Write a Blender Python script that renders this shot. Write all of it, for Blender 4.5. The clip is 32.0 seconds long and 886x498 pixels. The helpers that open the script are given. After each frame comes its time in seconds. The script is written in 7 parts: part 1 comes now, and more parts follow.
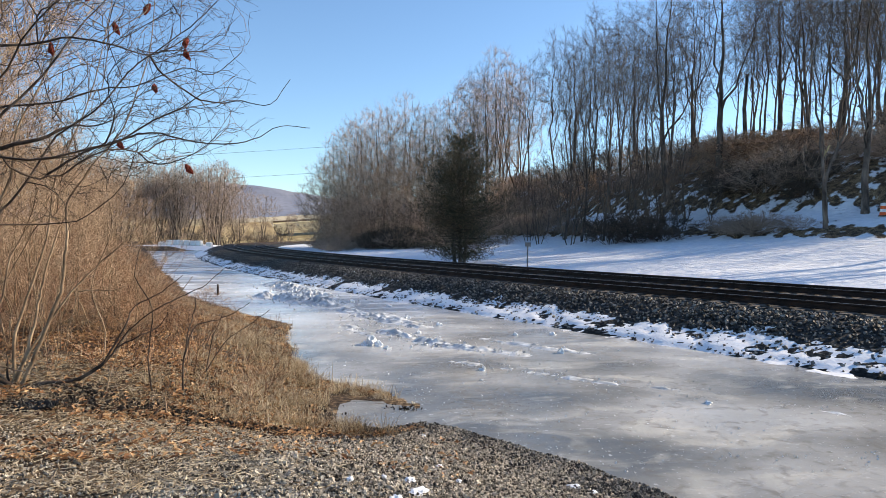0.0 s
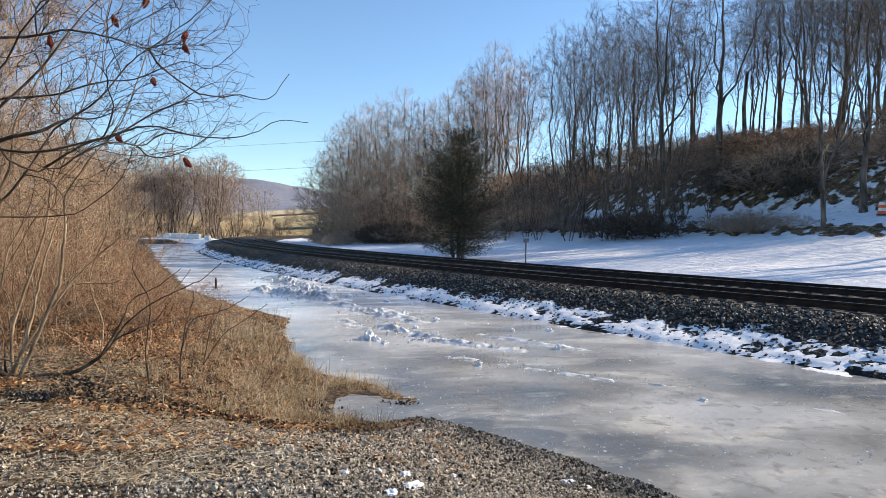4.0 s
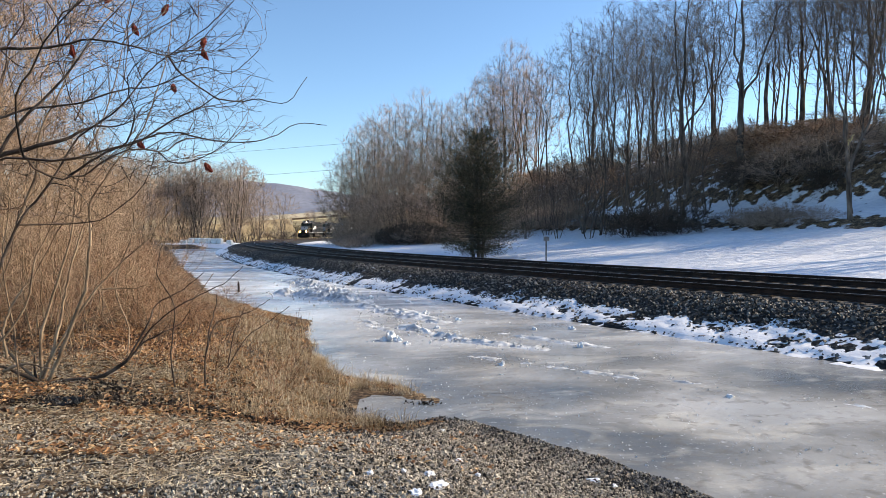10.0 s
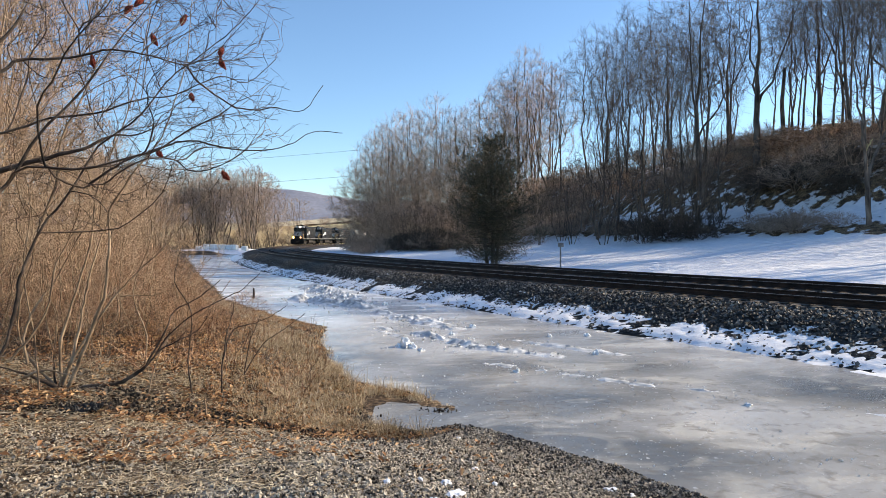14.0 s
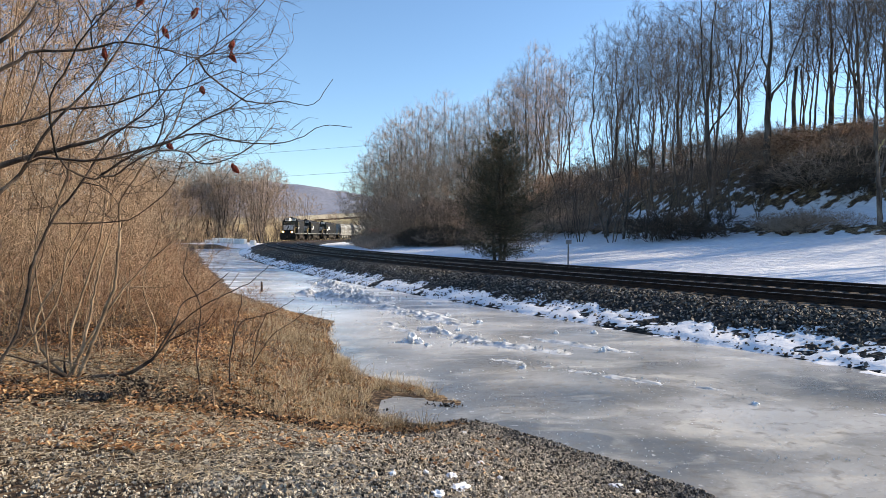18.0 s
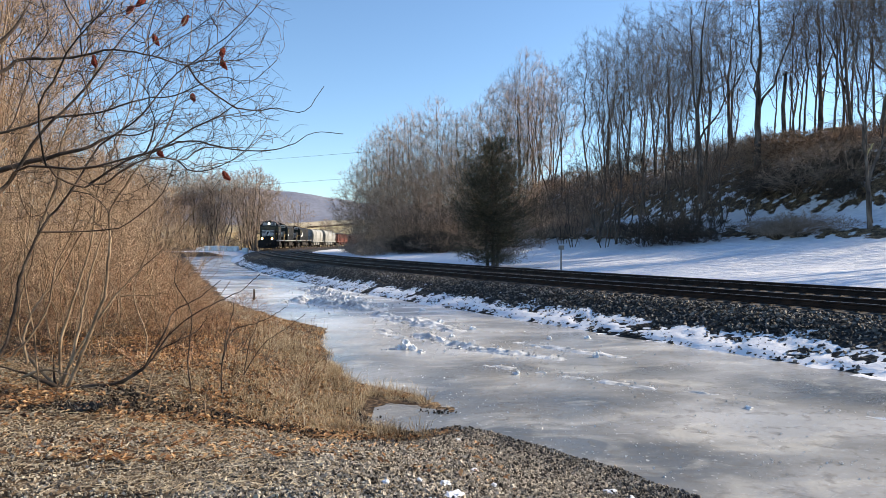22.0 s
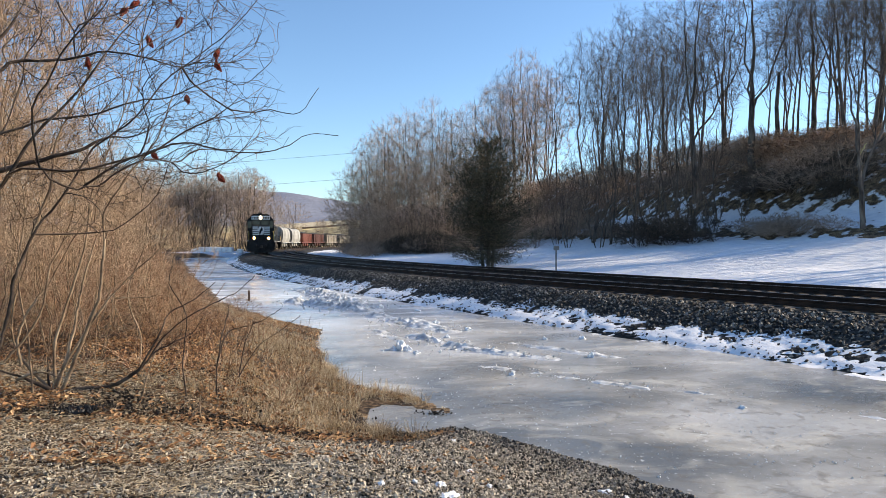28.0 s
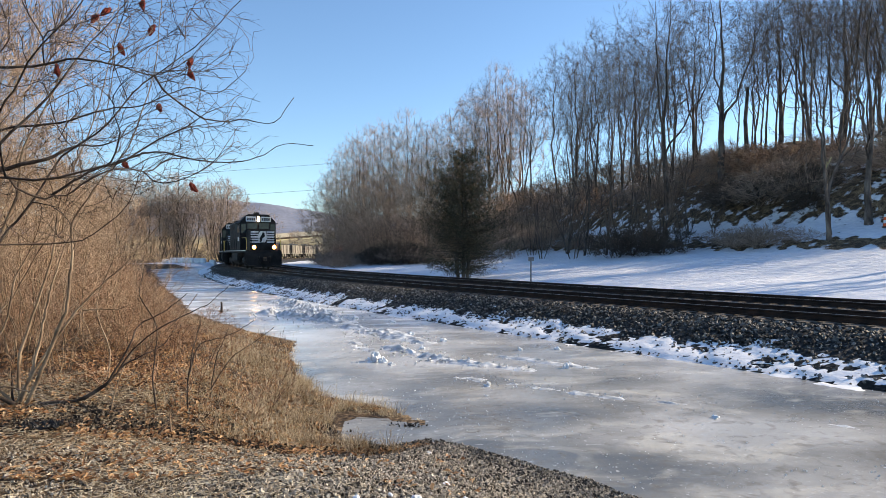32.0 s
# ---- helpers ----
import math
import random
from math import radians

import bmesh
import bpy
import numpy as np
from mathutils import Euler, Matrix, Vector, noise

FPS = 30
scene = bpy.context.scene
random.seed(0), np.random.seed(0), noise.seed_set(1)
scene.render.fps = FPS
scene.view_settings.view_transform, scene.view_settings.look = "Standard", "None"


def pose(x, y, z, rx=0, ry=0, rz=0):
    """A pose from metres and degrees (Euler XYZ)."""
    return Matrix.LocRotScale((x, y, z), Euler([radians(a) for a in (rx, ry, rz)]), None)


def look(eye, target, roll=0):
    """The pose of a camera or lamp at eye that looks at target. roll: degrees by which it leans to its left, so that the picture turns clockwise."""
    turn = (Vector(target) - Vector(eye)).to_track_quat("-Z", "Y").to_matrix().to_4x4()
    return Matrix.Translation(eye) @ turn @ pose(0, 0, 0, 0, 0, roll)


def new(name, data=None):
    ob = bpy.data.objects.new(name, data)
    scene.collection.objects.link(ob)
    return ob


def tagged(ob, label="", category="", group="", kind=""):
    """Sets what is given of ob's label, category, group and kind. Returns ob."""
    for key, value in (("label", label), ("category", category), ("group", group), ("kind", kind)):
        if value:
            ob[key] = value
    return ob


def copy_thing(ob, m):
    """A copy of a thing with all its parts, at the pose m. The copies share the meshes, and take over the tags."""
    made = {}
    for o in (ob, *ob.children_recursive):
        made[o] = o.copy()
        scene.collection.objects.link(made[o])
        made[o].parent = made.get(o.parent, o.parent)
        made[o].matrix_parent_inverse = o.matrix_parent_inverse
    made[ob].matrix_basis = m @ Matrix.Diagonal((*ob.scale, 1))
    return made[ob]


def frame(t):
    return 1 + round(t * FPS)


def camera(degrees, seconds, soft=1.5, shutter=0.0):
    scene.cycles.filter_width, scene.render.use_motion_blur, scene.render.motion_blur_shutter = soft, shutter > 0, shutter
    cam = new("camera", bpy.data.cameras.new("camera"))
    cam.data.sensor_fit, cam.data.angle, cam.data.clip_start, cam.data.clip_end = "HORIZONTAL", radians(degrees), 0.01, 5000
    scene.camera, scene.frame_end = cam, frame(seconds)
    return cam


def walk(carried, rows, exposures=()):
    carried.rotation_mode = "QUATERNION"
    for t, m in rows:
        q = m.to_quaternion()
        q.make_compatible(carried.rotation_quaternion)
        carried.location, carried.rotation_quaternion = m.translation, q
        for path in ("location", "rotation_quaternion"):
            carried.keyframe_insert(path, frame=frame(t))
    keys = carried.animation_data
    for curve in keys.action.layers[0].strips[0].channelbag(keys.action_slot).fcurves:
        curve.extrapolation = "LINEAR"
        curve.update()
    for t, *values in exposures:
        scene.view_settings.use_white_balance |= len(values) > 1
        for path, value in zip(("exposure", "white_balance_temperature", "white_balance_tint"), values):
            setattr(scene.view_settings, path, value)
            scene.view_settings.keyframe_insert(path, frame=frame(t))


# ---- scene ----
cam = camera(67, 32.0, soft=0.5)

# seconds, eye (x, y, z), turn (rx, ry, rz) of the hand-held camera on the gravel bank
PATH = [
    (0.0, 0.003, 0.023, 2.293, 89.08, -0.60, -2.38),
    (0.5, 0.007, 0.027, 2.292, 89.08, -0.75, -2.80),
    (1.0, 0.010, 0.021, 2.293, 88.99, -0.79, -2.83),
    (1.5, 0.005, 0.021, 2.293, 88.96, -0.92, -2.99),
    (2.0, 0.008, 0.019, 2.290, 88.83, -0.87, -3.06),
    (2.5, 0.010, 0.010, 2.297, 88.67, -0.81, -3.08),
    (3.0, 0.012, 0.005, 2.295, 88.70, -0.81, -3.02),
    (3.5, 0.015, 0.003, 2.296, 88.67, -0.87, -2.92),
    (5.5, 0.015, -0.007, 2.303, 88.85, -0.73, -0.14),
    (6.0, 0.001, 0.013, 2.293, 89.03, -0.01, 0.22),
    (6.5, 0.002, 0.015, 2.289, 89.06, -0.37, -0.26),
    (7.0, 0.008, 0.018, 2.287, 89.14, -0.29, -0.96),
    (7.5, 0.032, -0.012, 2.297, 88.81, -0.76, 0.19),
    (8.0, 0.003, 0.011, 2.288, 88.94, 0.19, -0.12),
    (8.5, 0.023, 0.000, 2.294, 88.75, -0.14, -0.35),
    (9.0, 0.021, -0.002, 2.301, 88.58, 0.23, -0.22),
    (9.5, 0.010, 0.013, 2.291, 88.51, -0.25, -0.84),
    (10.0, 0.014, 0.010, 2.291, 88.67, 0.04, -0.81),
    (10.5, 0.022, 0.001, 2.289, 88.64, -0.26, -0.61),
    (11.0, 0.019, 0.002, 2.293, 88.46, -0.24, -0.42),
    (11.5, 0.012, 0.005, 2.289, 88.37, -0.57, -0.41),
    (12.0, 0.016, -0.011, 2.295, 88.35, -1.02, 0.04),
    (12.5, 0.001, 0.009, 2.284, 88.40, -0.88, 0.09),
    (13.0, 0.003, 0.007, 2.291, 88.34, -0.97, 0.10),
    (13.5, 0.009, -0.002, 2.289, 88.40, -0.85, 0.37),
    (14.0, -0.008, 0.011, 2.306, 89.18, 0.09, 0.35),
    (14.5, 0.000, 0.017, 2.285, 89.18, -0.52, -0.05),
    (16.5, 0.009, 0.000, 2.293, 89.07, -0.38, 0.72),
    (17.0, 0.001, -0.005, 2.290, 88.91, -0.45, 0.91),
    (17.5, -0.007, 0.002, 2.286, 88.87, -0.49, 0.96),
    (18.0, -0.010, -0.003, 2.290, 88.86, -0.50, 1.01),
    (18.5, -0.008, -0.002, 2.293, 88.92, -0.44, 1.07),
    (19.0, -0.007, 0.000, 2.289, 89.02, -0.43, 1.04),
    (19.5, -0.008, -0.005, 2.295, 89.04, -0.50, 1.08),
    (20.0, -0.007, 0.010, 2.289, 89.18, -0.45, 0.96),
    (20.5, -0.003, 0.007, 2.287, 89.22, -0.37, 0.86),
    (21.0, -0.000, 0.012, 2.286, 89.27, -0.23, 0.69),
    (21.5, -0.005, 0.006, 2.296, 89.27, -0.35, 0.55),
    (22.0, -0.004, 0.012, 2.290, 89.40, -0.14, 0.41),
    (22.5, -0.001, 0.013, 2.292, 89.44, -0.17, 0.27),
    (23.0, 0.001, 0.004, 2.292, 89.46, -0.04, 0.17),
    (23.5, 0.008, 0.006, 2.290, 89.40, -0.02, 0.22),
    (24.0, 0.004, 0.006, 2.292, 89.39, -0.00, 0.22),
    (24.5, -0.000, 0.001, 2.291, 89.47, -0.10, 0.17),
    (25.0, 0.002, 0.001, 2.294, 89.51, -0.16, 0.14),
    (25.5, 0.004, 0.006, 2.293, 89.51, -0.16, 0.14),
    (27.5, 0.006, -0.002, 2.299, 89.35, -0.31, 0.01),
    (28.0, 0.000, 0.000, 2.300, 89.44, -0.00, 0.00),
    (28.5, -0.005, 0.015, 2.290, 89.66, -0.50, -0.30),
    (29.0, 0.000, 0.010, 2.292, 89.73, -0.75, -0.65),
    (29.5, 0.009, -0.007, 2.296, 89.77, -0.66, -0.77),
    (30.0, 0.001, -0.001, 2.294, 89.89, -0.49, -0.87),
    (30.5, 0.014, -0.006, 2.297, 89.85, -0.52, -0.72),
    (31.0, -0.005, 0.015, 2.293, 90.13, -0.52, -1.00),
    (31.5, 0.020, -0.030, 2.296, 90.34, 0.40, -0.87),
    (32.0, -0.008, 0.019, 2.299, 90.38, -0.06, -2.13),
]

walk(cam, [(t, pose(*row)) for t, *row in PATH], exposures=[(0.0, 0.58, 6500, 10), (32.0, 0.58, 6500, 10)])

# ---------------------------------------------------------------- light
SUN_AZ, SUN_EL = radians(73), radians(27)      # to the right of the line of sight, over the hill
world = bpy.data.worlds.new("sky")
scene.world = world
world.use_nodes = True
wn = world.node_tree.nodes
sky = wn.new("ShaderNodeTexSky")
sky.sky_type, sky.sun_disc = "NISHITA", False
sky.sun_elevation, sky.sun_rotation = SUN_EL, SUN_AZ
sky.air_density, sky.dust_density, sky.ozone_density = 0.95, 0.0, 2.4
clear = wn.new("ShaderNodeMix")                 # the deep blue of cold, dry air
clear.data_type, clear.blend_type = "RGBA", "MULTIPLY"
clear.inputs[0].default_value, clear.inputs[7].default_value = 1.0, (0.907, 0.996, 1.05, 1)
world.node_tree.links.new(sky.outputs[0], clear.inputs[6])
world.node_tree.links.new(clear.outputs[2], wn["Background"].inputs[0])
wn["Background"].inputs[1].default_value = 0.13
sun = new("sun", bpy.data.lights.new("sun", "SUN"))
sun.data.energy, sun.data.angle, sun.data.color = 5.0, radians(0.55), (1.0, 0.83, 0.60)
sun_dir = Vector((math.sin(SUN_AZ) * math.cos(SUN_EL), math.cos(SUN_AZ) * math.cos(SUN_EL), math.sin(SUN_EL)))
sun.matrix_world = look(sun_dir * 200, (0, 0, 0))


# ---------------------------------------------------------------- materials
def material(name, colours, scale=4.0, rough=0.85, bump=0.3, bump_scale=30.0, metal=0.0, rough_var=0.1, detail=6.0,
             spread=(0.35, 0.65), stretch=(1, 1, 1), spec=0.3, island=0.0, objrand=0.0, space="Object"):
    """A surface whose colour runs through `colours` by a coarse noise, with a finer grain and bump over it."""
    m = bpy.data.materials.new(name)
    m.use_nodes = True
    n, l = m.node_tree.nodes, m.node_tree.links
    bsdf = n["Principled BSDF"]
    tc = n.new("ShaderNodeTexCoord")
    mp = n.new("ShaderNodeMapping")
    mp.inputs["Scale"].default_value = stretch
    l.new(tc.outputs[space], mp.inputs[0])
    big = n.new("ShaderNodeTexNoise")
    big.inputs["Scale"].default_value, big.inputs["Detail"].default_value = scale, detail
    l.new(mp.outputs[0], big.inputs["Vector"])
    ramp = n.new("ShaderNodeValToRGB")
    el = ramp.color_ramp.elements
    while len(el) < len(colours):
        el.new(0.5)
    for i, c in enumerate(colours):
        el[i].position = spread[0] + (spread[1] - spread[0]) * i / max(1, len(colours) - 1)
        el[i].color = (*c, 1)
    fac = big.outputs[0]
    if island or objrand:
        add = n.new("ShaderNodeMath")
        add.operation = "MULTIPLY_ADD"
        if island:
            src = n.new("ShaderNodeNewGeometry").outputs["Random Per Island"]
        else:
            src = n.new("ShaderNodeObjectInfo").outputs["Random"]
        l.new(src, add.inputs[0])
        add.inputs[1].default_value = island or objrand
        sub = n.new("ShaderNodeMath")
        sub.operation = "SUBTRACT"
        l.new(big.outputs[0], sub.inputs[0])
        sub.inputs[1].default_value = (island or objrand) / 2
        l.new(sub.outputs[0], add.inputs[2])
        fac = add.outputs[0]
    l.new(fac, ramp.inputs[0])
    fine = n.new("ShaderNodeTexNoise")
    fine.inputs["Scale"].default_value, fine.inputs["Detail"].default_value = bump_scale, 4.0
    l.new(mp.outputs[0], fine.inputs["Vector"])
    mix = n.new("ShaderNodeMix")
    mix.data_type, mix.blend_type = "RGBA", "OVERLAY"
    mix.inputs[0].default_value = 0.35
    l.new(ramp.outputs[0], mix.inputs[6])
    l.new(fine.outputs[0], mix.inputs[7])
    l.new(mix.outputs[2], bsdf.inputs["Base Color"])
    rr = n.new("ShaderNodeMapRange")
    rr.inputs[3].default_value, rr.inputs[4].default_value = max(0.02, rough - rough_var), min(1.0, rough + rough_var)
    l.new(fine.outputs[0], rr.inputs[0])
    l.new(rr.outputs[0], bsdf.inputs["Roughness"])
    bsdf.inputs["Metallic"].default_value = metal
    bsdf.inputs["Specular IOR Level"].default_value = spec
    if bump:
        b = n.new("ShaderNodeBump")
        b.inputs["Strength"].default_value, b.inputs["Distance"].default_value = bump, 0.02
        l.new(fine.outputs[0], b.inputs["Height"])
        l.new(b.outputs[0], bsdf.inputs["Normal"])
    return m


def let_light_through(m, share):
    """Thin dry blades and leaves glow a little when the sun stands behind them."""
    n, l = m.node_tree.nodes, m.node_tree.links
    bsdf = n["Principled BSDF"]
    tr, mx = n.new("ShaderNodeBsdfTranslucent"), n.new("ShaderNodeMixShader")
    l.new(bsdf.inputs["Base Color"].links[0].from_socket, tr.inputs[0])
    mx.inputs[0].default_value = share
    l.new(bsdf.outputs[0], mx.inputs[1]), l.new(tr.outputs[0], mx.inputs[2])
    l.new(mx.outputs[0], n["Material Output"].inputs[0])


def glow(name, colour, strength):
    m = bpy.data.materials.new(name)
    m.use_nodes = True
    b = m.node_tree.nodes["Principled BSDF"]
    b.inputs["Base Color"].default_value = (*colour, 1)
    b.inputs["Emission Color"].default_value = (*colour, 1)
    b.inputs["Emission Strength"].default_value = strength
    return m


M_BARK = material("bark", [(0.04, 0.031, 0.025), (0.105, 0.083, 0.067), (0.20, 0.163, 0.132)], 3, 0.9, 0.6, 22, stretch=(1, 1, 0.3))
M_TWIG = material("twig", [(0.065, 0.05, 0.04), (0.19, 0.145, 0.112)], 1.5, 0.9, 0, 10, island=0.5)
M_PALE_TWIG = material("pale_twig", [(0.20, 0.13, 0.088), (0.68, 0.49, 0.35)], 1.5, 0.9, 0, 10, island=0.5)
M_DARK_BRANCH = material("dark_branch", [(0.02, 0.015, 0.012), (0.06, 0.042, 0.032), (0.14, 0.105, 0.08)], 5, 0.85, 0.5, 40)
M_FINE_TWIG = material("fine_twig", [(0.018, 0.013, 0.01), (0.065, 0.044, 0.032), (0.20, 0.145, 0.105)], 2, 0.8, 0, 10, island=0.8, spread=(0.15, 0.85))
M_TAN_STEM = material("tan_stem", [(0.10, 0.065, 0.04), (0.25, 0.175, 0.11), (0.40, 0.30, 0.20)], 4, 0.75, 0.3, 40)
M_BRUSH = material("grey_brush", [(0.09, 0.064, 0.048), (0.32, 0.235, 0.175), (0.55, 0.42, 0.32)], 0.5, 0.9, 0, 10, island=0.8, spread=(0.15, 0.85))
M_RED_TWIG = material("red_twig", [(0.045, 0.023, 0.015), (0.33, 0.18, 0.105), (0.66, 0.46, 0.30)], 0.8, 0.85, 0, 10, island=1.0, spread=(0.1, 0.9))
M_GRASS = material("dry_grass", [(0.13, 0.085, 0.05), (0.54, 0.43, 0.28), (0.82, 0.72, 0.54)], 0.7, 0.8, 0, 10, island=0.8, spread=(0.15, 0.85))
M_LEAF = material("fallen_leaf", [(0.045, 0.022, 0.012), (0.40, 0.20, 0.09), (0.74, 0.50, 0.27)], 1, 0.7, 0.2, 60, island=0.9, spread=(0.1, 0.9))
let_light_through(M_GRASS, 0.4)
let_light_through(M_LEAF, 0.3)
M_TAN_TWIG = material("tan_twig", [(0.12, 0.075, 0.045), (0.30, 0.20, 0.12), (0.46, 0.34, 0.23)], 2, 0.8, 0, 10, island=0.8, spread=(0.15, 0.85))
M_BUSH_TWIG = material("thicket_twig", [(0.22, 0.15, 0.105), (0.48, 0.345, 0.25), (0.66, 0.49, 0.36)], 1.0, 0.9, 0, 10, island=0.8, spread=(0.15, 0.85))
M_VINE = material("vine_twig", [(0.03, 0.024, 0.018), (0.085, 0.066, 0.05), (0.18, 0.14, 0.105)], 1.0, 0.9, 0, 10, island=0.8, spread=(0.15, 0.85))
M_FAR_TWIG = material("far_twig", [(0.18, 0.14, 0.11), (0.38, 0.295, 0.235), (0.56, 0.45, 0.36)], 1.0, 0.9, 0, 10, island=0.8, spread=(0.15, 0.85))
M_BANK_TWIG = material("bank_twig", [(0.13, 0.085, 0.055), (0.42, 0.29, 0.19), (0.66, 0.49, 0.335)], 1.5, 0.9, 0, 10, island=0.8, spread=(0.15, 0.85))
M_NEEDLE = material("cedar_needle", [(0.028, 0.034, 0.018), (0.075, 0.078, 0.042), (0.19, 0.135, 0.085)], 0.8, 0.7, 0, 10, island=0.5)
M_STONE = material("bank_gravel", [(0.035, 0.029, 0.023), (0.29, 0.25, 0.195), (0.60, 0.535, 0.43)], 6, 0.85, 0.4, 60, island=0.9, spread=(0.1, 0.9))
M_BALLAST_STONE = material("ballast_stone", [(0.013, 0.012, 0.0115), (0.042, 0.039, 0.036), (0.26, 0.245, 0.22)], 6, 0.6, 0.4, 60, island=0.9, spread=(0.1, 0.95))
M_BALLAST = material("ballast_bed", [(0.006, 0.0055, 0.005), (0.02, 0.0185, 0.017), (0.075, 0.07, 0.063)], 9, 0.9, 1.0, 14, detail=9)
M_RAIL = material("rusty_rail", [(0.016, 0.010, 0.008), (0.045, 0.026, 0.018)], 3, 0.75, 0.2, 60, metal=0.2)
M_RAILHEAD = material("worn_rail_head", [(0.22, 0.2, 0.185), (0.34, 0.32, 0.30)], 2, 0.4, 0, 60, metal=0.9)
M_TIE = material("weathered_tie", [(0.03, 0.024, 0.02), (0.085, 0.07, 0.058), (0.16, 0.135, 0.115)], 5, 0.9, 0.5, 40, stretch=(1, 6, 1), objrand=0.4)
M_SNOW = material("snow", [(0.78, 0.80, 0.84), (0.88, 0.89, 0.91)], 3, 0.6, 0.5, 18, spec=0.3)
M_ICE_CHUNK = material("ice_chunk", [(0.62, 0.66, 0.70), (0.86, 0.88, 0.90)], 8, 0.3, 0.5, 30, spec=0.5)
M_RUBBLE = material("refrozen_ice", [(0.34, 0.35, 0.35), (0.60, 0.61, 0.62), (0.84, 0.85, 0.85)], 3.5, 0.45, 0.6, 24, spec=0.5, detail=9)
M_SACK = material("white_sack", [(0.66, 0.66, 0.64), (0.82, 0.82, 0.80)], 4, 0.7, 0.3, 20)
M_BLACK_PAINT = material("black_paint", [(0.012, 0.012, 0.013), (0.032, 0.031, 0.03)], 1.2, 0.6, 0.05, 30, spec=0.12)
M_GRIME = material("sooty_steel", [(0.02, 0.018, 0.016), (0.075, 0.064, 0.054)], 2.5, 0.8, 0.3, 25, spec=0.15)
M_WHITE_PAINT = material("white_paint", [(0.62, 0.61, 0.58), (0.8, 0.79, 0.77)], 3, 0.45, 0.05, 30)
M_GLASS_DARK = material("cab_glass", [(0.02, 0.03, 0.03), (0.05, 0.06, 0.06)], 2, 0.08, 0, 10, spec=0.4, rough_var=0.03)
M_YELLOW = material("yellow_paint", [(0.52, 0.36, 0.08), (0.66, 0.48, 0.14)], 5, 0.5, 0.05, 30)
M_HOPPER_WHITE = material("grey_white_hopper", [(0.16, 0.155, 0.14), (0.32, 0.315, 0.29), (0.42, 0.41, 0.38)], 0.8, 0.6, 0.1, 12, stretch=(1, 1, 0.3))
M_HOPPER_TAN = material("tan_hopper", [(0.11, 0.092, 0.068), (0.24, 0.205, 0.155), (0.33, 0.29, 0.23)], 0.8, 0.6, 0.1, 12, stretch=(1, 1, 0.3))
M_RED_CAR = material("red_brown_car", [(0.10, 0.035, 0.025), (0.22, 0.07, 0.045)], 1.2, 0.65, 0.1, 12, stretch=(1, 1, 0.3))
M_DARK_RED = material("dark_red_car", [(0.05, 0.02, 0.016), (0.12, 0.045, 0.032)], 1.2, 0.65, 0.1, 12, stretch=(1, 1, 0.3))
M_CAR_BLACK = material("black_car", [(0.02, 0.02, 0.02), (0.05, 0.048, 0.045)], 1.2, 0.6, 0.1, 12)
M_HEADLIGHT = glow("headlight", (1.0, 0.72, 0.4), 30)
M_DITCH = glow("ditch_light", (1.0, 0.6, 0.22), 45)
# glows in place of the orange bloom round the ditch lights
M_LAMP_HALO = glow("amber_halo", (1.0, 0.42, 0.06), 1.5)
M_POST = material("sign_steel", [(0.12, 0.115, 0.11), (0.24, 0.23, 0.22)], 6, 0.7, 0.2, 40)
M_ORANGE = material("orange_plastic", [(0.62, 0.09, 0.02), (0.75, 0.14, 0.03)], 3, 0.5, 0.05, 20)
M_WIRE = material("cable", [(0.02, 0.02, 0.022), (0.04, 0.04, 0.04)], 3, 0.6, 0, 20)
M_FRUIT = material("sumac_fruit", [(0.13, 0.018, 0.012), (0.26, 0.05, 0.025)], 30, 0.9, 0.9, 120)
# slate blue: the haze before the ridge is mixed into its colour
M_RIDGE = material("haze_blue_ridge", [(0.20, 0.215, 0.275), (0.235, 0.25, 0.31), (0.27, 0.28, 0.335)], 0.004, 1.0, 0, 0.05, detail=9)
M_CONCRETE = material("tan_concrete", [(0.46, 0.40, 0.30), (0.60, 0.54, 0.43), (0.68, 0.62, 0.50)], 0.5, 0.85, 0.2, 8)
# weathered brown, made darker for the shade under the deck's edge
M_GIRDER = material("shaded_weathered_girder", [(0.05, 0.035, 0.025), (0.12, 0.08, 0.055)], 0.8, 0.8, 0.2, 10)
# pale yellow: the sun on the bottom flange, put into its colour
M_FLANGE = material("sunlit_flange", [(0.62, 0.55, 0.33), (0.76, 0.68, 0.44)], 0.8, 0.6, 0.1, 10)
M_EMBANK = material("dry_grass_slope", [(0.16, 0.11, 0.06), (0.34, 0.26, 0.15), (0.46, 0.37, 0.22)], 0.3, 0.95, 0.5, 3)
M_SOIL = material("damp_soil", [(0.008, 0.006, 0.005), (0.03, 0.022, 0.016)], 6, 0.7, 0.4, 50)
M_FRESH_WOOD = material("fresh_split_wood", [(0.46, 0.36, 0.16), (0.66, 0.54, 0.28)], 6, 0.8, 0.3, 40)
M_BLACK_SHEET = material("black_plastic", [(0.004, 0.004, 0.004), (0.015, 0.015, 0.015)], 6, 0.5, 0.3, 30)


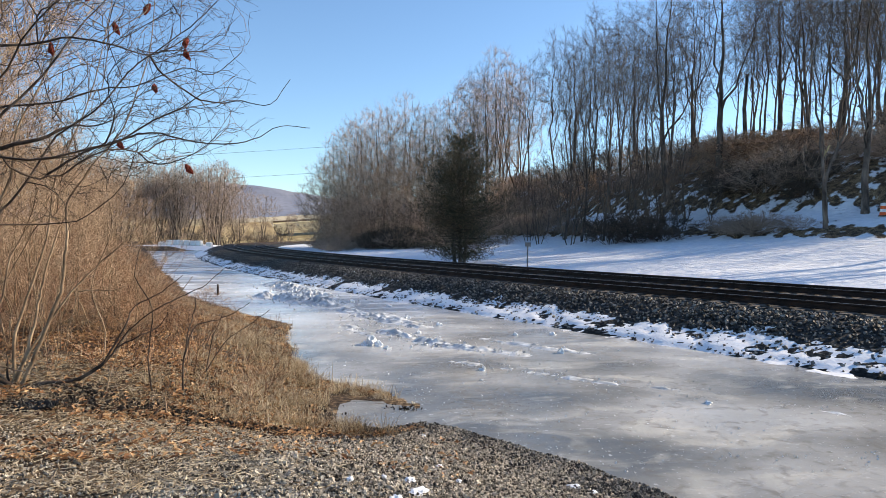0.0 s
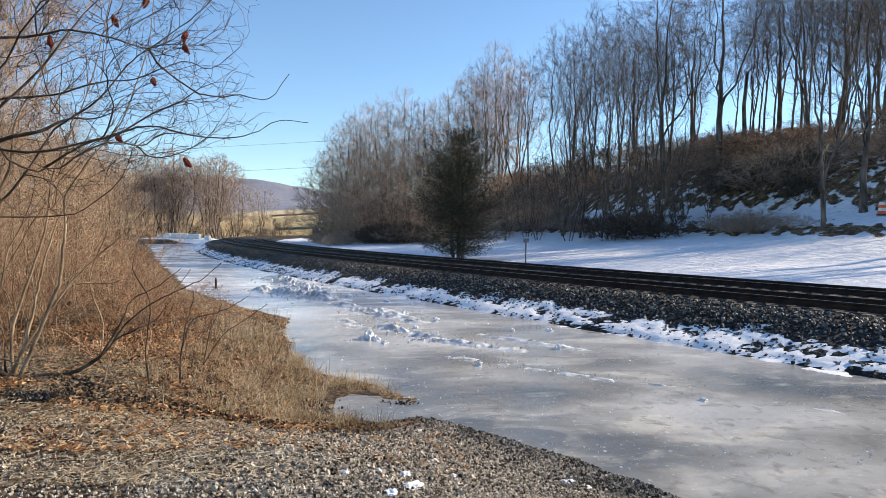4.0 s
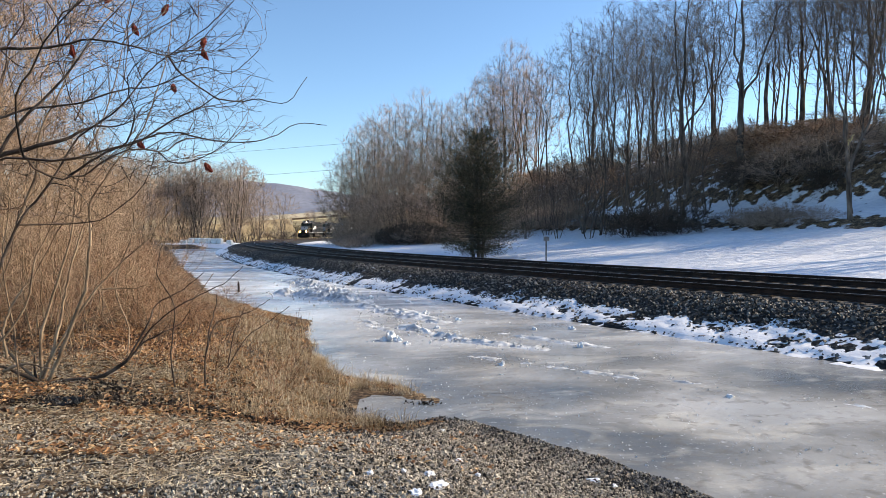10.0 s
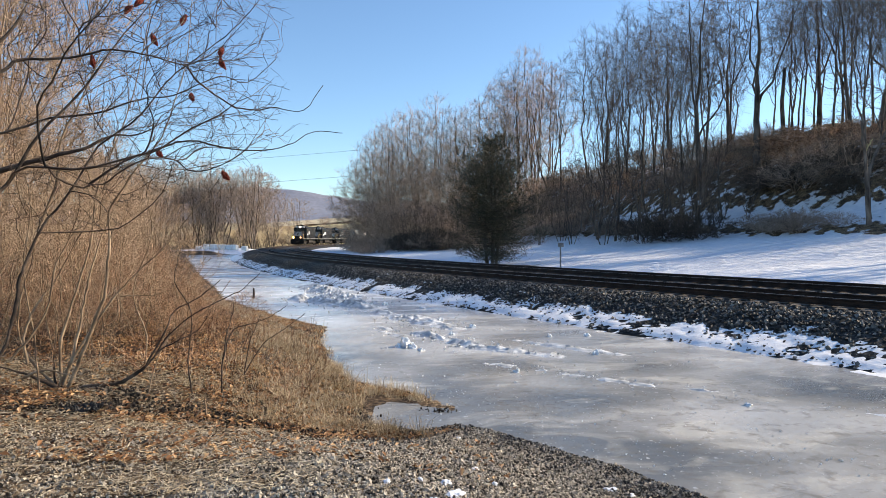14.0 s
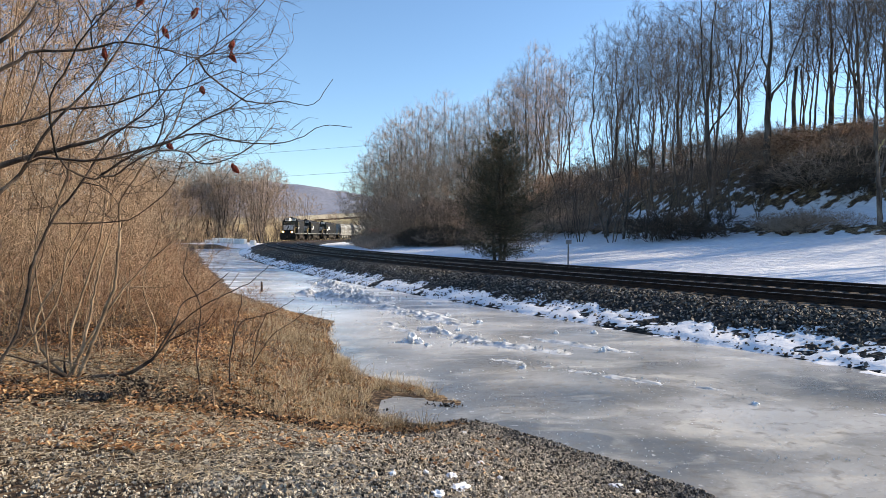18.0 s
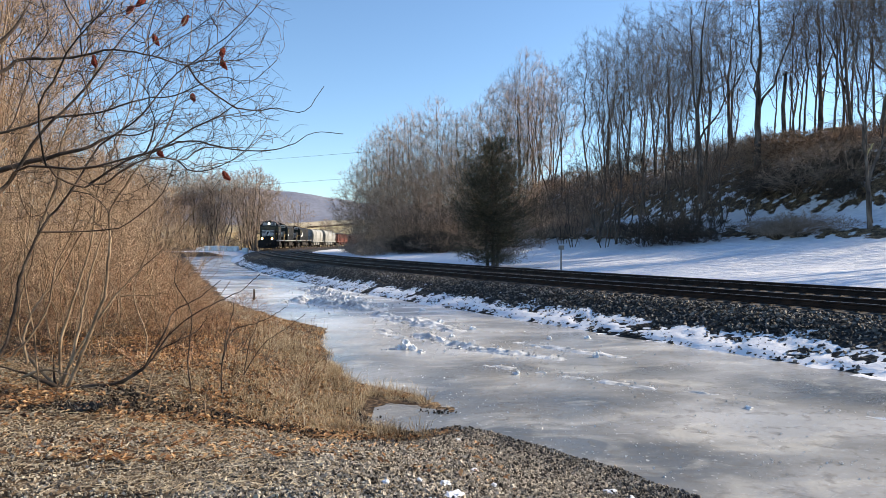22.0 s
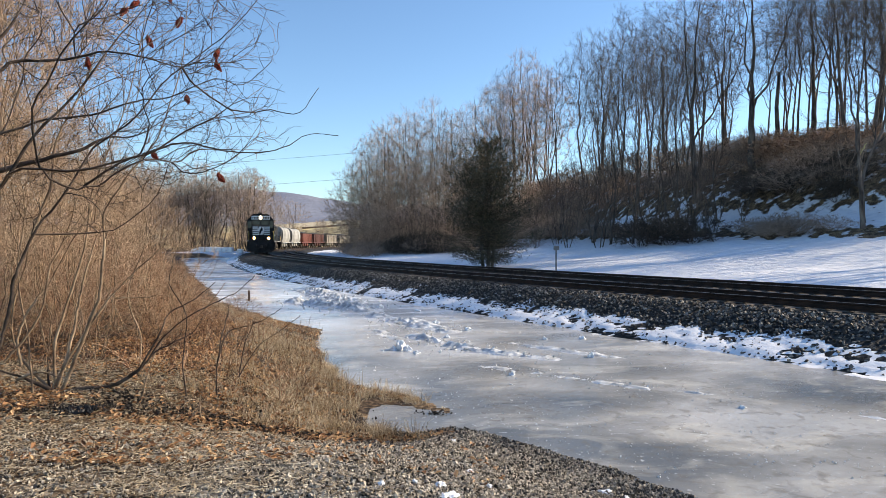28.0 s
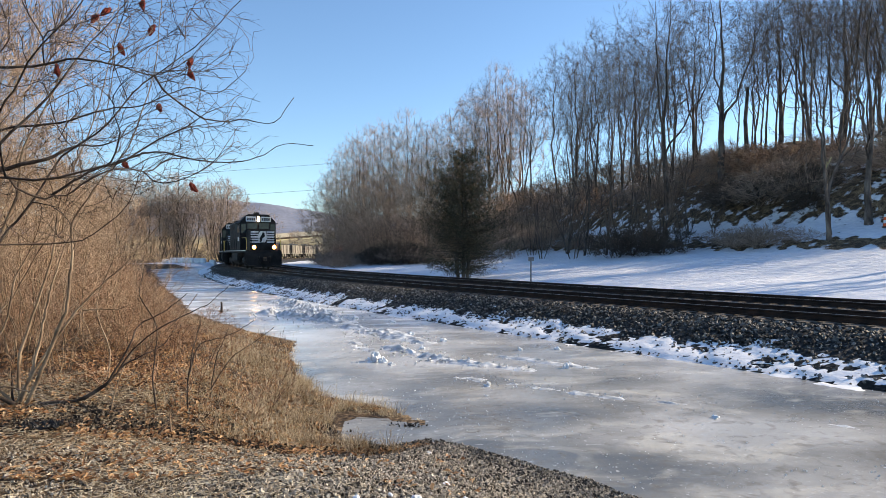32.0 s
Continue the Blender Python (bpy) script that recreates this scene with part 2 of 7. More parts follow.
def attribute_ground():
    """The ground: soil, leaf litter, gravel, lawn and snow, laid by masks that the plan of the place gives."""
    m = bpy.data.materials.new("ground_cover")
    m.use_nodes = True
    n, l = m.node_tree.nodes, m.node_tree.links
    bsdf = n["Principled BSDF"]
    geo = n.new("ShaderNodeNewGeometry")

    def noise_at(scale, detail=7.0):
        t = n.new("ShaderNodeTexNoise")
        t.inputs["Scale"].default_value, t.inputs["Detail"].default_value = scale, detail
        l.new(geo.outputs["Position"], t.inputs["Vector"])
        return t.outputs[0]

    def ramp(src, stops):
        r = n.new("ShaderNodeValToRGB")
        while len(r.color_ramp.elements) < len(stops):
            r.color_ramp.elements.new(0.5)
        for e, (p, c) in zip(r.color_ramp.elements, stops):
            e.position, e.color = p, (*c, 1)
        l.new(src, r.inputs[0])
        return r.outputs[0]

    def mixed(fac, a, b):
        x = n.new("ShaderNodeMix")
        x.data_type = "RGBA"
        l.new(fac, x.inputs[0]), l.new(a, x.inputs[6]), l.new(b, x.inputs[7])
        return x.outputs[2]

    def mask(name, roughen, lo, hi):
        a = n.new("ShaderNodeAttribute")
        a.attribute_name = name
        s = n.new("ShaderNodeMath")
        s.operation = "MULTIPLY_ADD"
        c = n.new("ShaderNodeMath")
        c.operation = "SUBTRACT"
        l.new(roughen, c.inputs[0])
        c.inputs[1].default_value = 0.5
        l.new(c.outputs[0], s.inputs[0])
        s.inputs[1].default_value = 1.4
        l.new(a.outputs["Fac"], s.inputs[2])
        r = n.new("ShaderNodeMapRange")
        r.inputs[1].default_value, r.inputs[2].default_value = lo, hi
        l.new(s.outputs[0], r.inputs[0])
        return r.outputs[0]

    coarse, mid, fine = noise_at(0.35), noise_at(2.2), noise_at(14.0, 9.0)
    soil = ramp(fine, [(0.3, (0.012, 0.009, 0.007)), (0.5, (0.05, 0.034, 0.023)), (0.7, (0.22, 0.15, 0.09))])
    gravel = ramp(noise_at(28.0, 9.0), [(0.32, (0.035, 0.03, 0.025)), (0.5, (0.24, 0.21, 0.17)), (0.68, (0.54, 0.485, 0.40))])
    straw = ramp(fine, [(0.3, (0.04, 0.026, 0.014)), (0.5, (0.25, 0.165, 0.09)), (0.7, (0.56, 0.42, 0.255))])
    field = ramp(coarse, [(0.35, (0.20, 0.16, 0.08)), (0.5, (0.36, 0.29, 0.15)), (0.65, (0.50, 0.42, 0.24))])
    snow = ramp(mid, [(0.3, (0.69, 0.72, 0.78)), (0.7, (0.83, 0.84, 0.87))])
    col = mixed(mask("field", mid, 0.4, 0.6), soil, field)
    col = mixed(mask("straw", mid, 0.35, 0.75), col, straw)
    col = mixed(mask("gravel", mid, 0.4, 0.6), col, gravel)
    snowy = mask("snow", noise_at(1.1, 8.0), 0.46, 0.56)
    col = mixed(snowy, col, snow)
    l.new(col, bsdf.inputs["Base Color"])
    bsdf.inputs["Roughness"].default_value = 0.9
    bsdf.inputs["Specular IOR Level"].default_value = 0.2
    b = n.new("ShaderNodeBump")
    b.inputs["Strength"].default_value, b.inputs["Distance"].default_value = 0.7, 0.03
    l.new(fine, b.inputs["Height"])
    # wind crust and old tracks on the snow
    crust = n.new("ShaderNodeMath")
    crust.operation = "MULTIPLY"
    l.new(snowy, crust.inputs[0]), l.new(noise_at(1.5, 9.0), crust.inputs[1])
    b2 = n.new("ShaderNodeBump")
    b2.inputs["Strength"].default_value, b2.inputs["Distance"].default_value = 0.85, 0.3
    l.new(crust.outputs[0], b2.inputs["Height"])
    l.new(b.outputs[0], b2.inputs["Normal"])
    l.new(b2.outputs[0], bsdf.inputs["Normal"])
    return m


def ice_material():
    """Grey flood ice: milky and clear drifts, frost films and a varying polish."""
    m = bpy.data.materials.new("flood_ice")
    m.use_nodes = True
    n, l = m.node_tree.nodes, m.node_tree.links
    bsdf = n["Principled BSDF"]
    geo = n.new("ShaderNodeNewGeometry")
    turn = n.new("ShaderNodeMapping")
    turn.inputs["Rotation"].default_value = (0, 0, radians(-12))
    l.new(geo.outputs["Position"], turn.inputs[0])
    mp = n.new("ShaderNodeMapping")
    mp.inputs["Scale"].default_value = (0.6, 1.0, 1)
    l.new(turn.outputs[0], mp.inputs[0])

    def noise_at(scale, detail=6.0, distortion=0.0, vec=mp.outputs[0]):
        t = n.new("ShaderNodeTexNoise")
        t.inputs["Scale"].default_value, t.inputs["Detail"].default_value = scale, detail
        t.inputs["Distortion"].default_value = distortion
        l.new(vec, t.inputs["Vector"])
        return t.outputs[0]

    drift = noise_at(0.42, 9, 0.5)
    r = n.new("ShaderNodeValToRGB")
    for e, (p, c) in zip((r.color_ramp.elements[0], r.color_ramp.elements[1], r.color_ramp.elements.new(0.5)),
                         ((0.36, (0.11, 0.124, 0.138)), (0.64, (0.46, 0.435, 0.375)), (0.5, (0.24, 0.238, 0.227)))):
        e.position, e.color = p, (*c, 1)
    l.new(drift, r.inputs[0])
    frost = n.new("ShaderNodeMapRange")
    frost.inputs[1].default_value, frost.inputs[2].default_value = 0.52, 0.84
    l.new(noise_at(1.1, 13, 0.8), frost.inputs[0])
    x = n.new("ShaderNodeMix")
    x.data_type = "RGBA"
    l.new(frost.outputs[0], x.inputs[0]), l.new(r.outputs[0], x.inputs[6])
    x.inputs[7].default_value = (0.75, 0.72, 0.64, 1)
    fleck = n.new("ShaderNodeMapRange")
    fleck.inputs[1].default_value, fleck.inputs[2].default_value, fleck.inputs[4].default_value = 0.63, 0.72, 0.6
    l.new(noise_at(13.0, 12, 0.3, geo.outputs["Position"]), fleck.inputs[0])
    xf = n.new("ShaderNodeMix")
    xf.data_type = "RGBA"
    l.new(fleck.outputs[0], xf.inputs[0]), l.new(x.outputs[2], xf.inputs[6])
    xf.inputs[7].default_value = (0.72, 0.73, 0.74, 1)
    dirt = n.new("ShaderNodeMapRange")
    dirt.inputs[1].default_value, dirt.inputs[2].default_value, dirt.inputs[4].default_value = 0.55, 0.68, 0.6
    l.new(noise_at(4.2, 14, 0.7, turn.outputs[0]), dirt.inputs[0])
    x = n.new("ShaderNodeMix")
    x.data_type = "RGBA"
    l.new(dirt.outputs[0], x.inputs[0]), l.new(xf.outputs[2], x.inputs[6])
    x.inputs[7].default_value = (0.17, 0.155, 0.13, 1)
    # the ice turns whiter towards the far reach, by y and the drift noise
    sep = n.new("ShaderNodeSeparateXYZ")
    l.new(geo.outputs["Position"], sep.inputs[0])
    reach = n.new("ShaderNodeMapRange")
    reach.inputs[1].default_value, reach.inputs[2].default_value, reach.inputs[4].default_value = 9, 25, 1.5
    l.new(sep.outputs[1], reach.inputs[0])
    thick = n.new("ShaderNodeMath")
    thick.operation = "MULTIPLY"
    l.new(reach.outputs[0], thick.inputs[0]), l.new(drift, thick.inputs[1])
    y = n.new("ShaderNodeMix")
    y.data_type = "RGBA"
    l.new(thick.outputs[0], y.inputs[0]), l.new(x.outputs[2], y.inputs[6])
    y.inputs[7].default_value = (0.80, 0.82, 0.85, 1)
    l.new(y.outputs[2], bsdf.inputs["Base Color"])
    rough = n.new("ShaderNodeMapRange")
    rough.inputs[1].default_value, rough.inputs[2].default_value = 0.35, 0.7
    rough.inputs[3].default_value, rough.inputs[4].default_value = 0.10, 0.38
    l.new(noise_at(0.9, 8, 0.5), rough.inputs[0])
    l.new(rough.outputs[0], bsdf.inputs["Roughness"])
    bsdf.inputs["IOR"].default_value = 1.31
    b = n.new("ShaderNodeBump")
    b.inputs["Strength"].default_value, b.inputs["Distance"].default_value = 0.45, 0.02
    l.new(noise_at(9.0, 12, 0.3, geo.outputs["Position"]), b.inputs["Height"])
    l.new(b.outputs[0], bsdf.inputs["Normal"])
    return m


M_GROUND = attribute_ground()
M_ICE = ice_material()


# ---------------------------------------------------------------- mesh tools
def mesh_from(name, verts, faces, mat, smooth=False):
    me = bpy.data.meshes.new(name)
    me.from_pydata([tuple(v) for v in verts], [], faces if isinstance(faces, list) else faces.tolist())
    for m in (mat if isinstance(mat, (list, tuple)) else [mat]):
        me.materials.append(m)
    if smooth:
        me.polygons.foreach_set("use_smooth", [True] * len(me.polygons))
    me.update()
    return me


def fast_mesh(name, verts, quads, mat, smooth=False):
    """A mesh from arrays: verts (n, 3), quads or triangles (m, 3 or 4)."""
    verts, quads = np.asarray(verts, np.float32), np.asarray(quads, np.int32)
    me = bpy.data.meshes.new(name)
    k = quads.shape[1]
    me.vertices.add(len(verts))
    me.vertices.foreach_set("co", verts.ravel())
    me.loops.add(quads.size)
    me.loops.foreach_set("vertex_index", quads.ravel())
    me.polygons.add(len(quads))
    me.polygons.foreach_set("loop_start", np.arange(len(quads), dtype=np.int32) * k)
    me.polygons.foreach_set("use_smooth", np.full(len(quads), smooth, bool))
    me.materials.append(mat)
    me.update(calc_edges=True)
    return me


def thing(name, me=None, label="", category="", group="", kind="", at=None):
    ob = new(name, me)
    if at is not None:
        ob.matrix_basis = at
    return tagged(ob, label, category, group, kind)


def part(name, data, mat, parent, label=""):
    """Links a bmesh or a mesh as one part under its thing."""
    if isinstance(data, bmesh.types.BMesh):
        me = bpy.data.meshes.new(name)
        data.to_mesh(me)
        data.free()
        me.materials.append(mat)
        data = me
    ob = new(name, data)
    ob.parent = parent
    if label:
        ob["label"] = label
    return ob


def box(bm, x0, x1, y0, y1, z0, z1, bevel=0.0):
    """Adds a box with eased edges."""
    ret = bmesh.ops.create_cube(bm, size=1.0, matrix=Matrix.Translation(((x0 + x1) / 2, (y0 + y1) / 2, (z0 + z1) / 2)) @ Matrix.Diagonal((x1 - x0, y1 - y0, z1 - z0, 1)))
    if bevel:
        edges = list({e for v in ret["verts"] for e in v.link_edges})
        bmesh.ops.bevel(bm, geom=edges, offset=bevel, segments=2, affect="EDGES", profile=0.5)
    return bm


def boxed(*args, **kw):
    return box(bmesh.new(), *args, **kw)


def cylinder(bm, p, q, r, sides=12, r2=None):
    """Adds a rod from p to q."""
    p, q = Vector(p), Vector(q)
    d = q - p
    m = Matrix.Translation((p + q) / 2) @ d.to_track_quat("Z", "Y").to_matrix().to_4x4()
    bmesh.ops.create_cone(bm, cap_ends=True, segments=sides, radius1=r, radius2=r if r2 is None else r2, depth=d.length, matrix=m)
    return bm


def prism(bm, outline, y0, y1):
    """Adds a solid with an (x, z) outline, from y0 to y1."""
    a = [bm.verts.new((x, y0, z)) for x, z in outline]
    b = [bm.verts.new((x, y1, z)) for x, z in outline]
    bm.faces.new(a)
    bm.faces.new(b[::-1])
    for i in range(len(a)):
        j = (i + 1) % len(a)
        bm.faces.new((a[j], a[i], b[i], b[j]))
    bmesh.ops.recalc_face_normals(bm, faces=bm.faces)
    return bm


def cross_prism(bm, outline, x0, x1):
    """Adds a solid with a (y, z) outline, from x0 to x1."""
    a = [bm.verts.new((x0, y, z)) for y, z in outline]
    b = [bm.verts.new((x1, y, z)) for y, z in outline]
    bm.faces.new(a)
    bm.faces.new(b[::-1])
    for i in range(len(a)):
        j = (i + 1) % len(a)
        bm.faces.new((a[j], a[i], b[i], b[j]))
    bmesh.ops.recalc_face_normals(bm, faces=bm.faces)
    return bm


def tubes(name, strands, mat, sides=5, thin_sides=3, thin=0.012):
    """One mesh of tapered tubes; strands: list of (points, radii)."""
    V, F, base = [], [], 0
    for pts, rad in strands:
        P = np.asarray(pts, float)
        k = sides if rad[0] > thin else thin_sides
        n = len(P)
        T = np.empty_like(P)
        T[1:-1] = P[2:] - P[:-2]
        T[0], T[-1] = P[1] - P[0], P[-1] - P[-2]
        T /= np.linalg.norm(T, axis=1, keepdims=True) + 1e-9
        up = np.array([0.0, 0, 1]) if abs(T[0][2]) < 0.8 else np.array([1.0, 0, 0])
        U = np.cross(T, up)
        U /= np.linalg.norm(U, axis=1, keepdims=True) + 1e-9
        W = np.cross(T, U)
        a = np.arange(k) * 2 * np.pi / k
        ring = P[:, None] + np.asarray(rad)[:, None, None] * (np.cos(a)[None, :, None] * U[:, None] + np.sin(a)[None, :, None] * W[:, None])
        V.append(ring.reshape(-1, 3))
        i = np.arange(n - 1)[:, None] * k
        j = np.arange(k)[None]
        j2 = (j + 1) % k
        F.append((base + np.stack([i + j, i + j2, i + k + j2, i + k + j], -1)).reshape(-1, 4))
        base += n * k
    return fast_mesh(name, np.concatenate(V), np.concatenate(F), mat, True)


MIN_R = [0.003]                                # thinnest twig that is built


def grow(rng, p, d, length, r, level, out, spread=0.6, bend=0.12, lift=0.05, kids=(5, 4, 3), taper=0.25, start=0.3, segs=6, ratio=0.55):
    """A branch and, level by level, its side branches; out[level] takes (points, radii)."""
    p, d = np.array(p, float), np.array(d, float) / np.linalg.norm(d)
    pts, step = [p.copy()], length / segs
    dirs = [d.copy()]
    curl = rng.normal(0, 0.5 * bend, 3)
    for i in range(segs):
        d = d + rng.normal(0, 0.9 * bend, 3) + curl + np.array([0, 0, lift])
        d /= np.linalg.norm(d)
        p = p + d * step
        pts.append(p.copy())
        dirs.append(d.copy())
    rad = [max(MIN_R[0], r * (1 - (1 - taper) * i / segs)) for i in range(segs + 1)]
    out[level].append((pts, rad))
    if level + 1 < len(out):
        for k in range(kids[level]):
            u = start + (1 - start) * (k + rng.random()) / kids[level]
            i = min(segs - 1, int(u * segs))
            w = u * segs - i
            q = pts[i] * (1 - w) + pts[i + 1] * w
            side = rng.normal(0, 1, 3)
            side -= side.dot(dirs[i]) * dirs[i]
            side /= np.linalg.norm(side) + 1e-9
            nd = dirs[i] * math.cos(spread) + side * math.sin(spread) * rng.uniform(0.7, 1.3)
            grow(rng, q, nd, length * ratio * rng.uniform(0.7, 1.25) * (1.15 - 0.45 * u), max(MIN_R[0], rad[i] * 0.55), level + 1, out, spread, bend * 1.25, lift, kids, 0.3, 0.15, max(2, segs - 2), ratio)


# ---------------------------------------------------------------- plan
CX, CY, R = 233.86, 164.12, 269.02             # the railway's curve; offsets grow outwards, towards the camera
RAIL_Z = 0.95
TRACK_2 = -4.4
GAUGE = 0.7525


def on_curve(s, o=0.0, z=0.0):
    a = s / R
    return Vector((CX - (R + o) * math.cos(a), CY + (R + o) * math.sin(a), z))


def heading(s):
    a = s / R
    return math.degrees(math.atan2(-math.cos(a), -math.sin(a)))


# shore of the bank on which the camera stands, round to the far brush
SHORE = [(60, -60), (9, -6), (4.2, 2.6), (2.2, 6.0), (1.5, 6.85), (0.6, 7.8), (0.1, 8.25), (-0.5, 8.0), (-1.05, 8.35), (-1.18, 9.1),
         (-1.05, 9.8), (-0.55, 9.55), (0.04, 9.14), (0.04, 9.28), (-0.38, 9.9), (-1.1, 10.5), (-1.72, 11.4), (-2.1, 12.5), (-2.55, 14.6), (-3.1, 17.5), (-4.6, 19.4), (-8.4, 25.8),
         (-17, 46), (-25.5, 67), (-38, 97), (-33, 107), (-32, 112), (-31.5, 118), (-60, 200), (-300, 200), (-300, -60)]


def shore_distance(x, y):
    """Metres to the shore, positive on land."""
    x, y = np.asarray(x, float), np.asarray(y, float)
    best, inside = np.full(x.shape, 1e9), np.zeros(x.shape, bool)
    for (ax, ay), (bx, by) in zip(SHORE, SHORE[1:] + SHORE[:1]):
        dx, dy = bx - ax, by - ay
        t = np.clip(((x - ax) * dx + (y - ay) * dy) / (dx * dx + dy * dy), 0, 1)
        best = np.minimum(best, np.hypot(x - ax - t * dx, y - ay - t * dy))
        cross = ((ay > y) != (by > y)) & (x < (bx - ax) * (y - ay) / (by - ay + 1e-12) + ax)
        inside ^= cross
    return np.where(inside, best, -best) + np.where(best < 3, 0.06 * wavy(x, y, 2.3, 61) + 0.05 * wavy(x, y, 6.1, 62), 0.0)


def wavy(x, y, f, seed=0):
    """Cheap smooth noise, about -1 to 1."""
    k = np.random.RandomState(seed).uniform(-1, 1, (7, 3))
    out = 0
    for i, (a, b, c) in enumerate(k):
        w = 1 + 0.45 * i
        out = out + np.sin(f * w * (a * x + b * y) + 6 * c + 1.3 * np.sin(f * 0.7 * w * (b * x - a * y))) / w
    return out / 2.2


def bank_edge(x, y):
    """Where the gravel ends and the leaf litter and grass of the bank begin."""
    return 7.5 + 0.55 * (np.minimum(x, 0.5) + 0.9) + 0.34 * np.exp(-((np.asarray(x) + 2.2) / 0.65) ** 2) + 0.16 * wavy(x, y, 1.7, 92)


def step(a, b, v):
    t = np.clip((v - a) / (b - a), 0, 1)
    return t * t * (3 - 2 * t)


def ground_height(x, y):
    x, y = np.asarray(x, float), np.asarray(y, float)
    o = np.hypot(x - CX, y - CY) - R
    s = R * np.arctan2(y - CY, CX - x)
    v = -o
    hill = np.interp(v, [7, 12, 20, 31, 33.5, 38, 41, 46, 52, 60, 90, 200], [0.45, 0.55, 1.1, 2.5, 3.5, 4.7, 7.5, 10.5, 12.3, 13.5, 14.5, 16.0])
    fade = 1 - step(25, 90, s)
    hill = 0.5 + (hill - 0.5) * fade + 0.28 * step(31, 42, v) * wavy(x, y, 0.35, 3) + 2.0 * np.exp(-((x - 43) / 4) ** 2 - ((y - 76) / 5) ** 2)
    d = shore_distance(x, y)
    bank = 0.62 * step(0.0, 3.2, d) + 0.35 * step(6, 40, d) + 0.07 * wavy(x, y, 1.1, 5) * step(0, 2, d)
    low = -0.35 + 0.0 * x
    water = np.where(d > 0, bank, low * step(0, 1.2, -d))
    z = np.where(o > 4.2, water, np.where(o > -7.0, np.where(y > 112, 0.3, -0.2), hill))
    far = step(215, 330, y) * 7.0 + step(330, 900, y) * 18
    z = z + far
    return z


# ---------------------------------------------------------------- ground, ice, ridge
def axis(pieces):
    out = []
    for a, b, st in pieces:
        out.append(np.arange(a, b, st))
    return np.concatenate(out + [[pieces[-1][1]]])


def build_ground():
    xs = axis([(-4000, -600, 400), (-600, -120, 40), (-120, -40, 6), (-40, -14, 1.2), (-14, 5, 0.22), (5, 60, 0.9), (60, 130, 3), (130, 600, 40), (600, 4000, 400)])
    ys = axis([(-3000, -300, 400), (-300, -30, 30), (-30, 2, 3), (2, 22, 0.22), (22, 120, 0.9), (120, 240, 3), (240, 600, 15), (600, 4500, 300)])
    X, Y = np.meshgrid(xs, ys)
    Z = ground_height(X, Y)
    nx, ny = len(xs), len(ys)
    i = (np.arange(ny - 1)[:, None] * nx + np.arange(nx - 1)[None]).ravel()
    me = fast_mesh("ground", np.stack([X.ravel(), Y.ravel(), Z.ravel()], 1), np.stack([i, i + 1, i + nx + 1, i + nx], 1), M_GROUND, True)
    x, y = X.ravel(), Y.ravel()
    o = np.hypot(x - CX, y - CY) - R
    d = shore_distance(x, y)
    v = -o
    s = R * np.arctan2(y - CY, CX - x)
    edge = bank_edge(x, y)
    front = step(0.35, -0.25, y - edge) * (d > -0.5)
    masks = {
        "gravel": front * (0.34 + 0.6 * step(-2.6, -0.2, x + 0.25 * (y - 6))),
        # less straw below the bank brush: dark soil stands in for deep shade
        "straw": np.where(d > 0, np.where((y > edge) & (y < 17) & (x < -2.0), 0.2, 0.42), np.where(v > 6, 0.5, 0.35)),
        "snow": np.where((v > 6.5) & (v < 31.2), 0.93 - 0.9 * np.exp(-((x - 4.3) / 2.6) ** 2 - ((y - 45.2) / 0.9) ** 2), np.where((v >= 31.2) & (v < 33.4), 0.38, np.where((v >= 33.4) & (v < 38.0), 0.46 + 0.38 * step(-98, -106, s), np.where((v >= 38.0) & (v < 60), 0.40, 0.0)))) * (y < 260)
        + ((d > 0) & (y > 104) & (y < 135) & (x > -46)) * 0.9,
        "field": step(150, 230, y) * 1.0,
    }
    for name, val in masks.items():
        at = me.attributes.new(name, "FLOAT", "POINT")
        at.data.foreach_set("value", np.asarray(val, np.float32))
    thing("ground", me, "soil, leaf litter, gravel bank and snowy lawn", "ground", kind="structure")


def build_ice():
    xs = axis([(-60, -14, 2), (-14, 14, 0.3), (14, 60, 2)])
    ys = axis([(-40, 4, 3), (4, 30, 0.3), (30, 140, 2)])
    X, Y = np.meshgrid(xs, ys)
    Z = 0.012 * wavy(X, Y, 0.9, 11)
    nx, ny = len(xs), len(ys)
    i = (np.arange(ny - 1)[:, None] * nx + np.arange(nx - 1)[None])
    keep = (np.hypot(X - CX, Y - CY) - R)[:-1, :-1] > 1.5
    i = i[keep]
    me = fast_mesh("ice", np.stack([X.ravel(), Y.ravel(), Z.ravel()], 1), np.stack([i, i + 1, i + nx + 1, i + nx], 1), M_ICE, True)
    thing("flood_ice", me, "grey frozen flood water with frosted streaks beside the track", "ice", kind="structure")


def build_ridge():
    n = 160
    xs = np.linspace(-2600, 2600, n)
    rng = np.random.RandomState(4)
    top = 212 + 72 * np.exp(-((xs + 1050) / 450) ** 2) - 0.02 * np.abs(xs + 1050) + 6 * wavy(xs, xs * 0, 0.02, 8)
    V, F = [], []
    for j, k in enumerate((0.0, 0.5, 0.85, 1.0)):
        for i in range(n):
            V.append((xs[i], 2600 + 900 * k, -20 + (top[i] + 20) * k + (2 * math.sin(i * 1.7 + j) if 0 < j < 3 else 0)))
    for j in range(3):
        for i in range(n - 1):
            F.append((j * n + i, j * n + i + 1, (j + 1) * n + i + 1, (j + 1) * n + i))
    thing("ridge", mesh_from("ridge", V, F, M_RIDGE, True), "long wooded mountain ridge with blue haze in its colour", "ridge", kind="structure")


build_ground()
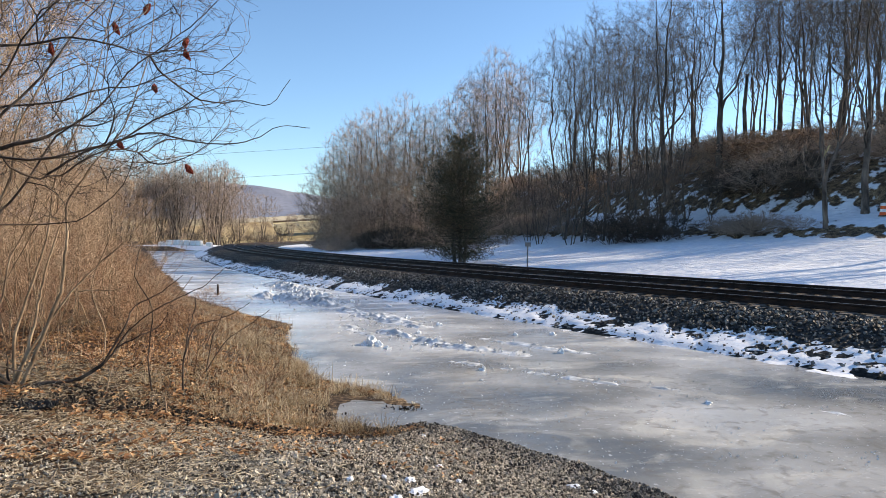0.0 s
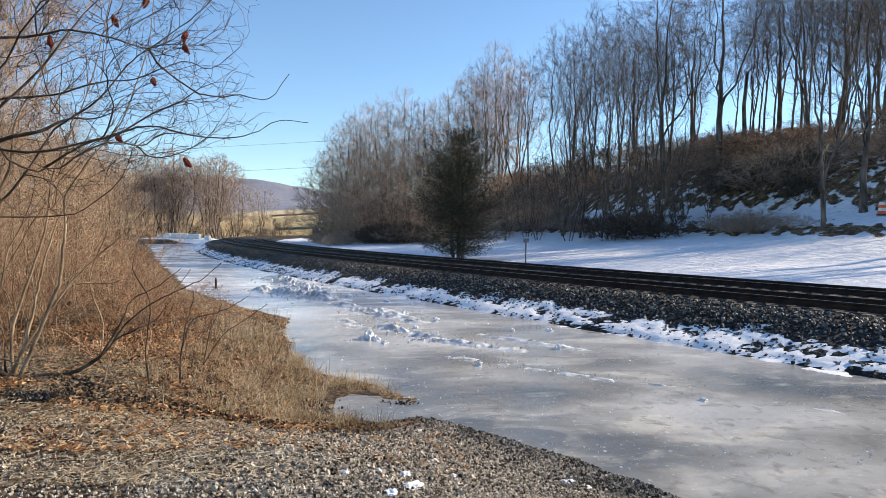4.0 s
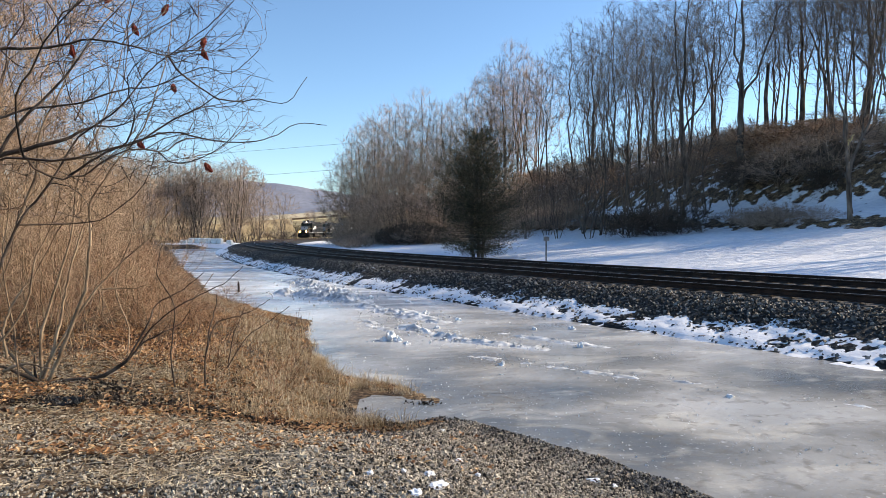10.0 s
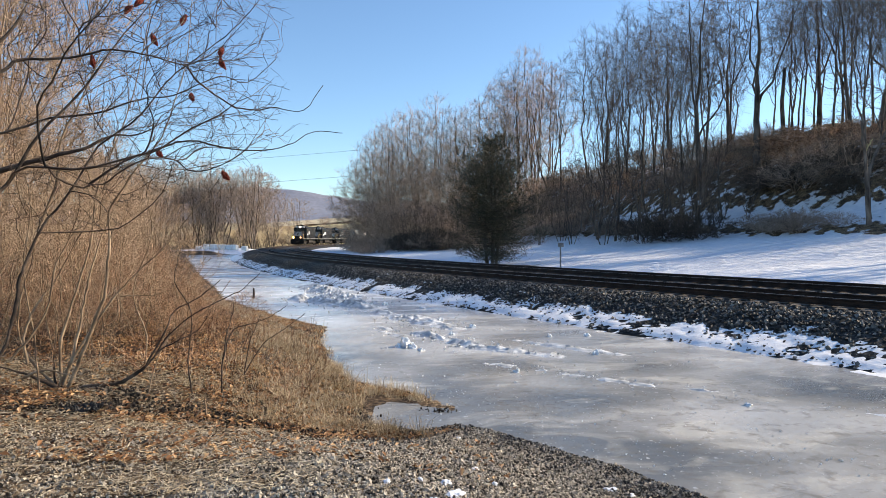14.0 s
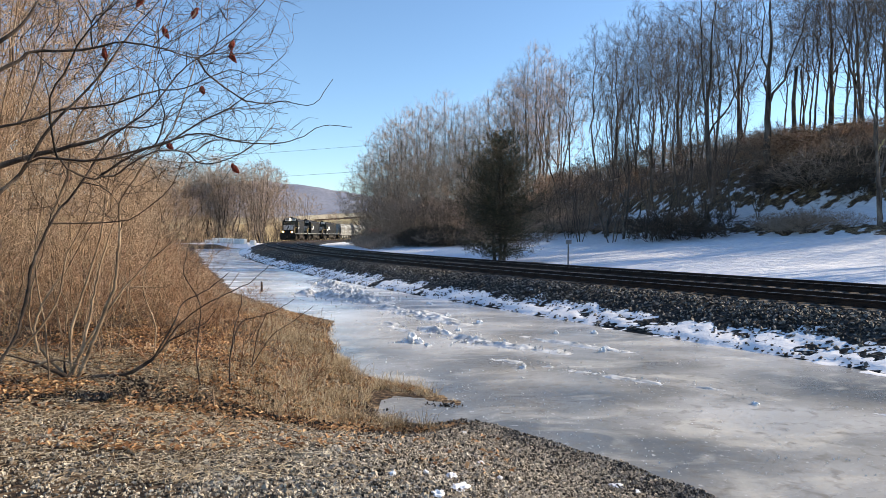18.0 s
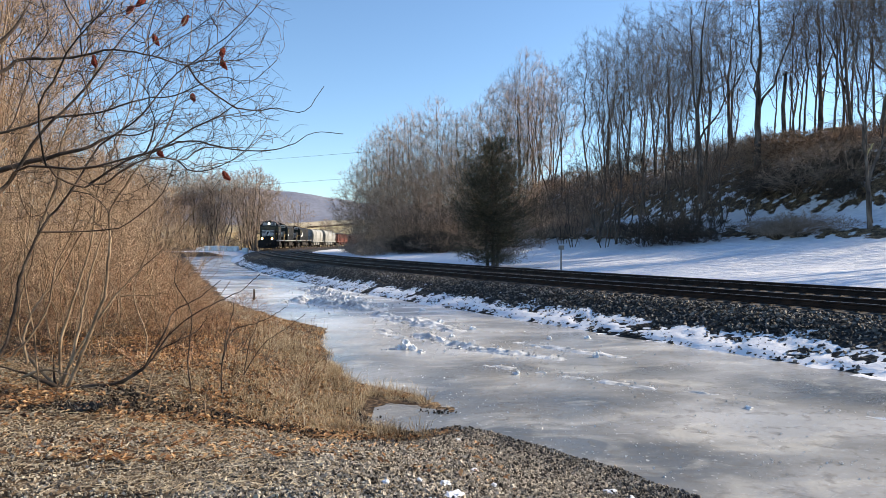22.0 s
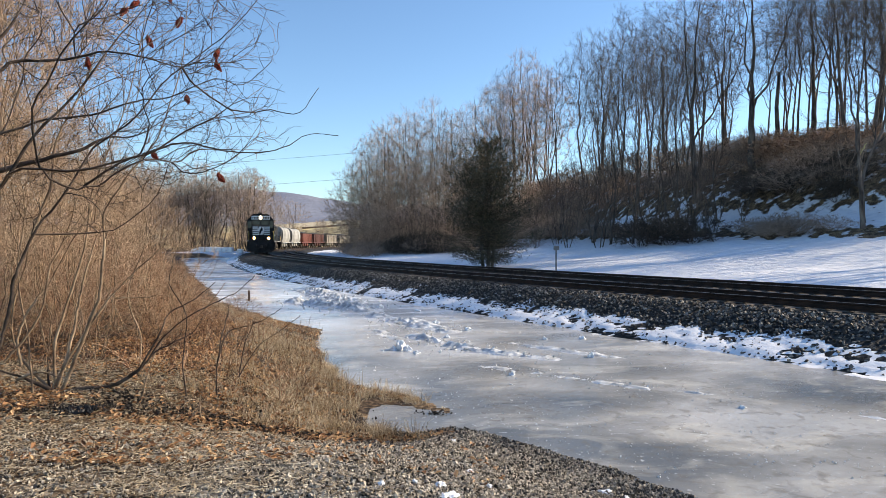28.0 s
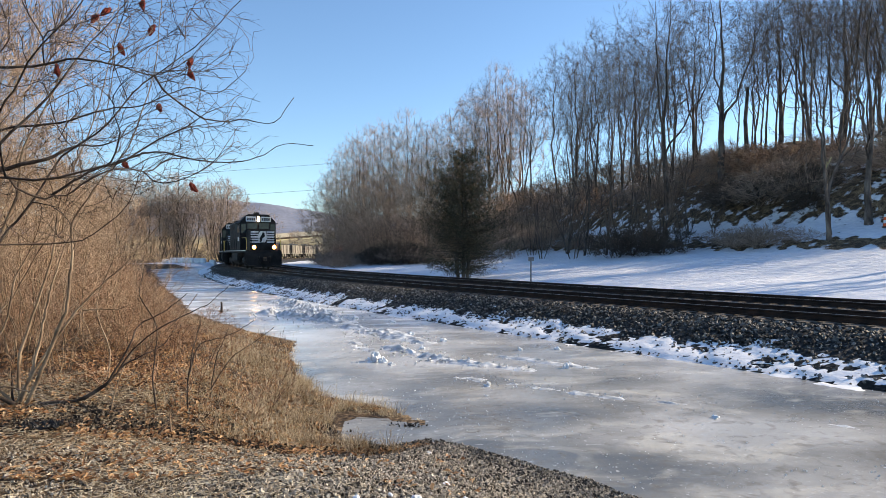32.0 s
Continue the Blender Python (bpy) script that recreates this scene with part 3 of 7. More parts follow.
build_ice()
build_ridge()


# ---------------------------------------------------------------- railway
def sweep(name, profile, o, s0, s1, ds, mat, closed=True):
    """A profile of (offset, z) drawn along the curve."""
    n = int(round((s1 - s0) / ds)) + 1
    k = len(profile)
    V = [on_curve(s0 + (s1 - s0) * i / (n - 1), o + a, z) for i in range(n) for a, z in profile]
    F = []
    for i in range(n - 1):
        for j in range(k if closed else k - 1):
            j2 = (j + 1) % k
            F.append((i * k + j, i * k + j2, (i + 1) * k + j2, (i + 1) * k + j))
    return mesh_from(name, V, F, mat)


def build_railway():
    s0, s1 = -195.0, 110.0
    prof = [(4.25, -0.3), (4.1, -0.02), (3.1, 0.27), (2.2, 0.64), (1.75, 0.72), (1.3, 0.745), (-1.6, 0.745), (-2.2, 0.62), (-2.9, 0.70), (-5.8, 0.745), (-6.3, 0.7), (-7.6, 0.3), (-8.0, -0.2)]
    n = int((s1 - s0) / 0.5)
    V, k = [], len(prof)
    for i in range(n + 1):
        s = s0 + (s1 - s0) * i / n
        for j, (a, z) in enumerate(prof):
            w = float(wavy(np.array(s), np.array(a * 3.0), 1.3, 21))
            V.append(on_curve(s, a + (0.06 * w if j in (1, 2) else 0), z + 0.006 * w))
    F = [(i * k + j, i * k + j + 1, (i + 1) * k + j + 1, (i + 1) * k + j) for i in range(n) for j in range(k - 1)]
    bed = thing("ballast_bed", mesh_from("ballast_bed", V, F, M_BALLAST, True), "dark crushed stone ballast bed of a double railway track", "ballast", kind="structure")
    rail = [(-0.07, -0.17), (0.07, -0.17), (0.07, -0.155), (0.012, -0.135), (0.01, -0.05), (0.037, -0.035), (0.037, -0.004), (0.03, 0.0), (-0.03, 0.0), (-0.037, -0.004), (-0.037, -0.035), (-0.01, -0.05), (-0.012, -0.135), (-0.07, -0.155)]
    head = [(-0.027, 0.0), (0.027, 0.0), (0.025, 0.003), (-0.025, 0.003)]
    tie_bm = boxed(-1.3, 1.3, -0.115, 0.115, -0.355, -0.175, bevel=0.012)
    tie_me = bpy.data.meshes.new("tie")
    tie_bm.to_mesh(tie_me)
    tie_bm.free()
    tie_me.materials.append(M_TIE)
    rng = random.Random(5)
    for o in (0.0, TRACK_2):
        track = thing("railway_track", None, "rusty steel rails on weathered wooden ties, shiny heads", "railway track", "tracks", at=pose(0, 0, 0))
        for side in (GAUGE, -GAUGE):
            r = part("rail", sweep("rail", [(a, RAIL_Z + z) for a, z in rail], o + side, s0, s1, 1.5, M_RAIL), M_RAIL, track)
            part("rail_head", sweep("rail_head", [(a, RAIL_Z + z) for a, z in head], o + side, s0, s1, 1.5, M_RAILHEAD), M_RAILHEAD, r, "bright worn running surface")
        for i in range(280):
            s = -182 + i * 0.51
            t = part("tie", tie_me, M_TIE, track)
            p = on_curve(s, o + rng.uniform(-0.04, 0.04), RAIL_Z)
            t.matrix_basis = pose(p.x, p.y, p.z, 0, 0, heading(s) + 90 + rng.uniform(-0.6, 0.6))


build_railway()


# ---------------------------------------------------------------- train
def wheelset_mesh(name="wheelset"):
    bm = bmesh.new()
    for y in (-0.72, 0.72):
        cylinder(bm, (0, y - 0.065, 0), (0, y + 0.065, 0), 0.5, 24)
        cylinder(bm, (0, y * 0.93 - 0.02, 0), (0, y * 0.93 + 0.02, 0), 0.535, 24)
        for k in range(4):
            a = k * math.pi / 2
            cylinder(bm, (0.27 * math.cos(a), y - 0.08, 0.27 * math.sin(a)), (0.27 * math.cos(a), y + 0.08, 0.27 * math.sin(a)), 0.06, 6)
    cylinder(bm, (0, -0.95, 0), (0, 0.95, 0), 0.09, 10)
    me = bpy.data.meshes.new(name)
    bm.to_mesh(me)
    bm.free()
    me.materials.append(M_GRIME)
    return me


WHEELSET = wheelset_mesh()


def truck_parts(vehicle, x, axles, length, name="truck_frame"):
    for y in (-1.0, 1.0):
        bm = bmesh.new()
        h = length / 2
        prism(bm, [(-h, 0.62), (-h, 0.86), (-h * 0.55, 0.98), (-0.35, 0.98), (-0.3, 0.84), (0.3, 0.84), (0.35, 0.98), (h * 0.55, 0.98), (h, 0.86), (h, 0.62), (h * 0.6, 0.58), (0.5, 0.34), (-0.5, 0.34), (-h * 0.6, 0.58)], y - 0.09, y + 0.09)
        for a in axles:
            box(bm, a - 0.17, a + 0.17, y - 0.16, y + 0.16, 0.36, 0.72, 0.03)
        for sx in (-0.22, 0, 0.22):
            cylinder(bm, (sx, y, 0.4), (sx, y, 0.8), 0.085, 10)
        ob = part(name, bm, M_GRIME, vehicle)
        ob.matrix_basis = pose(x, 0, 0)
    bm = boxed(-0.3, 0.3, -0.95, 0.95, 0.5, 0.86, bevel=0.03)
    part("bolster", bm, M_GRIME, vehicle).matrix_basis = pose(x, 0, 0)
    for a in axles:
        w = part("wheelset", WHEELSET, M_GRIME, vehicle)
        w.matrix_basis = pose(x + a, 0, 0.5)


def coupler(vehicle, x, d):
    bm = bmesh.new()
    box(bm, min(x, x + d * 0.5), max(x, x + d * 0.5), -0.08, 0.08, 0.76, 0.95, 0.02)
    box(bm, min(x + d * 0.42, x + d * 0.66), max(x + d * 0.42, x + d * 0.66), -0.16, 0.16, 0.70, 1.0, 0.05)
    part("coupler", bm, M_GRIME, vehicle)


def rod_part(name, pts, r, mat, vehicle, label=""):
    pts = [np.array(p, float) for p in pts]
    return part(name, tubes(name, [(pts, [r] * len(pts))], mat, 6, 6), mat, vehicle, label)


def locomotive(lead=True):
    """A four-axle road switcher: nose, cab, long hood, walkways; x runs forward, the middle at the origin, z from the rail head."""
    loco = thing("locomotive", None, "black four-axle diesel locomotive with white nose stripes", "locomotive", "locomotives")
    h = 8.75
    # frame and walkway
    bm = boxed(-h, h, -1.45, 1.45, 1.42, 1.62, bevel=0.03)
    box(bm, -h + 0.1, h - 0.1, -0.7, 0.7, 1.0, 1.42)
    part("underframe", bm, M_BLACK_PAINT, loco)
    for y in (-1.462, 1.462):
        part("sill_stripe", boxed(-h + 0.3, h - 0.3, y - 0.012, y + 0.012, 1.555, 1.6), M_WHITE_PAINT, loco, "white stripe along the walkway edge")
    # pilot and steps
    for d, lab in ((1, "front"), (-1, "rear")):
        bm = bmesh.new()
        cross_prism(bm, [(-1.45, 1.42), (1.45, 1.42), (1.45, 0.55), (1.2, 0.22), (-1.2, 0.22), (-1.45, 0.55)], d * h, d * (h + 0.12))
        part("pilot", bm, M_BLACK_PAINT, loco)
        for y in (-1.0, 1.0):
            part("pilot_step", boxed(min(d * h, d * (h + 0.34)), max(d * h, d * (h + 0.34)), y - 0.32, y + 0.32, 0.3, 0.36, bevel=0.01), M_GRIME, loco)
        for y in (-1.32, 1.32):
            m = d * (h - 0.35)
            for k in range(4):
                part("side_step", boxed(m - 0.3, m + 0.3, y - 0.16, y + 0.16, 0.42 + 0.3 * k, 0.46 + 0.3 * k), M_GRIME, loco)
            for x in (m - 0.32, m + 0.32):
                part("step_stringer", boxed(x - 0.02, x + 0.02, y - 0.17, y + 0.17, 0.38, 1.42), M_BLACK_PAINT, loco)
        coupler(loco, d * (h + 0.1), d)
        # air hoses
        for y in (-0.55, -0.4, 0.4, 0.55):
            x = d * (h + 0.14)
            rod_part("air_hose", [(x, y, 1.1), (x + d * 0.2, y * 0.95, 0.95), (x + d * 0.22, y * 0.9, 0.7), (x + d * 0.12, y * 0.85, 0.55)], 0.03, M_GRIME, loco)
        # end rail
        x = d * (h - 0.1)
        for y in (-1.4, 1.4):
            rod_part("grab_iron", [(x, y, 0.7), (x + d * 0.04, y, 1.2), (x + d * 0.04, y, 2.3), (x - d * 0.3, y, 2.62), (x - d * 0.6, y, 2.62)], 0.022, M_YELLOW, loco, "dull yellow grab iron at the steps")
        rod_part("end_handrail", [(x, -1.0, 1.62), (x, -1.0, 2.55), (x, -0.3, 2.55), (x, -0.25, 2.2), (x, 0.25, 2.2), (x, 0.3, 2.55), (x, 1.0, 2.55), (x, 1.0, 1.62)], 0.025, M_BLACK_PAINT, loco)
    # nose
    nx0, nx1 = 5.55, h - 0.75
    bm = bmesh.new()
    prism(bm, [(nx0, 1.62), (nx1, 1.62), (nx1, 2.95), (nx1 - 0.16, 3.22), (nx0, 3.3)], -1.02, 1.02)
    bmesh.ops.bevel(bm, geom=bm.edges[:], offset=0.05, segments=2, affect="EDGES")
    part("nose", bm, M_BLACK_PAINT, loco)
    fx = nx1 + 0.006
    for k in range(5):
        z = 2.2 + 0.2 * k
        for y0, y1 in ((0.34, 0.98), (-0.98, -0.34)):
            part("nose_stripe", boxed(fx, fx + 0.012, y0 + (0.0 if y0 > 0 else 0), y1, z, z + 0.115), M_WHITE_PAINT, loco, "white painted stripe")
    bm = bmesh.new()
    cross_prism(bm, [(-0.36, 2.2), (0.2, 2.2), (0.36, 2.5), (0.3, 3.12), (-0.2, 3.12), (-0.36, 2.8)], fx, fx + 0.01)
    part("nose_panel", bm, M_WHITE_PAINT, loco, "white painted panel with a dark shape")
    bm = bmesh.new()
    cross_prism(bm, [(-0.24, 2.24), (-0.08, 2.3), (0.0, 2.55), (0.2, 2.72), (0.16, 2.95), (0.02, 3.06), (-0.06, 2.86), (-0.2, 2.62)], fx + 0.012, fx + 0.02)
    part("nose_emblem", bm, M_BLACK_PAINT, loco, "dark plain emblem shape")
    # cab
    c0, c1 = 3.35, 5.55
    bm = bmesh.new()
    cross_prism(bm, [(-1.53, 1.62), (1.53, 1.62), (1.53, 3.95), (0.98, 4.5), (0.86, 4.58), (-0.86, 4.58), (-0.98, 4.5), (-1.53, 3.95)], c0, c1)
    bmesh.ops.bevel(bm, geom=bm.edges[:], offset=0.04, segments=2, affect="EDGES")
    cab = part("cab", bm, M_BLACK_PAINT, loco)
    x = c1 + 0.004
    for y0, y1 in ((-0.92, -0.08), (0.08, 0.92)):
        part("windshield", boxed(x, x + 0.02, y0, y1, 3.38, 3.86, bevel=0.006), M_GLASS_DARK, cab, "dark windscreen pane")
        part("window_surround", boxed(x - 0.01, x + 0.012, y0 - 0.05, y1 + 0.05, 3.33, 3.91, bevel=0.005), M_GRIME, cab)
    for y in (-1.25, 1.25):
        part("front_side_window", boxed(x, x + 0.02, y - 0.2, y + 0.2, 3.0, 3.78, bevel=0.006), M_GLASS_DARK, cab)
    for y in (-1.535, 1.535):
        for x0 in (3.65, 4.5):
            part("side_window", boxed(x0, x0 + 0.72, y - 0.012, y + 0.012, 3.05, 3.75, bevel=0.006), M_GLASS_DARK, cab)
        part("sunshade", boxed(3.6, 5.3, min(y, y * 1.16), max(y, y * 1.16), 3.84, 3.87), M_BLACK_PAINT, cab)
    # number boards and headlight
    for y0, y1 in ((0.21, 1.06), (-1.06, -0.21)):
        part("number_board", boxed(c1 - 0.1, c1 + 0.16, y0, y1, 3.96, 4.38, bevel=0.02), M_WHITE_PAINT, cab, "white number board with plain dark bars")
        for k in range(4):
            a = y0 + 0.1 + k * 0.18
            part("number_bar", boxed(c1 + 0.158, c1 + 0.168, a, a + 0.12, 4.06, 4.28), M_GRIME, cab)
    part("headlight_housing", boxed(c1 - 0.1, c1 + 0.14, -0.2, 0.2, 3.96, 4.38, bevel=0.03), M_BLACK_PAINT, cab)
    for z in ((4.08, 4.28)):
        bm = cylinder(bmesh.new(), (c1 + 0.12, 0, z), (c1 + 0.16, 0, z), 0.115, 16)
        part("headlight", bm, M_HEADLIGHT if lead else M_GLASS_DARK, cab, "lit warm headlight" if lead else "unlit headlight")
    for y in (-0.82, 0.82):
        bm = cylinder(bmesh.new(), (h + 0.05, y, 1.84), (h + 0.2, y, 1.84), 0.16, 16)
        part("ditch_light_housing", bm, M_BLACK_PAINT, loco)
        bm = cylinder(bmesh.new(), (h + 0.2, y, 1.84), (h + 0.225, y, 1.84), 0.125, 16)
        part("ditch_light", bm, M_DITCH if lead else M_GLASS_DARK, loco, "glowing amber ditch light" if lead else "unlit ditch light")
        # added disc behind the lens: the lamp's halo as a glowing rim
        if lead:
            part("ditch_light_halo", cylinder(bmesh.new(), (h + 0.19, y, 1.84), (h + 0.212, y, 1.84), 0.17, 20), M_LAMP_HALO, loco, "amber glowing disc for the halo round the lamp")
        part("ditch_light_bracket", boxed(h - 0.1, h + 0.08, y - 0.08, y + 0.08, 1.62, 1.74), M_BLACK_PAINT, loco)
    # long hood
    bm = bmesh.new()
    cross_prism(bm, [(-0.93, 1.62), (0.93, 1.62), (0.93, 4.15), (0.72, 4.32), (-0.72, 4.32), (-0.93, 4.15)], -h + 0.9, c0)
    part("long_hood", bm, M_BLACK_PAINT, loco)
    for y in (-0.94, 0.94):
        for k in range(11):
            x0 = -7.3 + k * 0.92
            part("hood_door", boxed(x0, x0 + 0.84, y - 0.014, y + 0.014, 1.9, 3.5, bevel=0.008), M_BLACK_PAINT, loco)
        part("lettering_block", boxed(-0.4, 0.5, y - 0.024, y + 0.024, 2.55, 3.35), M_WHITE_PAINT, loco, "plain white block where lettering stands")
        part("lettering_block", boxed(0.7, 1.4, y - 0.024, y + 0.024, 2.55, 3.35), M_WHITE_PAINT, loco, "plain white block where lettering stands")
        part("cab_number_block", boxed(3.85, 4.85, y / 0.94 * 1.536 - 0.006, y / 0.94 * 1.536 + 0.006, 2.4, 2.7), M_WHITE_PAINT, loco, "plain white bar on the cab side")
        part("radiator_grille", boxed(-7.4, -3.8, y - 0.02, y + 0.02, 3.55, 4.1, bevel=0.01), M_GRIME, loco)
        # blower duct, air intake
        part("intake_grille", boxed(1.9, 3.1, y - 0.03, y + 0.03, 3.5, 4.05, bevel=0.01), M_GRIME, loco)
        # handrail with stanchions
        yy = 1.4 if y > 0 else -1.4
        rod_part("handrail", [(-h + 0.7, yy, 2.62), (c0 - 0.2, yy, 2.62)], 0.02, M_BLACK_PAINT, loco)
        for k in range(9):
            x0 = -h + 0.75 + k * 1.38
            rod_part("stanchion", [(x0, yy, 1.6), (x0, yy, 2.62)], 0.02, M_BLACK_PAINT, loco)
        rod_part("nose_handrail", [(5.65, yy, 2.62), (h - 0.7, yy, 2.62), (h - 0.15, yy, 2.3), (h - 0.12, yy, 0.9)], 0.02, M_YELLOW, loco, "pale yellow handrail at the front steps")
    for k in range(2):
        bm = cylinder(bmesh.new(), (-6.6 + k * 1.5, 0, 4.3), (-6.6 + k * 1.5, 0, 4.48), 0.62, 20)
        part("radiator_fan", bm, M_GRIME, loco)
    for xx in (-2.4, 1.4):
        bm = cylinder(bmesh.new(), (xx, 0, 4.3), (xx, 0, 4.46), 0.45, 16)
        part("brake_fan", bm, M_GRIME, loco)
    part("exhaust_stack", boxed(-1.3, -0.5, -0.3, 0.3, 4.3, 4.56, bevel=0.04), M_GRIME, loco)
    bm = bmesh.new()
    for y in (-0.16, 0.0, 0.16):
        cylinder(bm, (3.95, y, 4.72), (4.6 + 0.15 * (y == 0), y, 4.72), 0.05, 8, 0.085)
    box(bm, 4.0, 4.25, -0.22, 0.22, 4.56, 4.68)
    part("air_horn", bm, M_GRIME, loco)
    bm = bmesh.new()
    cross_prism(bm, [(-1.35, 1.35), (1.35, 1.35), (1.4, 0.7), (1.1, 0.35), (-1.1, 0.35), (-1.4, 0.7)], -2.0, 2.2)
    part("fuel_tank", bm, M_GRIME, loco)
    for x in (5.2, -5.2):
        truck_parts(loco, x, (-1.37, 1.37), 3.9)
    for ob in loco.children_recursive:            # full height of the bodywork over the walkway
        if ob.data is not WHEELSET:
            for v in ob.data.vertices:
                if v.co.z > 1.63:
                    v.co.z = 1.63 + (v.co.z - 1.63) * 1.07
    return loco


def heap(x0, x1, w, z):
    """A low uneven load inside a car."""
    bm = bmesh.new()
    bmesh.ops.create_grid(bm, x_segments=26, y_segments=8, size=1.0)
    for v in bm.verts:
        edge = (1 - v.co.x ** 4) * (1 - v.co.y ** 2)
        v.co = Vector((x0 + (x1 - x0) * (v.co.x + 1) / 2, w * v.co.y, z + edge * (0.35 + 0.25 * noise.noise(v.co * 5))))
    return bm


def hopper(mat, label, ribs=0, length=12.6, top=4.45, curved=True):
    """A covered hopper car (or, with ribs, a straight-sided one)."""
    car = thing("hopper_car", None, label, "freight car", "freight cars")
    h = length / 2
    if curved:
        outline = [(-1.35, 1.5), (-1.55, 2.2), (-1.6, 3.0), (-1.5, 3.75), (-1.2, 4.25), (-0.75, top), (0.75, top), (1.2, 4.25), (1.5, 3.75), (1.6, 3.0), (1.55, 2.2), (1.35, 1.5)]
    else:
        outline = [(-1.5, 1.45), (-1.55, 3.5), (-1.4, 3.6), (1.4, 3.6), (1.55, 3.5), (1.5, 1.45)]
    bm = bmesh.new()
    cross_prism(bm, outline, -h + 0.9, h - 0.9)
    part("body", bm, mat, car)
    for d in (-1, 1):
        bm = bmesh.new()
        pts = [(d * (h - 0.9), 3.2), (d * (h - 0.15), 1.55), (d * (h - 0.15), 1.4), (d * (h - 2.6), 1.4), (d * (h - 0.9), 1.6)]
        prism(bm, pts if d > 0 else pts[::-1], -1.2, 1.2)
        part("slope_sheet", bm, mat, car)
        for y in (-1.35, 1.35):
            part("corner_post", boxed(d * (h - 0.2) - 0.06, d * (h - 0.2) + 0.06, y - 0.05, y + 0.05, 1.3, 3.6), mat, car)
            bm = bmesh.new()
            for k in range(6):
                cylinder(bm, (d * (h - 0.2), y - 0.2, 1.5 + 0.38 * k), (d * (h - 0.2), y + 0.2, 1.5 + 0.38 * k), 0.02, 6)
            part("ladder", bm, M_GRIME, car)
        part("end_sill", boxed(d * (h - 0.1) - 0.1, d * (h - 0.1) + 0.1, -1.4, 1.4, 1.05, 1.4, bevel=0.02), M_GRIME, car)
        coupler(car, d * h, d)
        truck_parts(car, d * (h - 1.75), (-0.9, 0.9), 2.5)
    part("centre_sill", boxed(-h, h, -0.25, 0.25, 0.85, 1.3), M_GRIME, car)
    for y in (-1.5, 1.5):
        part("side_sill", boxed(-h + 0.1, h - 0.1, y - 0.07, y + 0.07, 1.22, 1.45, bevel=0.015), mat, car)
    for x in (-2.4, 0.0, 2.4):
        bm = bmesh.new()
        prism(bm, [(x - 1.1, 1.5), (x + 1.1, 1.5), (x + 0.35, 0.5), (x - 0.35, 0.5)], -1.15, 1.15)
        part("discharge_bay", bm, mat, car)
    for k in range(ribs):
        x = -h + 1.0 + k * (length - 2.0) / (ribs - 1)
        for y in (-1.6, 1.6):
            part("side_rib", boxed(x - 0.06, x + 0.06, min(y, y * 0.94), max(y, y * 0.94), 1.5, 3.5), mat, car)
    if not curved:
        for y in (-1.5, 1.5):
            part("top_chord", boxed(-h + 0.85, h - 0.85, y - 0.09, y + 0.09, 3.48, 3.68, bevel=0.02), M_GRIME, car)
        part("coal_load", heap(-h + 1.1, h - 1.1, 1.3, 3.55), M_CAR_BLACK, car, "dark heaped load")
        return car
    part("running_board", boxed(-h + 0.6, h - 0.6, -0.35, 0.35, top + 0.03, top + 0.08), M_GRIME, car)
    for x in (-3.6, -1.2, 1.2, 3.6):
        part("roof_hatch", cylinder(bmesh.new(), (x, 0.62, top - 0.06), (x, 0.62, top + 0.1), 0.3, 14), mat, car)
    return car


def build_train():
    """The train, nose first; the distance of each car's middle behind the leading coupler."""
    cars = []
    pos = 8.85
    lead = locomotive(True)
    cars.append((lead, pos))
    pos += 18.4
    second = locomotive(False)
    tagged(second, label="black four-axle diesel locomotive, trailing unit with unlit lamps")
    cars.append((second, pos))
    pos += 18.4
    third = copy_thing(second, pose(0, 0, 0))
    cars.append((third, pos))
    pos += 9.3 + 6.8
    fair = hopper(M_HOPPER_WHITE, "grey-white covered hopper car with rounded sides")
    streaked = hopper(M_HOPPER_WHITE, "dirty grey-white covered hopper car with rust-streaked sides")
    red = hopper(M_RED_CAR, "red-brown ribbed open hopper car", ribs=9, curved=False)
    dark = hopper(M_DARK_RED, "dark red-brown ribbed open hopper car", ribs=9, curved=False)
    grey = hopper(M_HOPPER_TAN, "weathered tan-grey ribbed open hopper car", ribs=7, curved=False)
    order = [fair, streaked, red, dark, grey, "grey", "grey", "grey", "red", "grey", "grey"]
    proto = {"red": red, "grey": grey}
    for c in order:
        ob = copy_thing(proto[c], pose(0, 0, 0)) if isinstance(c, str) else c
        cars.append((ob, pos))
        pos += 13.7
    return cars


TRAIN = build_train()


def front_at(t):
    """Place of the leading coupler on the curve at t seconds."""
    u = t - 9.0
    return 21.5 - 5.74 * u


# ---------------------------------------------------------------- road bridge behind the bend
def along_bridge(t, off, dz):
    """t metres along the deck, off metres towards the near side, dz over the deck's own grade."""
    rise = 9.08 + 0.08 * t if t < 24 else 11.0 + 0.9 * math.sin(min(1.6, (t - 24) / 24))
    return Vector((-57.4 + 0.80 * t + 0.60 * off, 255.0 + 0.60 * t - 0.80 * off, rise + dz))


def bridge_sweep(name, outline, t0, t1, mat, steps=24):
    k = len(outline)
    V = [along_bridge(t0 + (t1 - t0) * i / steps, o, z) for i in range(steps + 1) for o, z in outline]
    F = [(i * k + j, i * k + (j + 1) % k, (i + 1) * k + (j + 1) % k, (i + 1) * k + j) for i in range(steps) for j in range(k)]
    F += [tuple(range(k))[::-1], tuple(steps * k + j for j in range(k))]
    return mesh_from(name, V, F, mat)


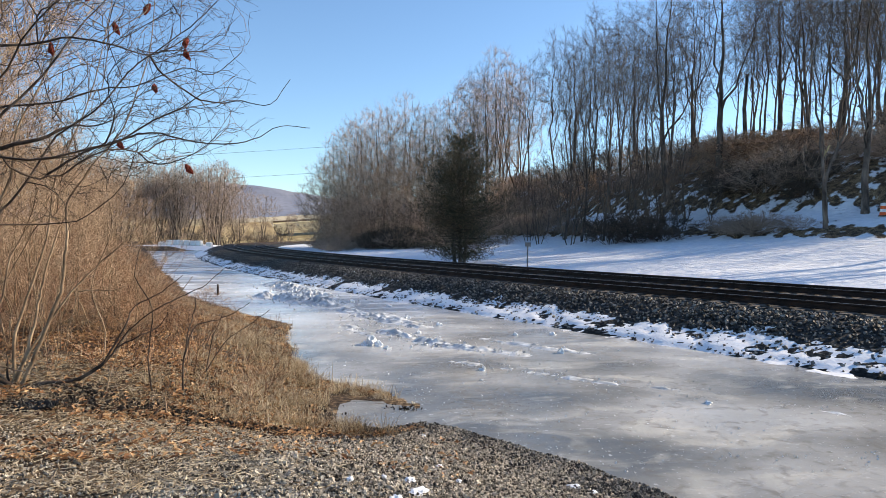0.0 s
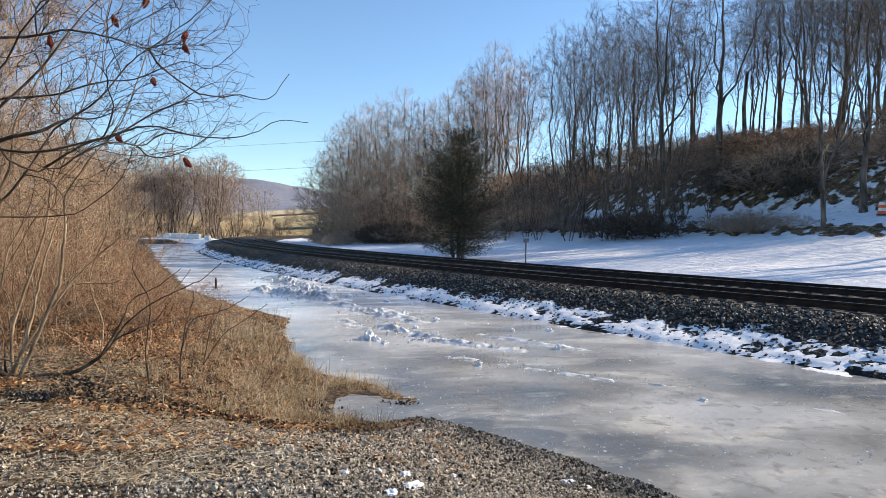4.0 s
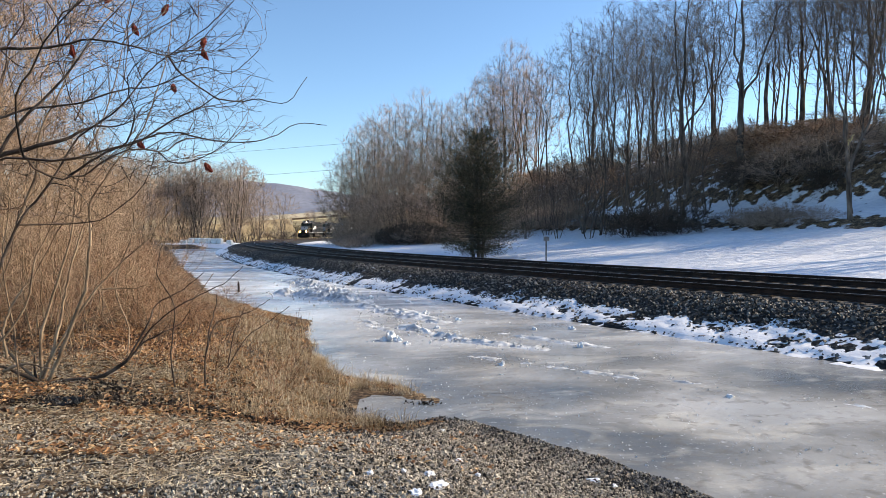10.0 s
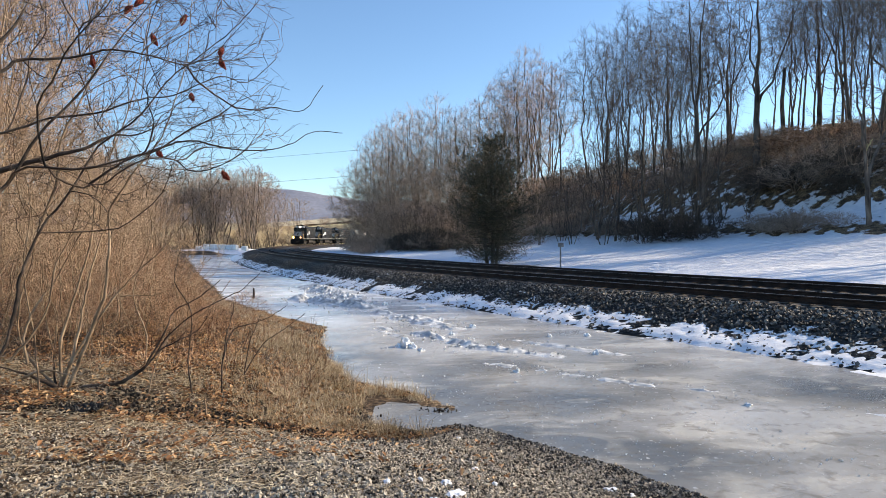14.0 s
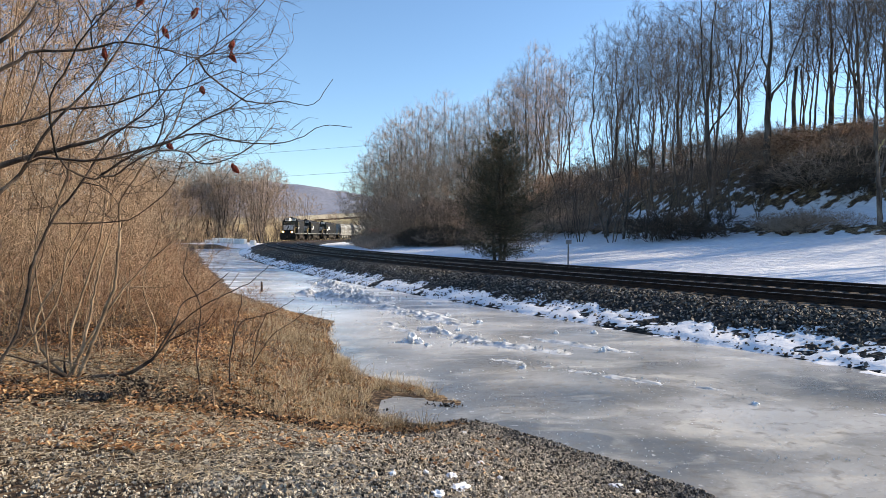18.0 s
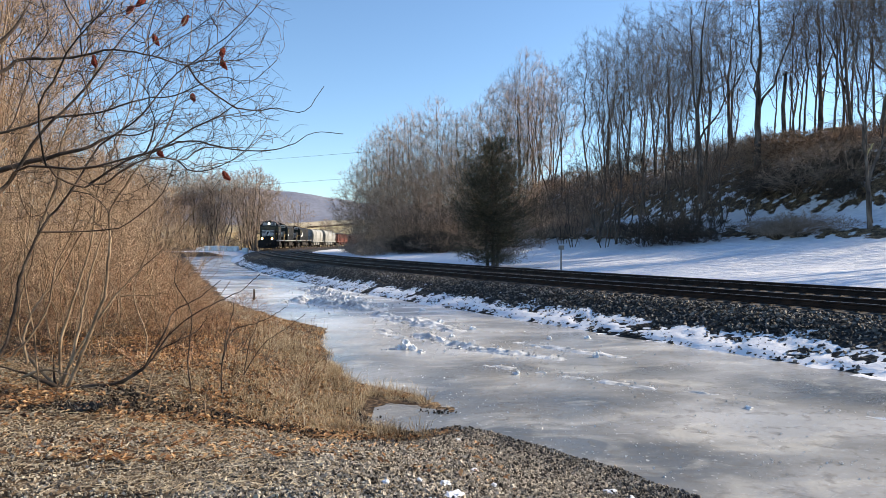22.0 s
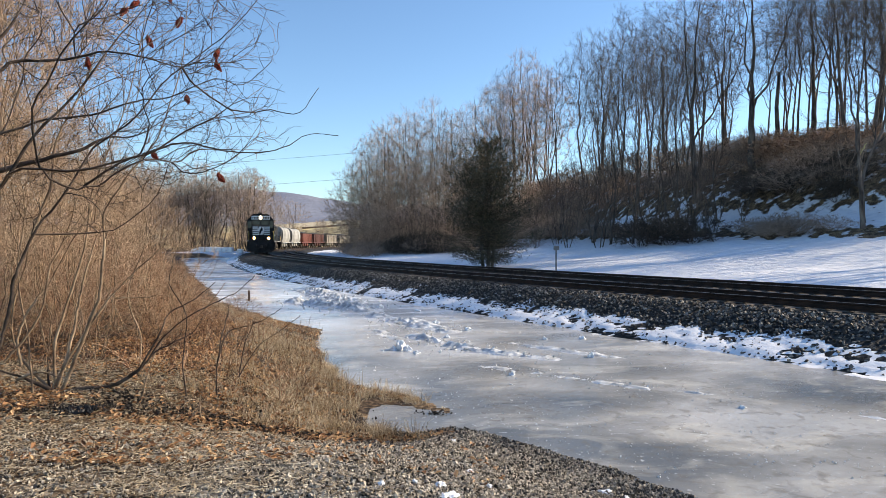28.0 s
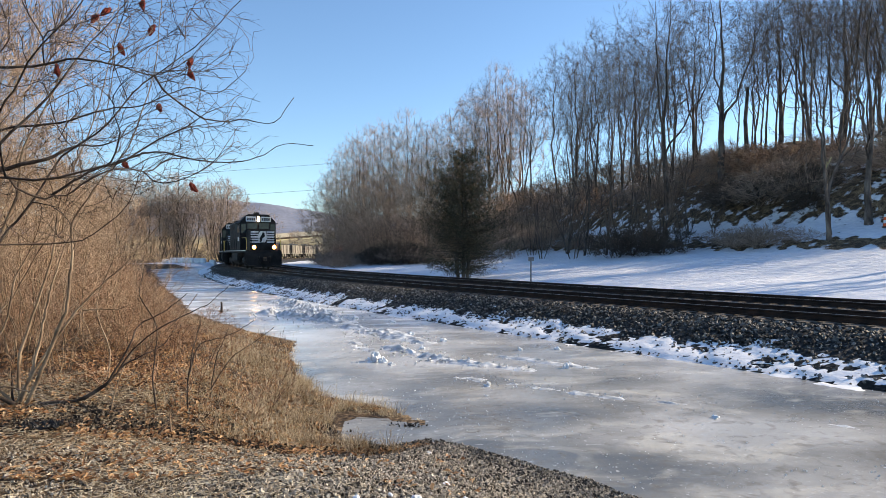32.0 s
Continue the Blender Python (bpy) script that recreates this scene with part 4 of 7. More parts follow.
def build_bridge():
    b = thing("road_bridge", None, "tan concrete road bridge over the railway with steel girders, flanges coloured as sunlit", "bridge", at=pose(0, 0, 0))
    part("deck", bridge_sweep("deck", [(0.2, -0.95), (0.2, -1.2), (-9.8, -1.2), (-9.8, -0.95)], -6, 70, M_CONCRETE), M_CONCRETE, b)
    for o in (0.3, -10.1):
        part("parapet", bridge_sweep("parapet", [(o, 0.35), (o, -1.25), (o - 0.35, -1.25), (o - 0.3, 0.35)], -6, 70, M_CONCRETE), M_CONCRETE, b, "tan concrete parapet")
    for o in (0.1, -3.0, -5.6, -8.2):
        part("girder", bridge_sweep("girder", [(o, -1.2), (o, -1.95), (o - 0.03, -1.95), (o - 0.03, -1.2)], 4, 70, M_GIRDER), M_GIRDER, b, "weathered girder web, darkened for the shade under the deck")
        part("flange", bridge_sweep("flange", [(o + 0.32, -1.95), (o + 0.32, -2.4), (o - 0.35, -2.4), (o - 0.35, -1.95)], 4, 70, M_FLANGE), M_FLANGE, b, "bottom flange with yellowish sunlight put into its colour")
    part("abutment", bridge_sweep("abutment", [(0.0, -1.2), (0.0, -8.5), (-9.6, -8.5), (-9.6, -1.2)], 2.5, 4.2, M_CONCRETE, 2), M_CONCRETE, b)
    part("pier", bridge_sweep("pier", [(-0.6, -2.4), (-0.6, -9.5), (-9.0, -9.5), (-9.0, -2.4)], 29, 30.2, M_CONCRETE, 2), M_CONCRETE, b)
    me = bridge_sweep("road_embankment", [(0.6, -1.3), (9.5, -8.5), (-20, -8.5), (-10.2, -1.3)], -75, 2.4, M_EMBANK)
    thing("road_embankment", me, "grassy tan embankment leading up to the bridge", "embankment", kind="structure")


build_bridge()


# ---------------------------------------------------------------- trees
def ground_at(x, y):
    return float(ground_height(np.array([x]), np.array([y]))[0])


def boughs(seeds, seed_dirs, aims, rng, turn=1.3, wiggle=0.025, ease=3, reach=1e9):
    """Branches that reach from seed points to every aim, each from the nearest fitting place on what has grown before.
    Returns the nodes, their parents (-1 for a seed) and their directions."""
    n0, n = len(seeds), len(seeds) + 2 * len(aims)
    P, D, up = np.zeros((n, 3)), np.zeros((n, 3)), np.full(n, -1)
    P[:n0], D[:n0] = seeds, seed_dirs
    m = n0
    for a in aims:
        v = a - P[:m]
        L = np.linalg.norm(v, axis=1) + 1e-6
        c = np.einsum("ij,ij->i", v, D[:m]) / L
        j = int(np.argmin(L * (1 + turn * (1 - c))))
        if L[j] > reach:
            continue
        d = v[j] / L[j]
        mid = P[j] + v[j] * 0.5 + (D[j] - d) * L[j] * 0.06 + rng.normal(0, wiggle, 3) * L[j]
        P[m], up[m] = mid, j
        D[m] = (mid - P[j]) / (np.linalg.norm(mid - P[j]) + 1e-9)
        P[m + 1], up[m + 1] = a, m
        D[m + 1] = (a - mid) / (np.linalg.norm(a - mid) + 1e-9)
        m += 2
    P, D, up = P[:m], D[:m], up[:m]
    if ease:
        # ease the kinks out of what carries most
        heavy = pipe_radii(P, up, 1.0)[1]
        idx = np.flatnonzero((up >= 0) & (heavy >= 0))
        for _ in range(ease):
            P[idx] = 0.4 * P[idx] + 0.3 * (P[up[idx]] + P[heavy[idx]])
    return P, up, D


def pipe_radii(P, up, tip, power=2.3):
    """Thickness of every node by the sum of what it carries; and the heaviest child of each."""
    n = len(P)
    load, heavy, best = np.zeros(n), np.full(n, -1), np.zeros(n)
    for i in range(n - 1, -1, -1):
        load[i] = max(load[i], tip ** power) if heavy[i] < 0 else load[i]
        j = up[i]
        if j >= 0:
            load[j] += load[i]
            if load[i] > best[j]:
                best[j], heavy[j] = load[i], i
    return load ** (1 / power), heavy


def strands_of(P, up, rad, heavy):
    return [(p, r) for p, r, _ in named_strands(P, up, rad, heavy)]


def named_strands(P, up, rad, heavy):
    """Unbroken runs of branch from their fork to their tip, each with its first node."""
    out = []
    for i in range(len(P)):
        j = up[i]
        if j >= 0 and heavy[j] == i and up[j] >= 0:
            continue
        if j < 0 and heavy[i] < 0:
            continue
        pts, rr = ([P[j]], [min(rad[i] * 1.15, rad[j])]) if j >= 0 else ([], [])
        k = i
        while k >= 0:
            pts.append(P[k])
            rr.append(rad[k])
            k = heavy[k]
        if len(pts) > 1:
            out.append((pts, rr, i))
    return out


def twig_arrays(rng, P, D, length, r, sag=0.0, wild=0.7, lift=0.15):
    """Short bent three-sided twigs, all at once: vertices and faces."""
    n = len(P)
    d = D + rng.normal(0, wild, (n, 3)) + np.array([0, 0, lift])
    d /= np.linalg.norm(d, axis=1, keepdims=True) + 1e-9
    L = (length * rng.uniform(0.45, 1.3, n))[:, None]
    side = rng.normal(0, 0.12, (n, 3))
    pts = [P, P + d * L * 0.5 + side * L, P + d * L + side * L * 0.6 - np.array([0, 0, sag]) * L]
    u = np.cross(d, rng.normal(0, 1, (n, 3)))
    u /= np.linalg.norm(u, axis=1, keepdims=True) + 1e-9
    w = np.cross(d, u)
    V = np.empty((n, 3, 3, 3))
    for i, (p, k) in enumerate(zip(pts, (1.0, 0.8, 0.5))):
        for j in range(3):
            a = 2 * math.pi * j / 3
            V[:, i, j] = p + (u * math.cos(a) + w * math.sin(a)) * r * k
    b = np.arange(n)[:, None] * 9
    quads = [(i * 3 + j, i * 3 + (j + 1) % 3, i * 3 + 3 + (j + 1) % 3, i * 3 + 3 + j) for i in range(2) for j in range(3)]
    return V.reshape(-1, 3), (b[:, None] + np.array(quads)[None]).reshape(-1, 4)


def with_twigs(name, strands, twigs, mat):
    """Strands and twigs as one mesh."""
    me = tubes(name, strands, mat, 3, 3, 0.02) if strands else None
    if me is None:
        return fast_mesh(name, *twigs, mat, True)
    nv, nf = len(me.vertices), len(me.polygons)
    V, F = np.empty(nv * 3, np.float32), np.empty(nf * 4, np.int32)
    me.vertices.foreach_get("co", V)
    me.loops.foreach_get("vertex_index", F)
    bpy.data.meshes.remove(me)
    return fast_mesh(name, np.concatenate([V.reshape(-1, 3), twigs[0]]), np.concatenate([F.reshape(-1, 4), twigs[1] + nv]), mat, True)


def crown_aims(rng, n, low, high, radius, profile, hollow=0.5, clump=0.25):
    """Places that the branches reach for: a crown of that profile [(height share, radius share)], denser outside, with gaps."""
    out, ph = [], rng.uniform(0, 6.28, 4)
    us, rs = zip(*profile)
    K = rng.normal(0, 1, (5, 3)) * 2.6 / radius
    while len(out) < n:
        u, a = rng.random(), rng.random() * 2 * math.pi
        R1 = radius * np.interp(u, us, rs) * (1 + 0.16 * math.sin(2 * a + ph[0]) + 0.1 * math.sin(3 * a + ph[1] + 5 * u) + 0.08 * math.sin(7 * u + ph[2]))
        if rng.random() > (R1 / radius) ** 1.3 + 0.05:
            continue
        q = rng.random() ** hollow * R1
        p = np.array([q * math.cos(a), q * math.sin(a), low + (high - low) * u])
        if np.sin(K @ p + ph[3]).sum() / 2.2 < -1.0 + 2 * clump - 0.6:
            continue
        out.append(p)
    base = np.array([0, 0, low])
    out.sort(key=lambda p: np.linalg.norm((p - base) * np.array([1, 1, 0.8])) + rng.normal(0, 0.06 * radius))
    return np.array(out)


PROFILES = {
    "spreading": [(0, 0.25), (0.2, 0.7), (0.5, 1.0), (0.8, 0.8), (1, 0.2)],
    "upright": [(0, 0.15), (0.25, 0.5), (0.6, 1.0), (0.85, 0.75), (1, 0.15)],
    "dome": [(0, 0.42), (0.15, 0.82), (0.35, 1.0), (0.6, 0.84), (0.8, 0.6), (0.93, 0.35), (1, 0.1)],
    "fan": [(0, 0.2), (0.3, 0.6), (0.7, 1.0), (0.9, 0.85), (1, 0.4)],
}


def bare_tree(rng, height, trunk_r, fork, radius, shape, aims, twigs, twig_len, tip, stems=1, twig=M_TWIG, bark=M_BARK, label="", name="bare_tree", category="tree", group="bare trees", cut=0.035, lean=0.25, sag=0.0, wild=0.7):
    """A leafless tree or tall shrub: stems, and boughs that fill a crown of the given shape; a thing with trunk and crown."""
    tree = thing(name, None, label, category, group)
    seeds, dirs, first, stem_tops = [], [], [], []
    for j in range(stems):
        a = 2 * math.pi * (j + rng.random() * 0.7) / stems
        k = 0.0 if stems == 1 else lean * rng.uniform(0.4, 1.2)
        ends = np.array([math.cos(a) * k * height * fork * 1.5, math.sin(a) * k * height * fork * 1.5, height * fork])
        foot = np.array([math.cos(a), math.sin(a), 0]) * (0 if stems == 1 else 0.045 * height * rng.random()) + np.array([0, 0, -0.3])
        bow = rng.normal(0, 0.006 * height, 3) * np.array([1, 1, 0])
        top = ends + rng.normal(0, 0.02 * height, 3) * np.array([1, 1, 0])
        m = 8
        line = [foot + (top - foot) * (i / m) + bow * math.sin(math.pi * i / m) + rng.normal(0, 0.0015 * height, 3) * np.array([1, 1, 0]) * (i > 0) for i in range(m + 1)]
        first.append((len(seeds), len(seeds) + m))
        for i in range(m + 1):
            seeds.append(line[i])
            dirs.append((line[min(m, i + 1)] - line[max(0, i - 1)]) / (np.linalg.norm(line[min(m, i + 1)] - line[max(0, i - 1)]) + 1e-9))
    # leaders carry each stem on into the crown
    heads, count = [], len(seeds)
    us, rs = zip(*PROFILES[shape])
    for lo, hi in first:
        m = (3 if rng.random() < 0.6 else 4) if stems == 1 else 2 if stems < 5 else 1
        turn0 = rng.random() * 6.28 if stems == 1 else math.atan2(seeds[hi][1], seeds[hi][0])
        for q in range(m):
            a = turn0 + (2 * math.pi * q / m + rng.normal(0, 0.3) if stems == 1 else rng.normal(0, 0.5))
            u = rng.uniform(0.84, 0.98) if q == 0 else rng.uniform(0.55, 0.92)
            out = radius * np.interp(u, us, rs) * (rng.uniform(0.0, 0.3) if q == 0 and stems == 1 else rng.uniform(0.45, 0.8))
            if shape == "dome":
                u = rng.uniform(0.08, 0.95)
                out = radius * np.interp(u, us, rs) * rng.uniform(0.75, 0.95)
            start, i0 = (seeds[hi], hi) if q == 0 else (seeds[hi - q if stems == 1 else hi - 1], hi - q)
            end = np.array([math.cos(a) * out, math.sin(a) * out, height * fork + height * (1 - fork) * u])
            bend = start + (np.array([end[0], end[1], 0]) - np.array([start[0], start[1], 0])) * 0.66 + np.array([0, 0, (end[2] - start[2]) * 0.42])
            line = [start * (1 - k) ** 2 + 2 * bend * k * (1 - k) + end * k * k + rng.normal(0, 0.006 * height, 3) * min(1, 3 * (1 - k)) * (0 < k < 1) for k in np.linspace(0, 1, 11)]
            r0 = trunk_r * (0.58 if q == 0 else rng.uniform(0.3, 0.46))
            heads.append((line, [max(tip, r0 * (1 - k) ** 1.15 + 1.2 * tip) for k in np.linspace(0, 1, 11)]))
            for i in range(2, 11):
                seeds.append(line[i])
                d = line[min(10, i + 1)] - line[i - 1]
                dirs.append(d / (np.linalg.norm(d) + 1e-9))
    A = crown_aims(rng, aims, height * fork * (0.95 if stems == 1 else 0.35), height, radius, PROFILES[shape])
    use = [i for lo, hi in first for i in range(hi - 2, hi + 1)] + list(range(count, len(seeds)))
    P, up, D = boughs(np.array(seeds)[use], np.array(dirs)[use], A, rng)
    rad, heavy = pipe_radii(P, up, tip)
    n0 = len(use)
    cap = 0.3 * trunk_r
    rad = np.maximum(tip, np.minimum(rad, cap))
    rad[:n0] = cap
    strands = strands_of(P, up, rad, np.where(np.arange(len(P)) < n0, -1, heavy))
    thick = list(heads)
    for lo, hi in first:
        r0 = trunk_r * (1.0 if stems == 1 else rng.uniform(0.6, 1.0))
        thick.append((seeds[lo:hi + 1], [r0 * (1.4 if i == 0 else 1.08 - 0.42 * i / (hi - lo)) for i in range(hi - lo + 1)]))
    thick += [(p, r) for p, r in strands if r[0] > cut]
    thin = [(p, r) for p, r in strands if r[0] <= cut]
    outer = np.flatnonzero((np.arange(len(P)) >= n0) & (rad < max(cut, 3 * tip)))
    at = outer[rng.integers(0, len(outer), twigs)]
    out_dir = P[at] - np.array([0, 0, 0.15 * height])
    out_dir /= np.linalg.norm(out_dir, axis=1, keepdims=True) + 1e-9
    tw = twig_arrays(rng, P[at], D[at] + out_dir * (1.1 if shape == "dome" else 0.3), twig_len, tip * 0.8, sag=sag, wild=wild)
    part("trunk", tubes("trunk", thick, bark, 7, 4, 0.06), bark, tree)
    part("crown", with_twigs("crown", thin, tw, twig), twig, tree, "fine bare twigs")
    return tree


def bush(rng, height, stems, spread, kids, name, label, category, group, stem_mat, twig_mat, stem_r=0.03, bend=0.14, lean=0.75):
    """A many-stemmed leafless shrub; a thing with stems and twigs."""
    sh = thing(name, None, label, category, group)
    thick, thin = [], []
    for j in range(stems):
        a, q = rng.random() * 6.28, rng.random() ** 0.5
        out = [[] for _ in range(len(kids) + 1)]
        p = np.array([math.cos(a) * q * spread * 0.45, math.sin(a) * q * spread * 0.45, -0.15])
        d = np.array([math.cos(a) * q * lean, math.sin(a) * q * lean, 1.0]) + rng.normal(0, 0.18, 3) * lean / 0.75
        grow(rng, p, d, height * rng.uniform(0.6, 1.0), stem_r * rng.uniform(0.6, 1.2), 0, out, spread=0.6, bend=bend, lift=0.03, kids=kids, taper=0.15, start=0.2, segs=6, ratio=0.42)
        thick += out[0]
        for o in out[1:]:
            thin += o
    tagged(part("branchwork", tubes("branchwork", thick, stem_mat, 5, 3, 0.015), stem_mat, sh), kind="stuff")
    part("crown", tubes("crown", thin, twig_mat, 3, 3, 0.02), twig_mat, sh)
    return sh


def place(proto, used, x, y, scale, turn, z=None, tilt=0.0):
    """The prototype itself at first, then copies."""
    m = pose(x, y, ground_at(x, y) if z is None else z, tilt, 0, turn) @ Matrix.Diagonal((scale, scale, scale, 1))
    if proto not in used:
        used.add(proto)
        proto.matrix_basis = m
        return proto
    c = copy_thing(proto, pose(0, 0, 0))
    c.matrix_basis = m
    return c


def build_hill_trees():
    rng = np.random.default_rng(12)
    used = set()
    dark_label, slim_label, pale_label = "tall bare deciduous tree on the wooded slope", "slim bare tree on the wooded slope", "bare tree with pale grey sunlit twigs"
    tall = [bare_tree(rng, 18, 0.25, 0.33, 6.0, "spreading", 440, 1900, 1.0, 0.0075, label=dark_label) for _ in range(3)]
    tall.append(bare_tree(rng, 18, 0.19, 0.22, 5.8, "fan", 440, 1900, 1.0, 0.0075, stems=2, lean=0.3, label=dark_label))
    slim = [bare_tree(rng, 16, 0.105, 0.40, 3.0, "upright", 200, 900, 0.9, 0.0075, label=slim_label) for _ in range(3)]
    pale = [bare_tree(rng, 15, 0.115, 0.2, 5.0, "upright", 420, 2400, 0.8, 0.009, stems=3, lean=0.3, twig=M_PALE_TWIG, label=pale_label) for _ in range(3)]
    snag = thing("dead_trunk", None, "broken dead tree trunk without limbs", "tree", "bare trees")
    part("trunk", tubes("trunk", [([(0, 0, -0.3), (0.1, 0, 2), (0.0, 0.1, 5), (0.25, 0, 8.6)], [0.3, 0.24, 0.2, 0.16])], M_BARK, 7), M_BARK, snag)
    place(snag, used, 34.9, 70.0, 1.0, 20)
    # x, y, height, kind
    spots = [(26.1, 68, 20, 0), (30.4, 66, 21, 1), (26.6, 74, 15, 4), (34.1, 80, 18, 5), (38, 72, 16, 6), (40.9, 74, 17, 2), (41.1, 70, 17, 5),
             (39.7, 64, 20, 3), (45.2, 70, 18, 0), (19.5, 92, 19, 4), (22.4, 84, 19, 6), (24.7, 80, 18, 5), (15.9, 104, 17, 8), (13.3, 108, 21, 7),
             (11.7, 110, 20, 2), (10, 112, 19, 9), (22.8, 96, 18, 1), (23.4, 70, 15, 4), (-2.4, 118, 21, 7), (4.7, 120, 19, 8), (-6.8, 125, 21, 9),
             (29.6, 47, 14, 3), (33.1, 48, 16, 0), (37, 50, 18, 1), (17, 60, 14.5, 4), (15.5, 62, 14, 5), (20.1, 58, 12, 6), (14.8, 66, 13, 4),
             (24.6, 60, 11, 5), (43, 60, 18, 2), (47, 62, 17, 4), (50, 72, 18, 6), (36, 86, 18, 1), (29, 88, 17, 2), (-8, 112, 18, 7), (-10, 116, 17, 8), (-13, 123, 15, 9), (0, 112, 18, 8), (-10, 104, 16, 9), (-12, 110, 15, 7), (-4, 104, 17, 8), (-14.5, 116, 13, 8), (2, 100, 16, 7),
             (9, 116, 20, 8), (12, 104, 18, 9), (15, 112, 19, 7), (8, 100, 16, 5), (17, 100, 17, 6)]
    kinds = tall + slim + pale
    size = [18] * 4 + [16] * 3 + [15] * 3
    for x, y, h, k in spots:
        place(kinds[k], used, x, y, 1.2 * h / size[k], float(rng.uniform(0, 360)))
    for i in range(76):                         # the wood behind the crest, and unseen trees on along the hill
        # from 46 on: out of view to the right, added to shade the lawn
        v, s = (rng.uniform(44, 62), rng.uniform(-142, -72)) if i < 26 else (rng.uniform(41, 72), rng.uniform(-142, -108)) if i < 46 else (rng.uniform(42, 84), rng.uniform(-195, -140))
        p = on_curve(s, -v)
        k = int(rng.integers(4, 7)) if i < 46 else int(rng.integers(0, 7))
        place(kinds[k], used, p.x, p.y, rng.uniform(15, 21) / size[k], float(rng.uniform(0, 360)))


def build_bushes():
    MIN_R[0] = 0.012
    rng = np.random.default_rng(7)
    used = set()
    dome_label = "rounded bare thicket tree with dense greyish sunlit twigs"
    dome = [bare_tree(rng, 10, 0.05, 0.12, 6.0, "dome", 900, 6000, 0.7, 0.0085, stems=14, lean=1.6, twig=M_BUSH_TWIG, bark=M_PALE_TWIG, label=dome_label, cut=0.04) for _ in range(3)]
    dark = [bare_tree(rng, 9.0, 0.06, 0.2, 3.0, "fan", 260, 1500, 0.6, 0.0075, stems=4, lean=0.3, label="dark bare thicket tree at the foot of the slope") for _ in range(3)]
    low = [bare_tree(rng, 1.9, 0.022, 0.15, 3.1, "dome", 360, 2300, 0.36, 0.0075, stems=20, lean=2.4, twig=M_BRUSH, bark=M_BRUSH, name="shrub", category="shrub", group="hillside brush", label="tangled bare brown brush on the slope", cut=0.012) for _ in range(3)]
    # the rounded mass beside the track: x, y, height, width share
    for x, y, h, w in [(-13.0, 107, 9.5, 1.0), (-11.4, 103, 10.0, 1.25), (-8.2, 99, 12.0, 1.4), (-3.2, 95, 13.5, 1.25), (-6.0, 106, 16.0, 1.25), (-8.6, 95, 6.5, 1.1), (-4.6, 90, 7.5, 1.1),
                       (2.4, 95, 12.5, 1.2), (1.0, 107, 16.5, 1.2), (7.5, 98, 12.5, 1.1), (0.6, 86, 8, 1.1), (5.2, 86.5, 8, 1.1), (9.5, 90, 8.5, 1.1)]:
        ob = place(dome[int(rng.integers(0, 3))], used, x, y, 1.0, float(rng.uniform(0, 360)))
        ob.matrix_basis = ob.matrix_basis @ Matrix.Diagonal((w * (h / 10) ** 0.7, w * (h / 10) ** 0.7, h / 10, 1))
    for x, y, h in [(-6, 84, 5), (-3.2, 80, 5.2), (-1.2, 78, 4.6), (-4.6, 86, 6.4), (1.2, 75, 5), (-1.8, 83, 6.2), (2.4, 79, 6), (14, 60, 9), (17.5, 58, 10), (20.5, 56, 9), (12, 64, 8), (23, 57, 7), (9.5, 68, 6), (7, 76, 6), (16, 63, 11), (19, 61, 11), (22, 60, 9), (12, 70, 8), (26, 58, 6), (15, 67, 10)]:
        place(dark[int(rng.integers(0, 3))], used, x, y, h / 9.0, float(rng.uniform(0, 360)))
    n = 0
    while n < 104:
        v, s = ((rng.uniform(37.5, 52), rng.uniform(-142, -106)) if n > 78 else (rng.uniform(31.5, 50), rng.uniform(-112, -62))) if n > 40 else (rng.uniform(31.4, 32.8), rng.uniform(-106, -70) if n > 22 else rng.uniform(-140, -106))
        if 33.0 < v < 38.2 and s < -100 and rng.random() < 0.97:
            continue
        p = on_curve(s, -v)
        place(low[int(rng.integers(0, 3))], used, p.x, p.y, rng.uniform(0.8, 1.7) if v > 34 else rng.uniform(0.45, 0.8) if s < -106 else rng.uniform(0.7, 1.4), float(rng.uniform(0, 360)))
        n += 1
    rust = bare_tree(rng, 2.0, 0.02, 0.15, 3.2, "dome", 360, 2300, 0.36, 0.008, stems=20, lean=2.4, twig=M_RED_TWIG, bark=M_RED_TWIG, name="shrub", category="shrub", group="hillside brush", label="rust-brown dry brush on the slope", cut=0.012)
    vine = bare_tree(rng, 1.9, 0.022, 0.15, 2.4, "dome", 420, 3600, 0.3, 0.0095, stems=16, lean=1.8, twig=M_VINE, bark=M_DARK_BRANCH, name="shrub", category="shrub", group="hillside brush", label="dense dark vine-covered shrub on the slope", cut=0.012)
    for i in range(9):
        p = on_curve(rng.uniform(-135, -123), -rng.uniform(38.6, 41.5))
        place(vine, used, p.x, p.y, rng.uniform(0.75, 1.3), float(rng.uniform(0, 360)))
    for x, y, sc in [(-5.6, 83, 1.1), (-4.2, 82, 1.2), (-2.4, 80, 1.3), (-0.6, 78, 1.2), (1.8, 74, 1.0), (18.5, 55.5, 1.3), (20.2, 54.5, 1.2), (16.6, 56.6, 1.2)]:
        place(vine, used, x, y, sc, float(rng.uniform(0, 360)))
    for i in range(20):
        p = on_curve(rng.uniform(-142, -66), -rng.uniform(38, 52))
        place(rust, used, p.x, p.y, rng.uniform(0.7, 1.5), float(rng.uniform(0, 360)))
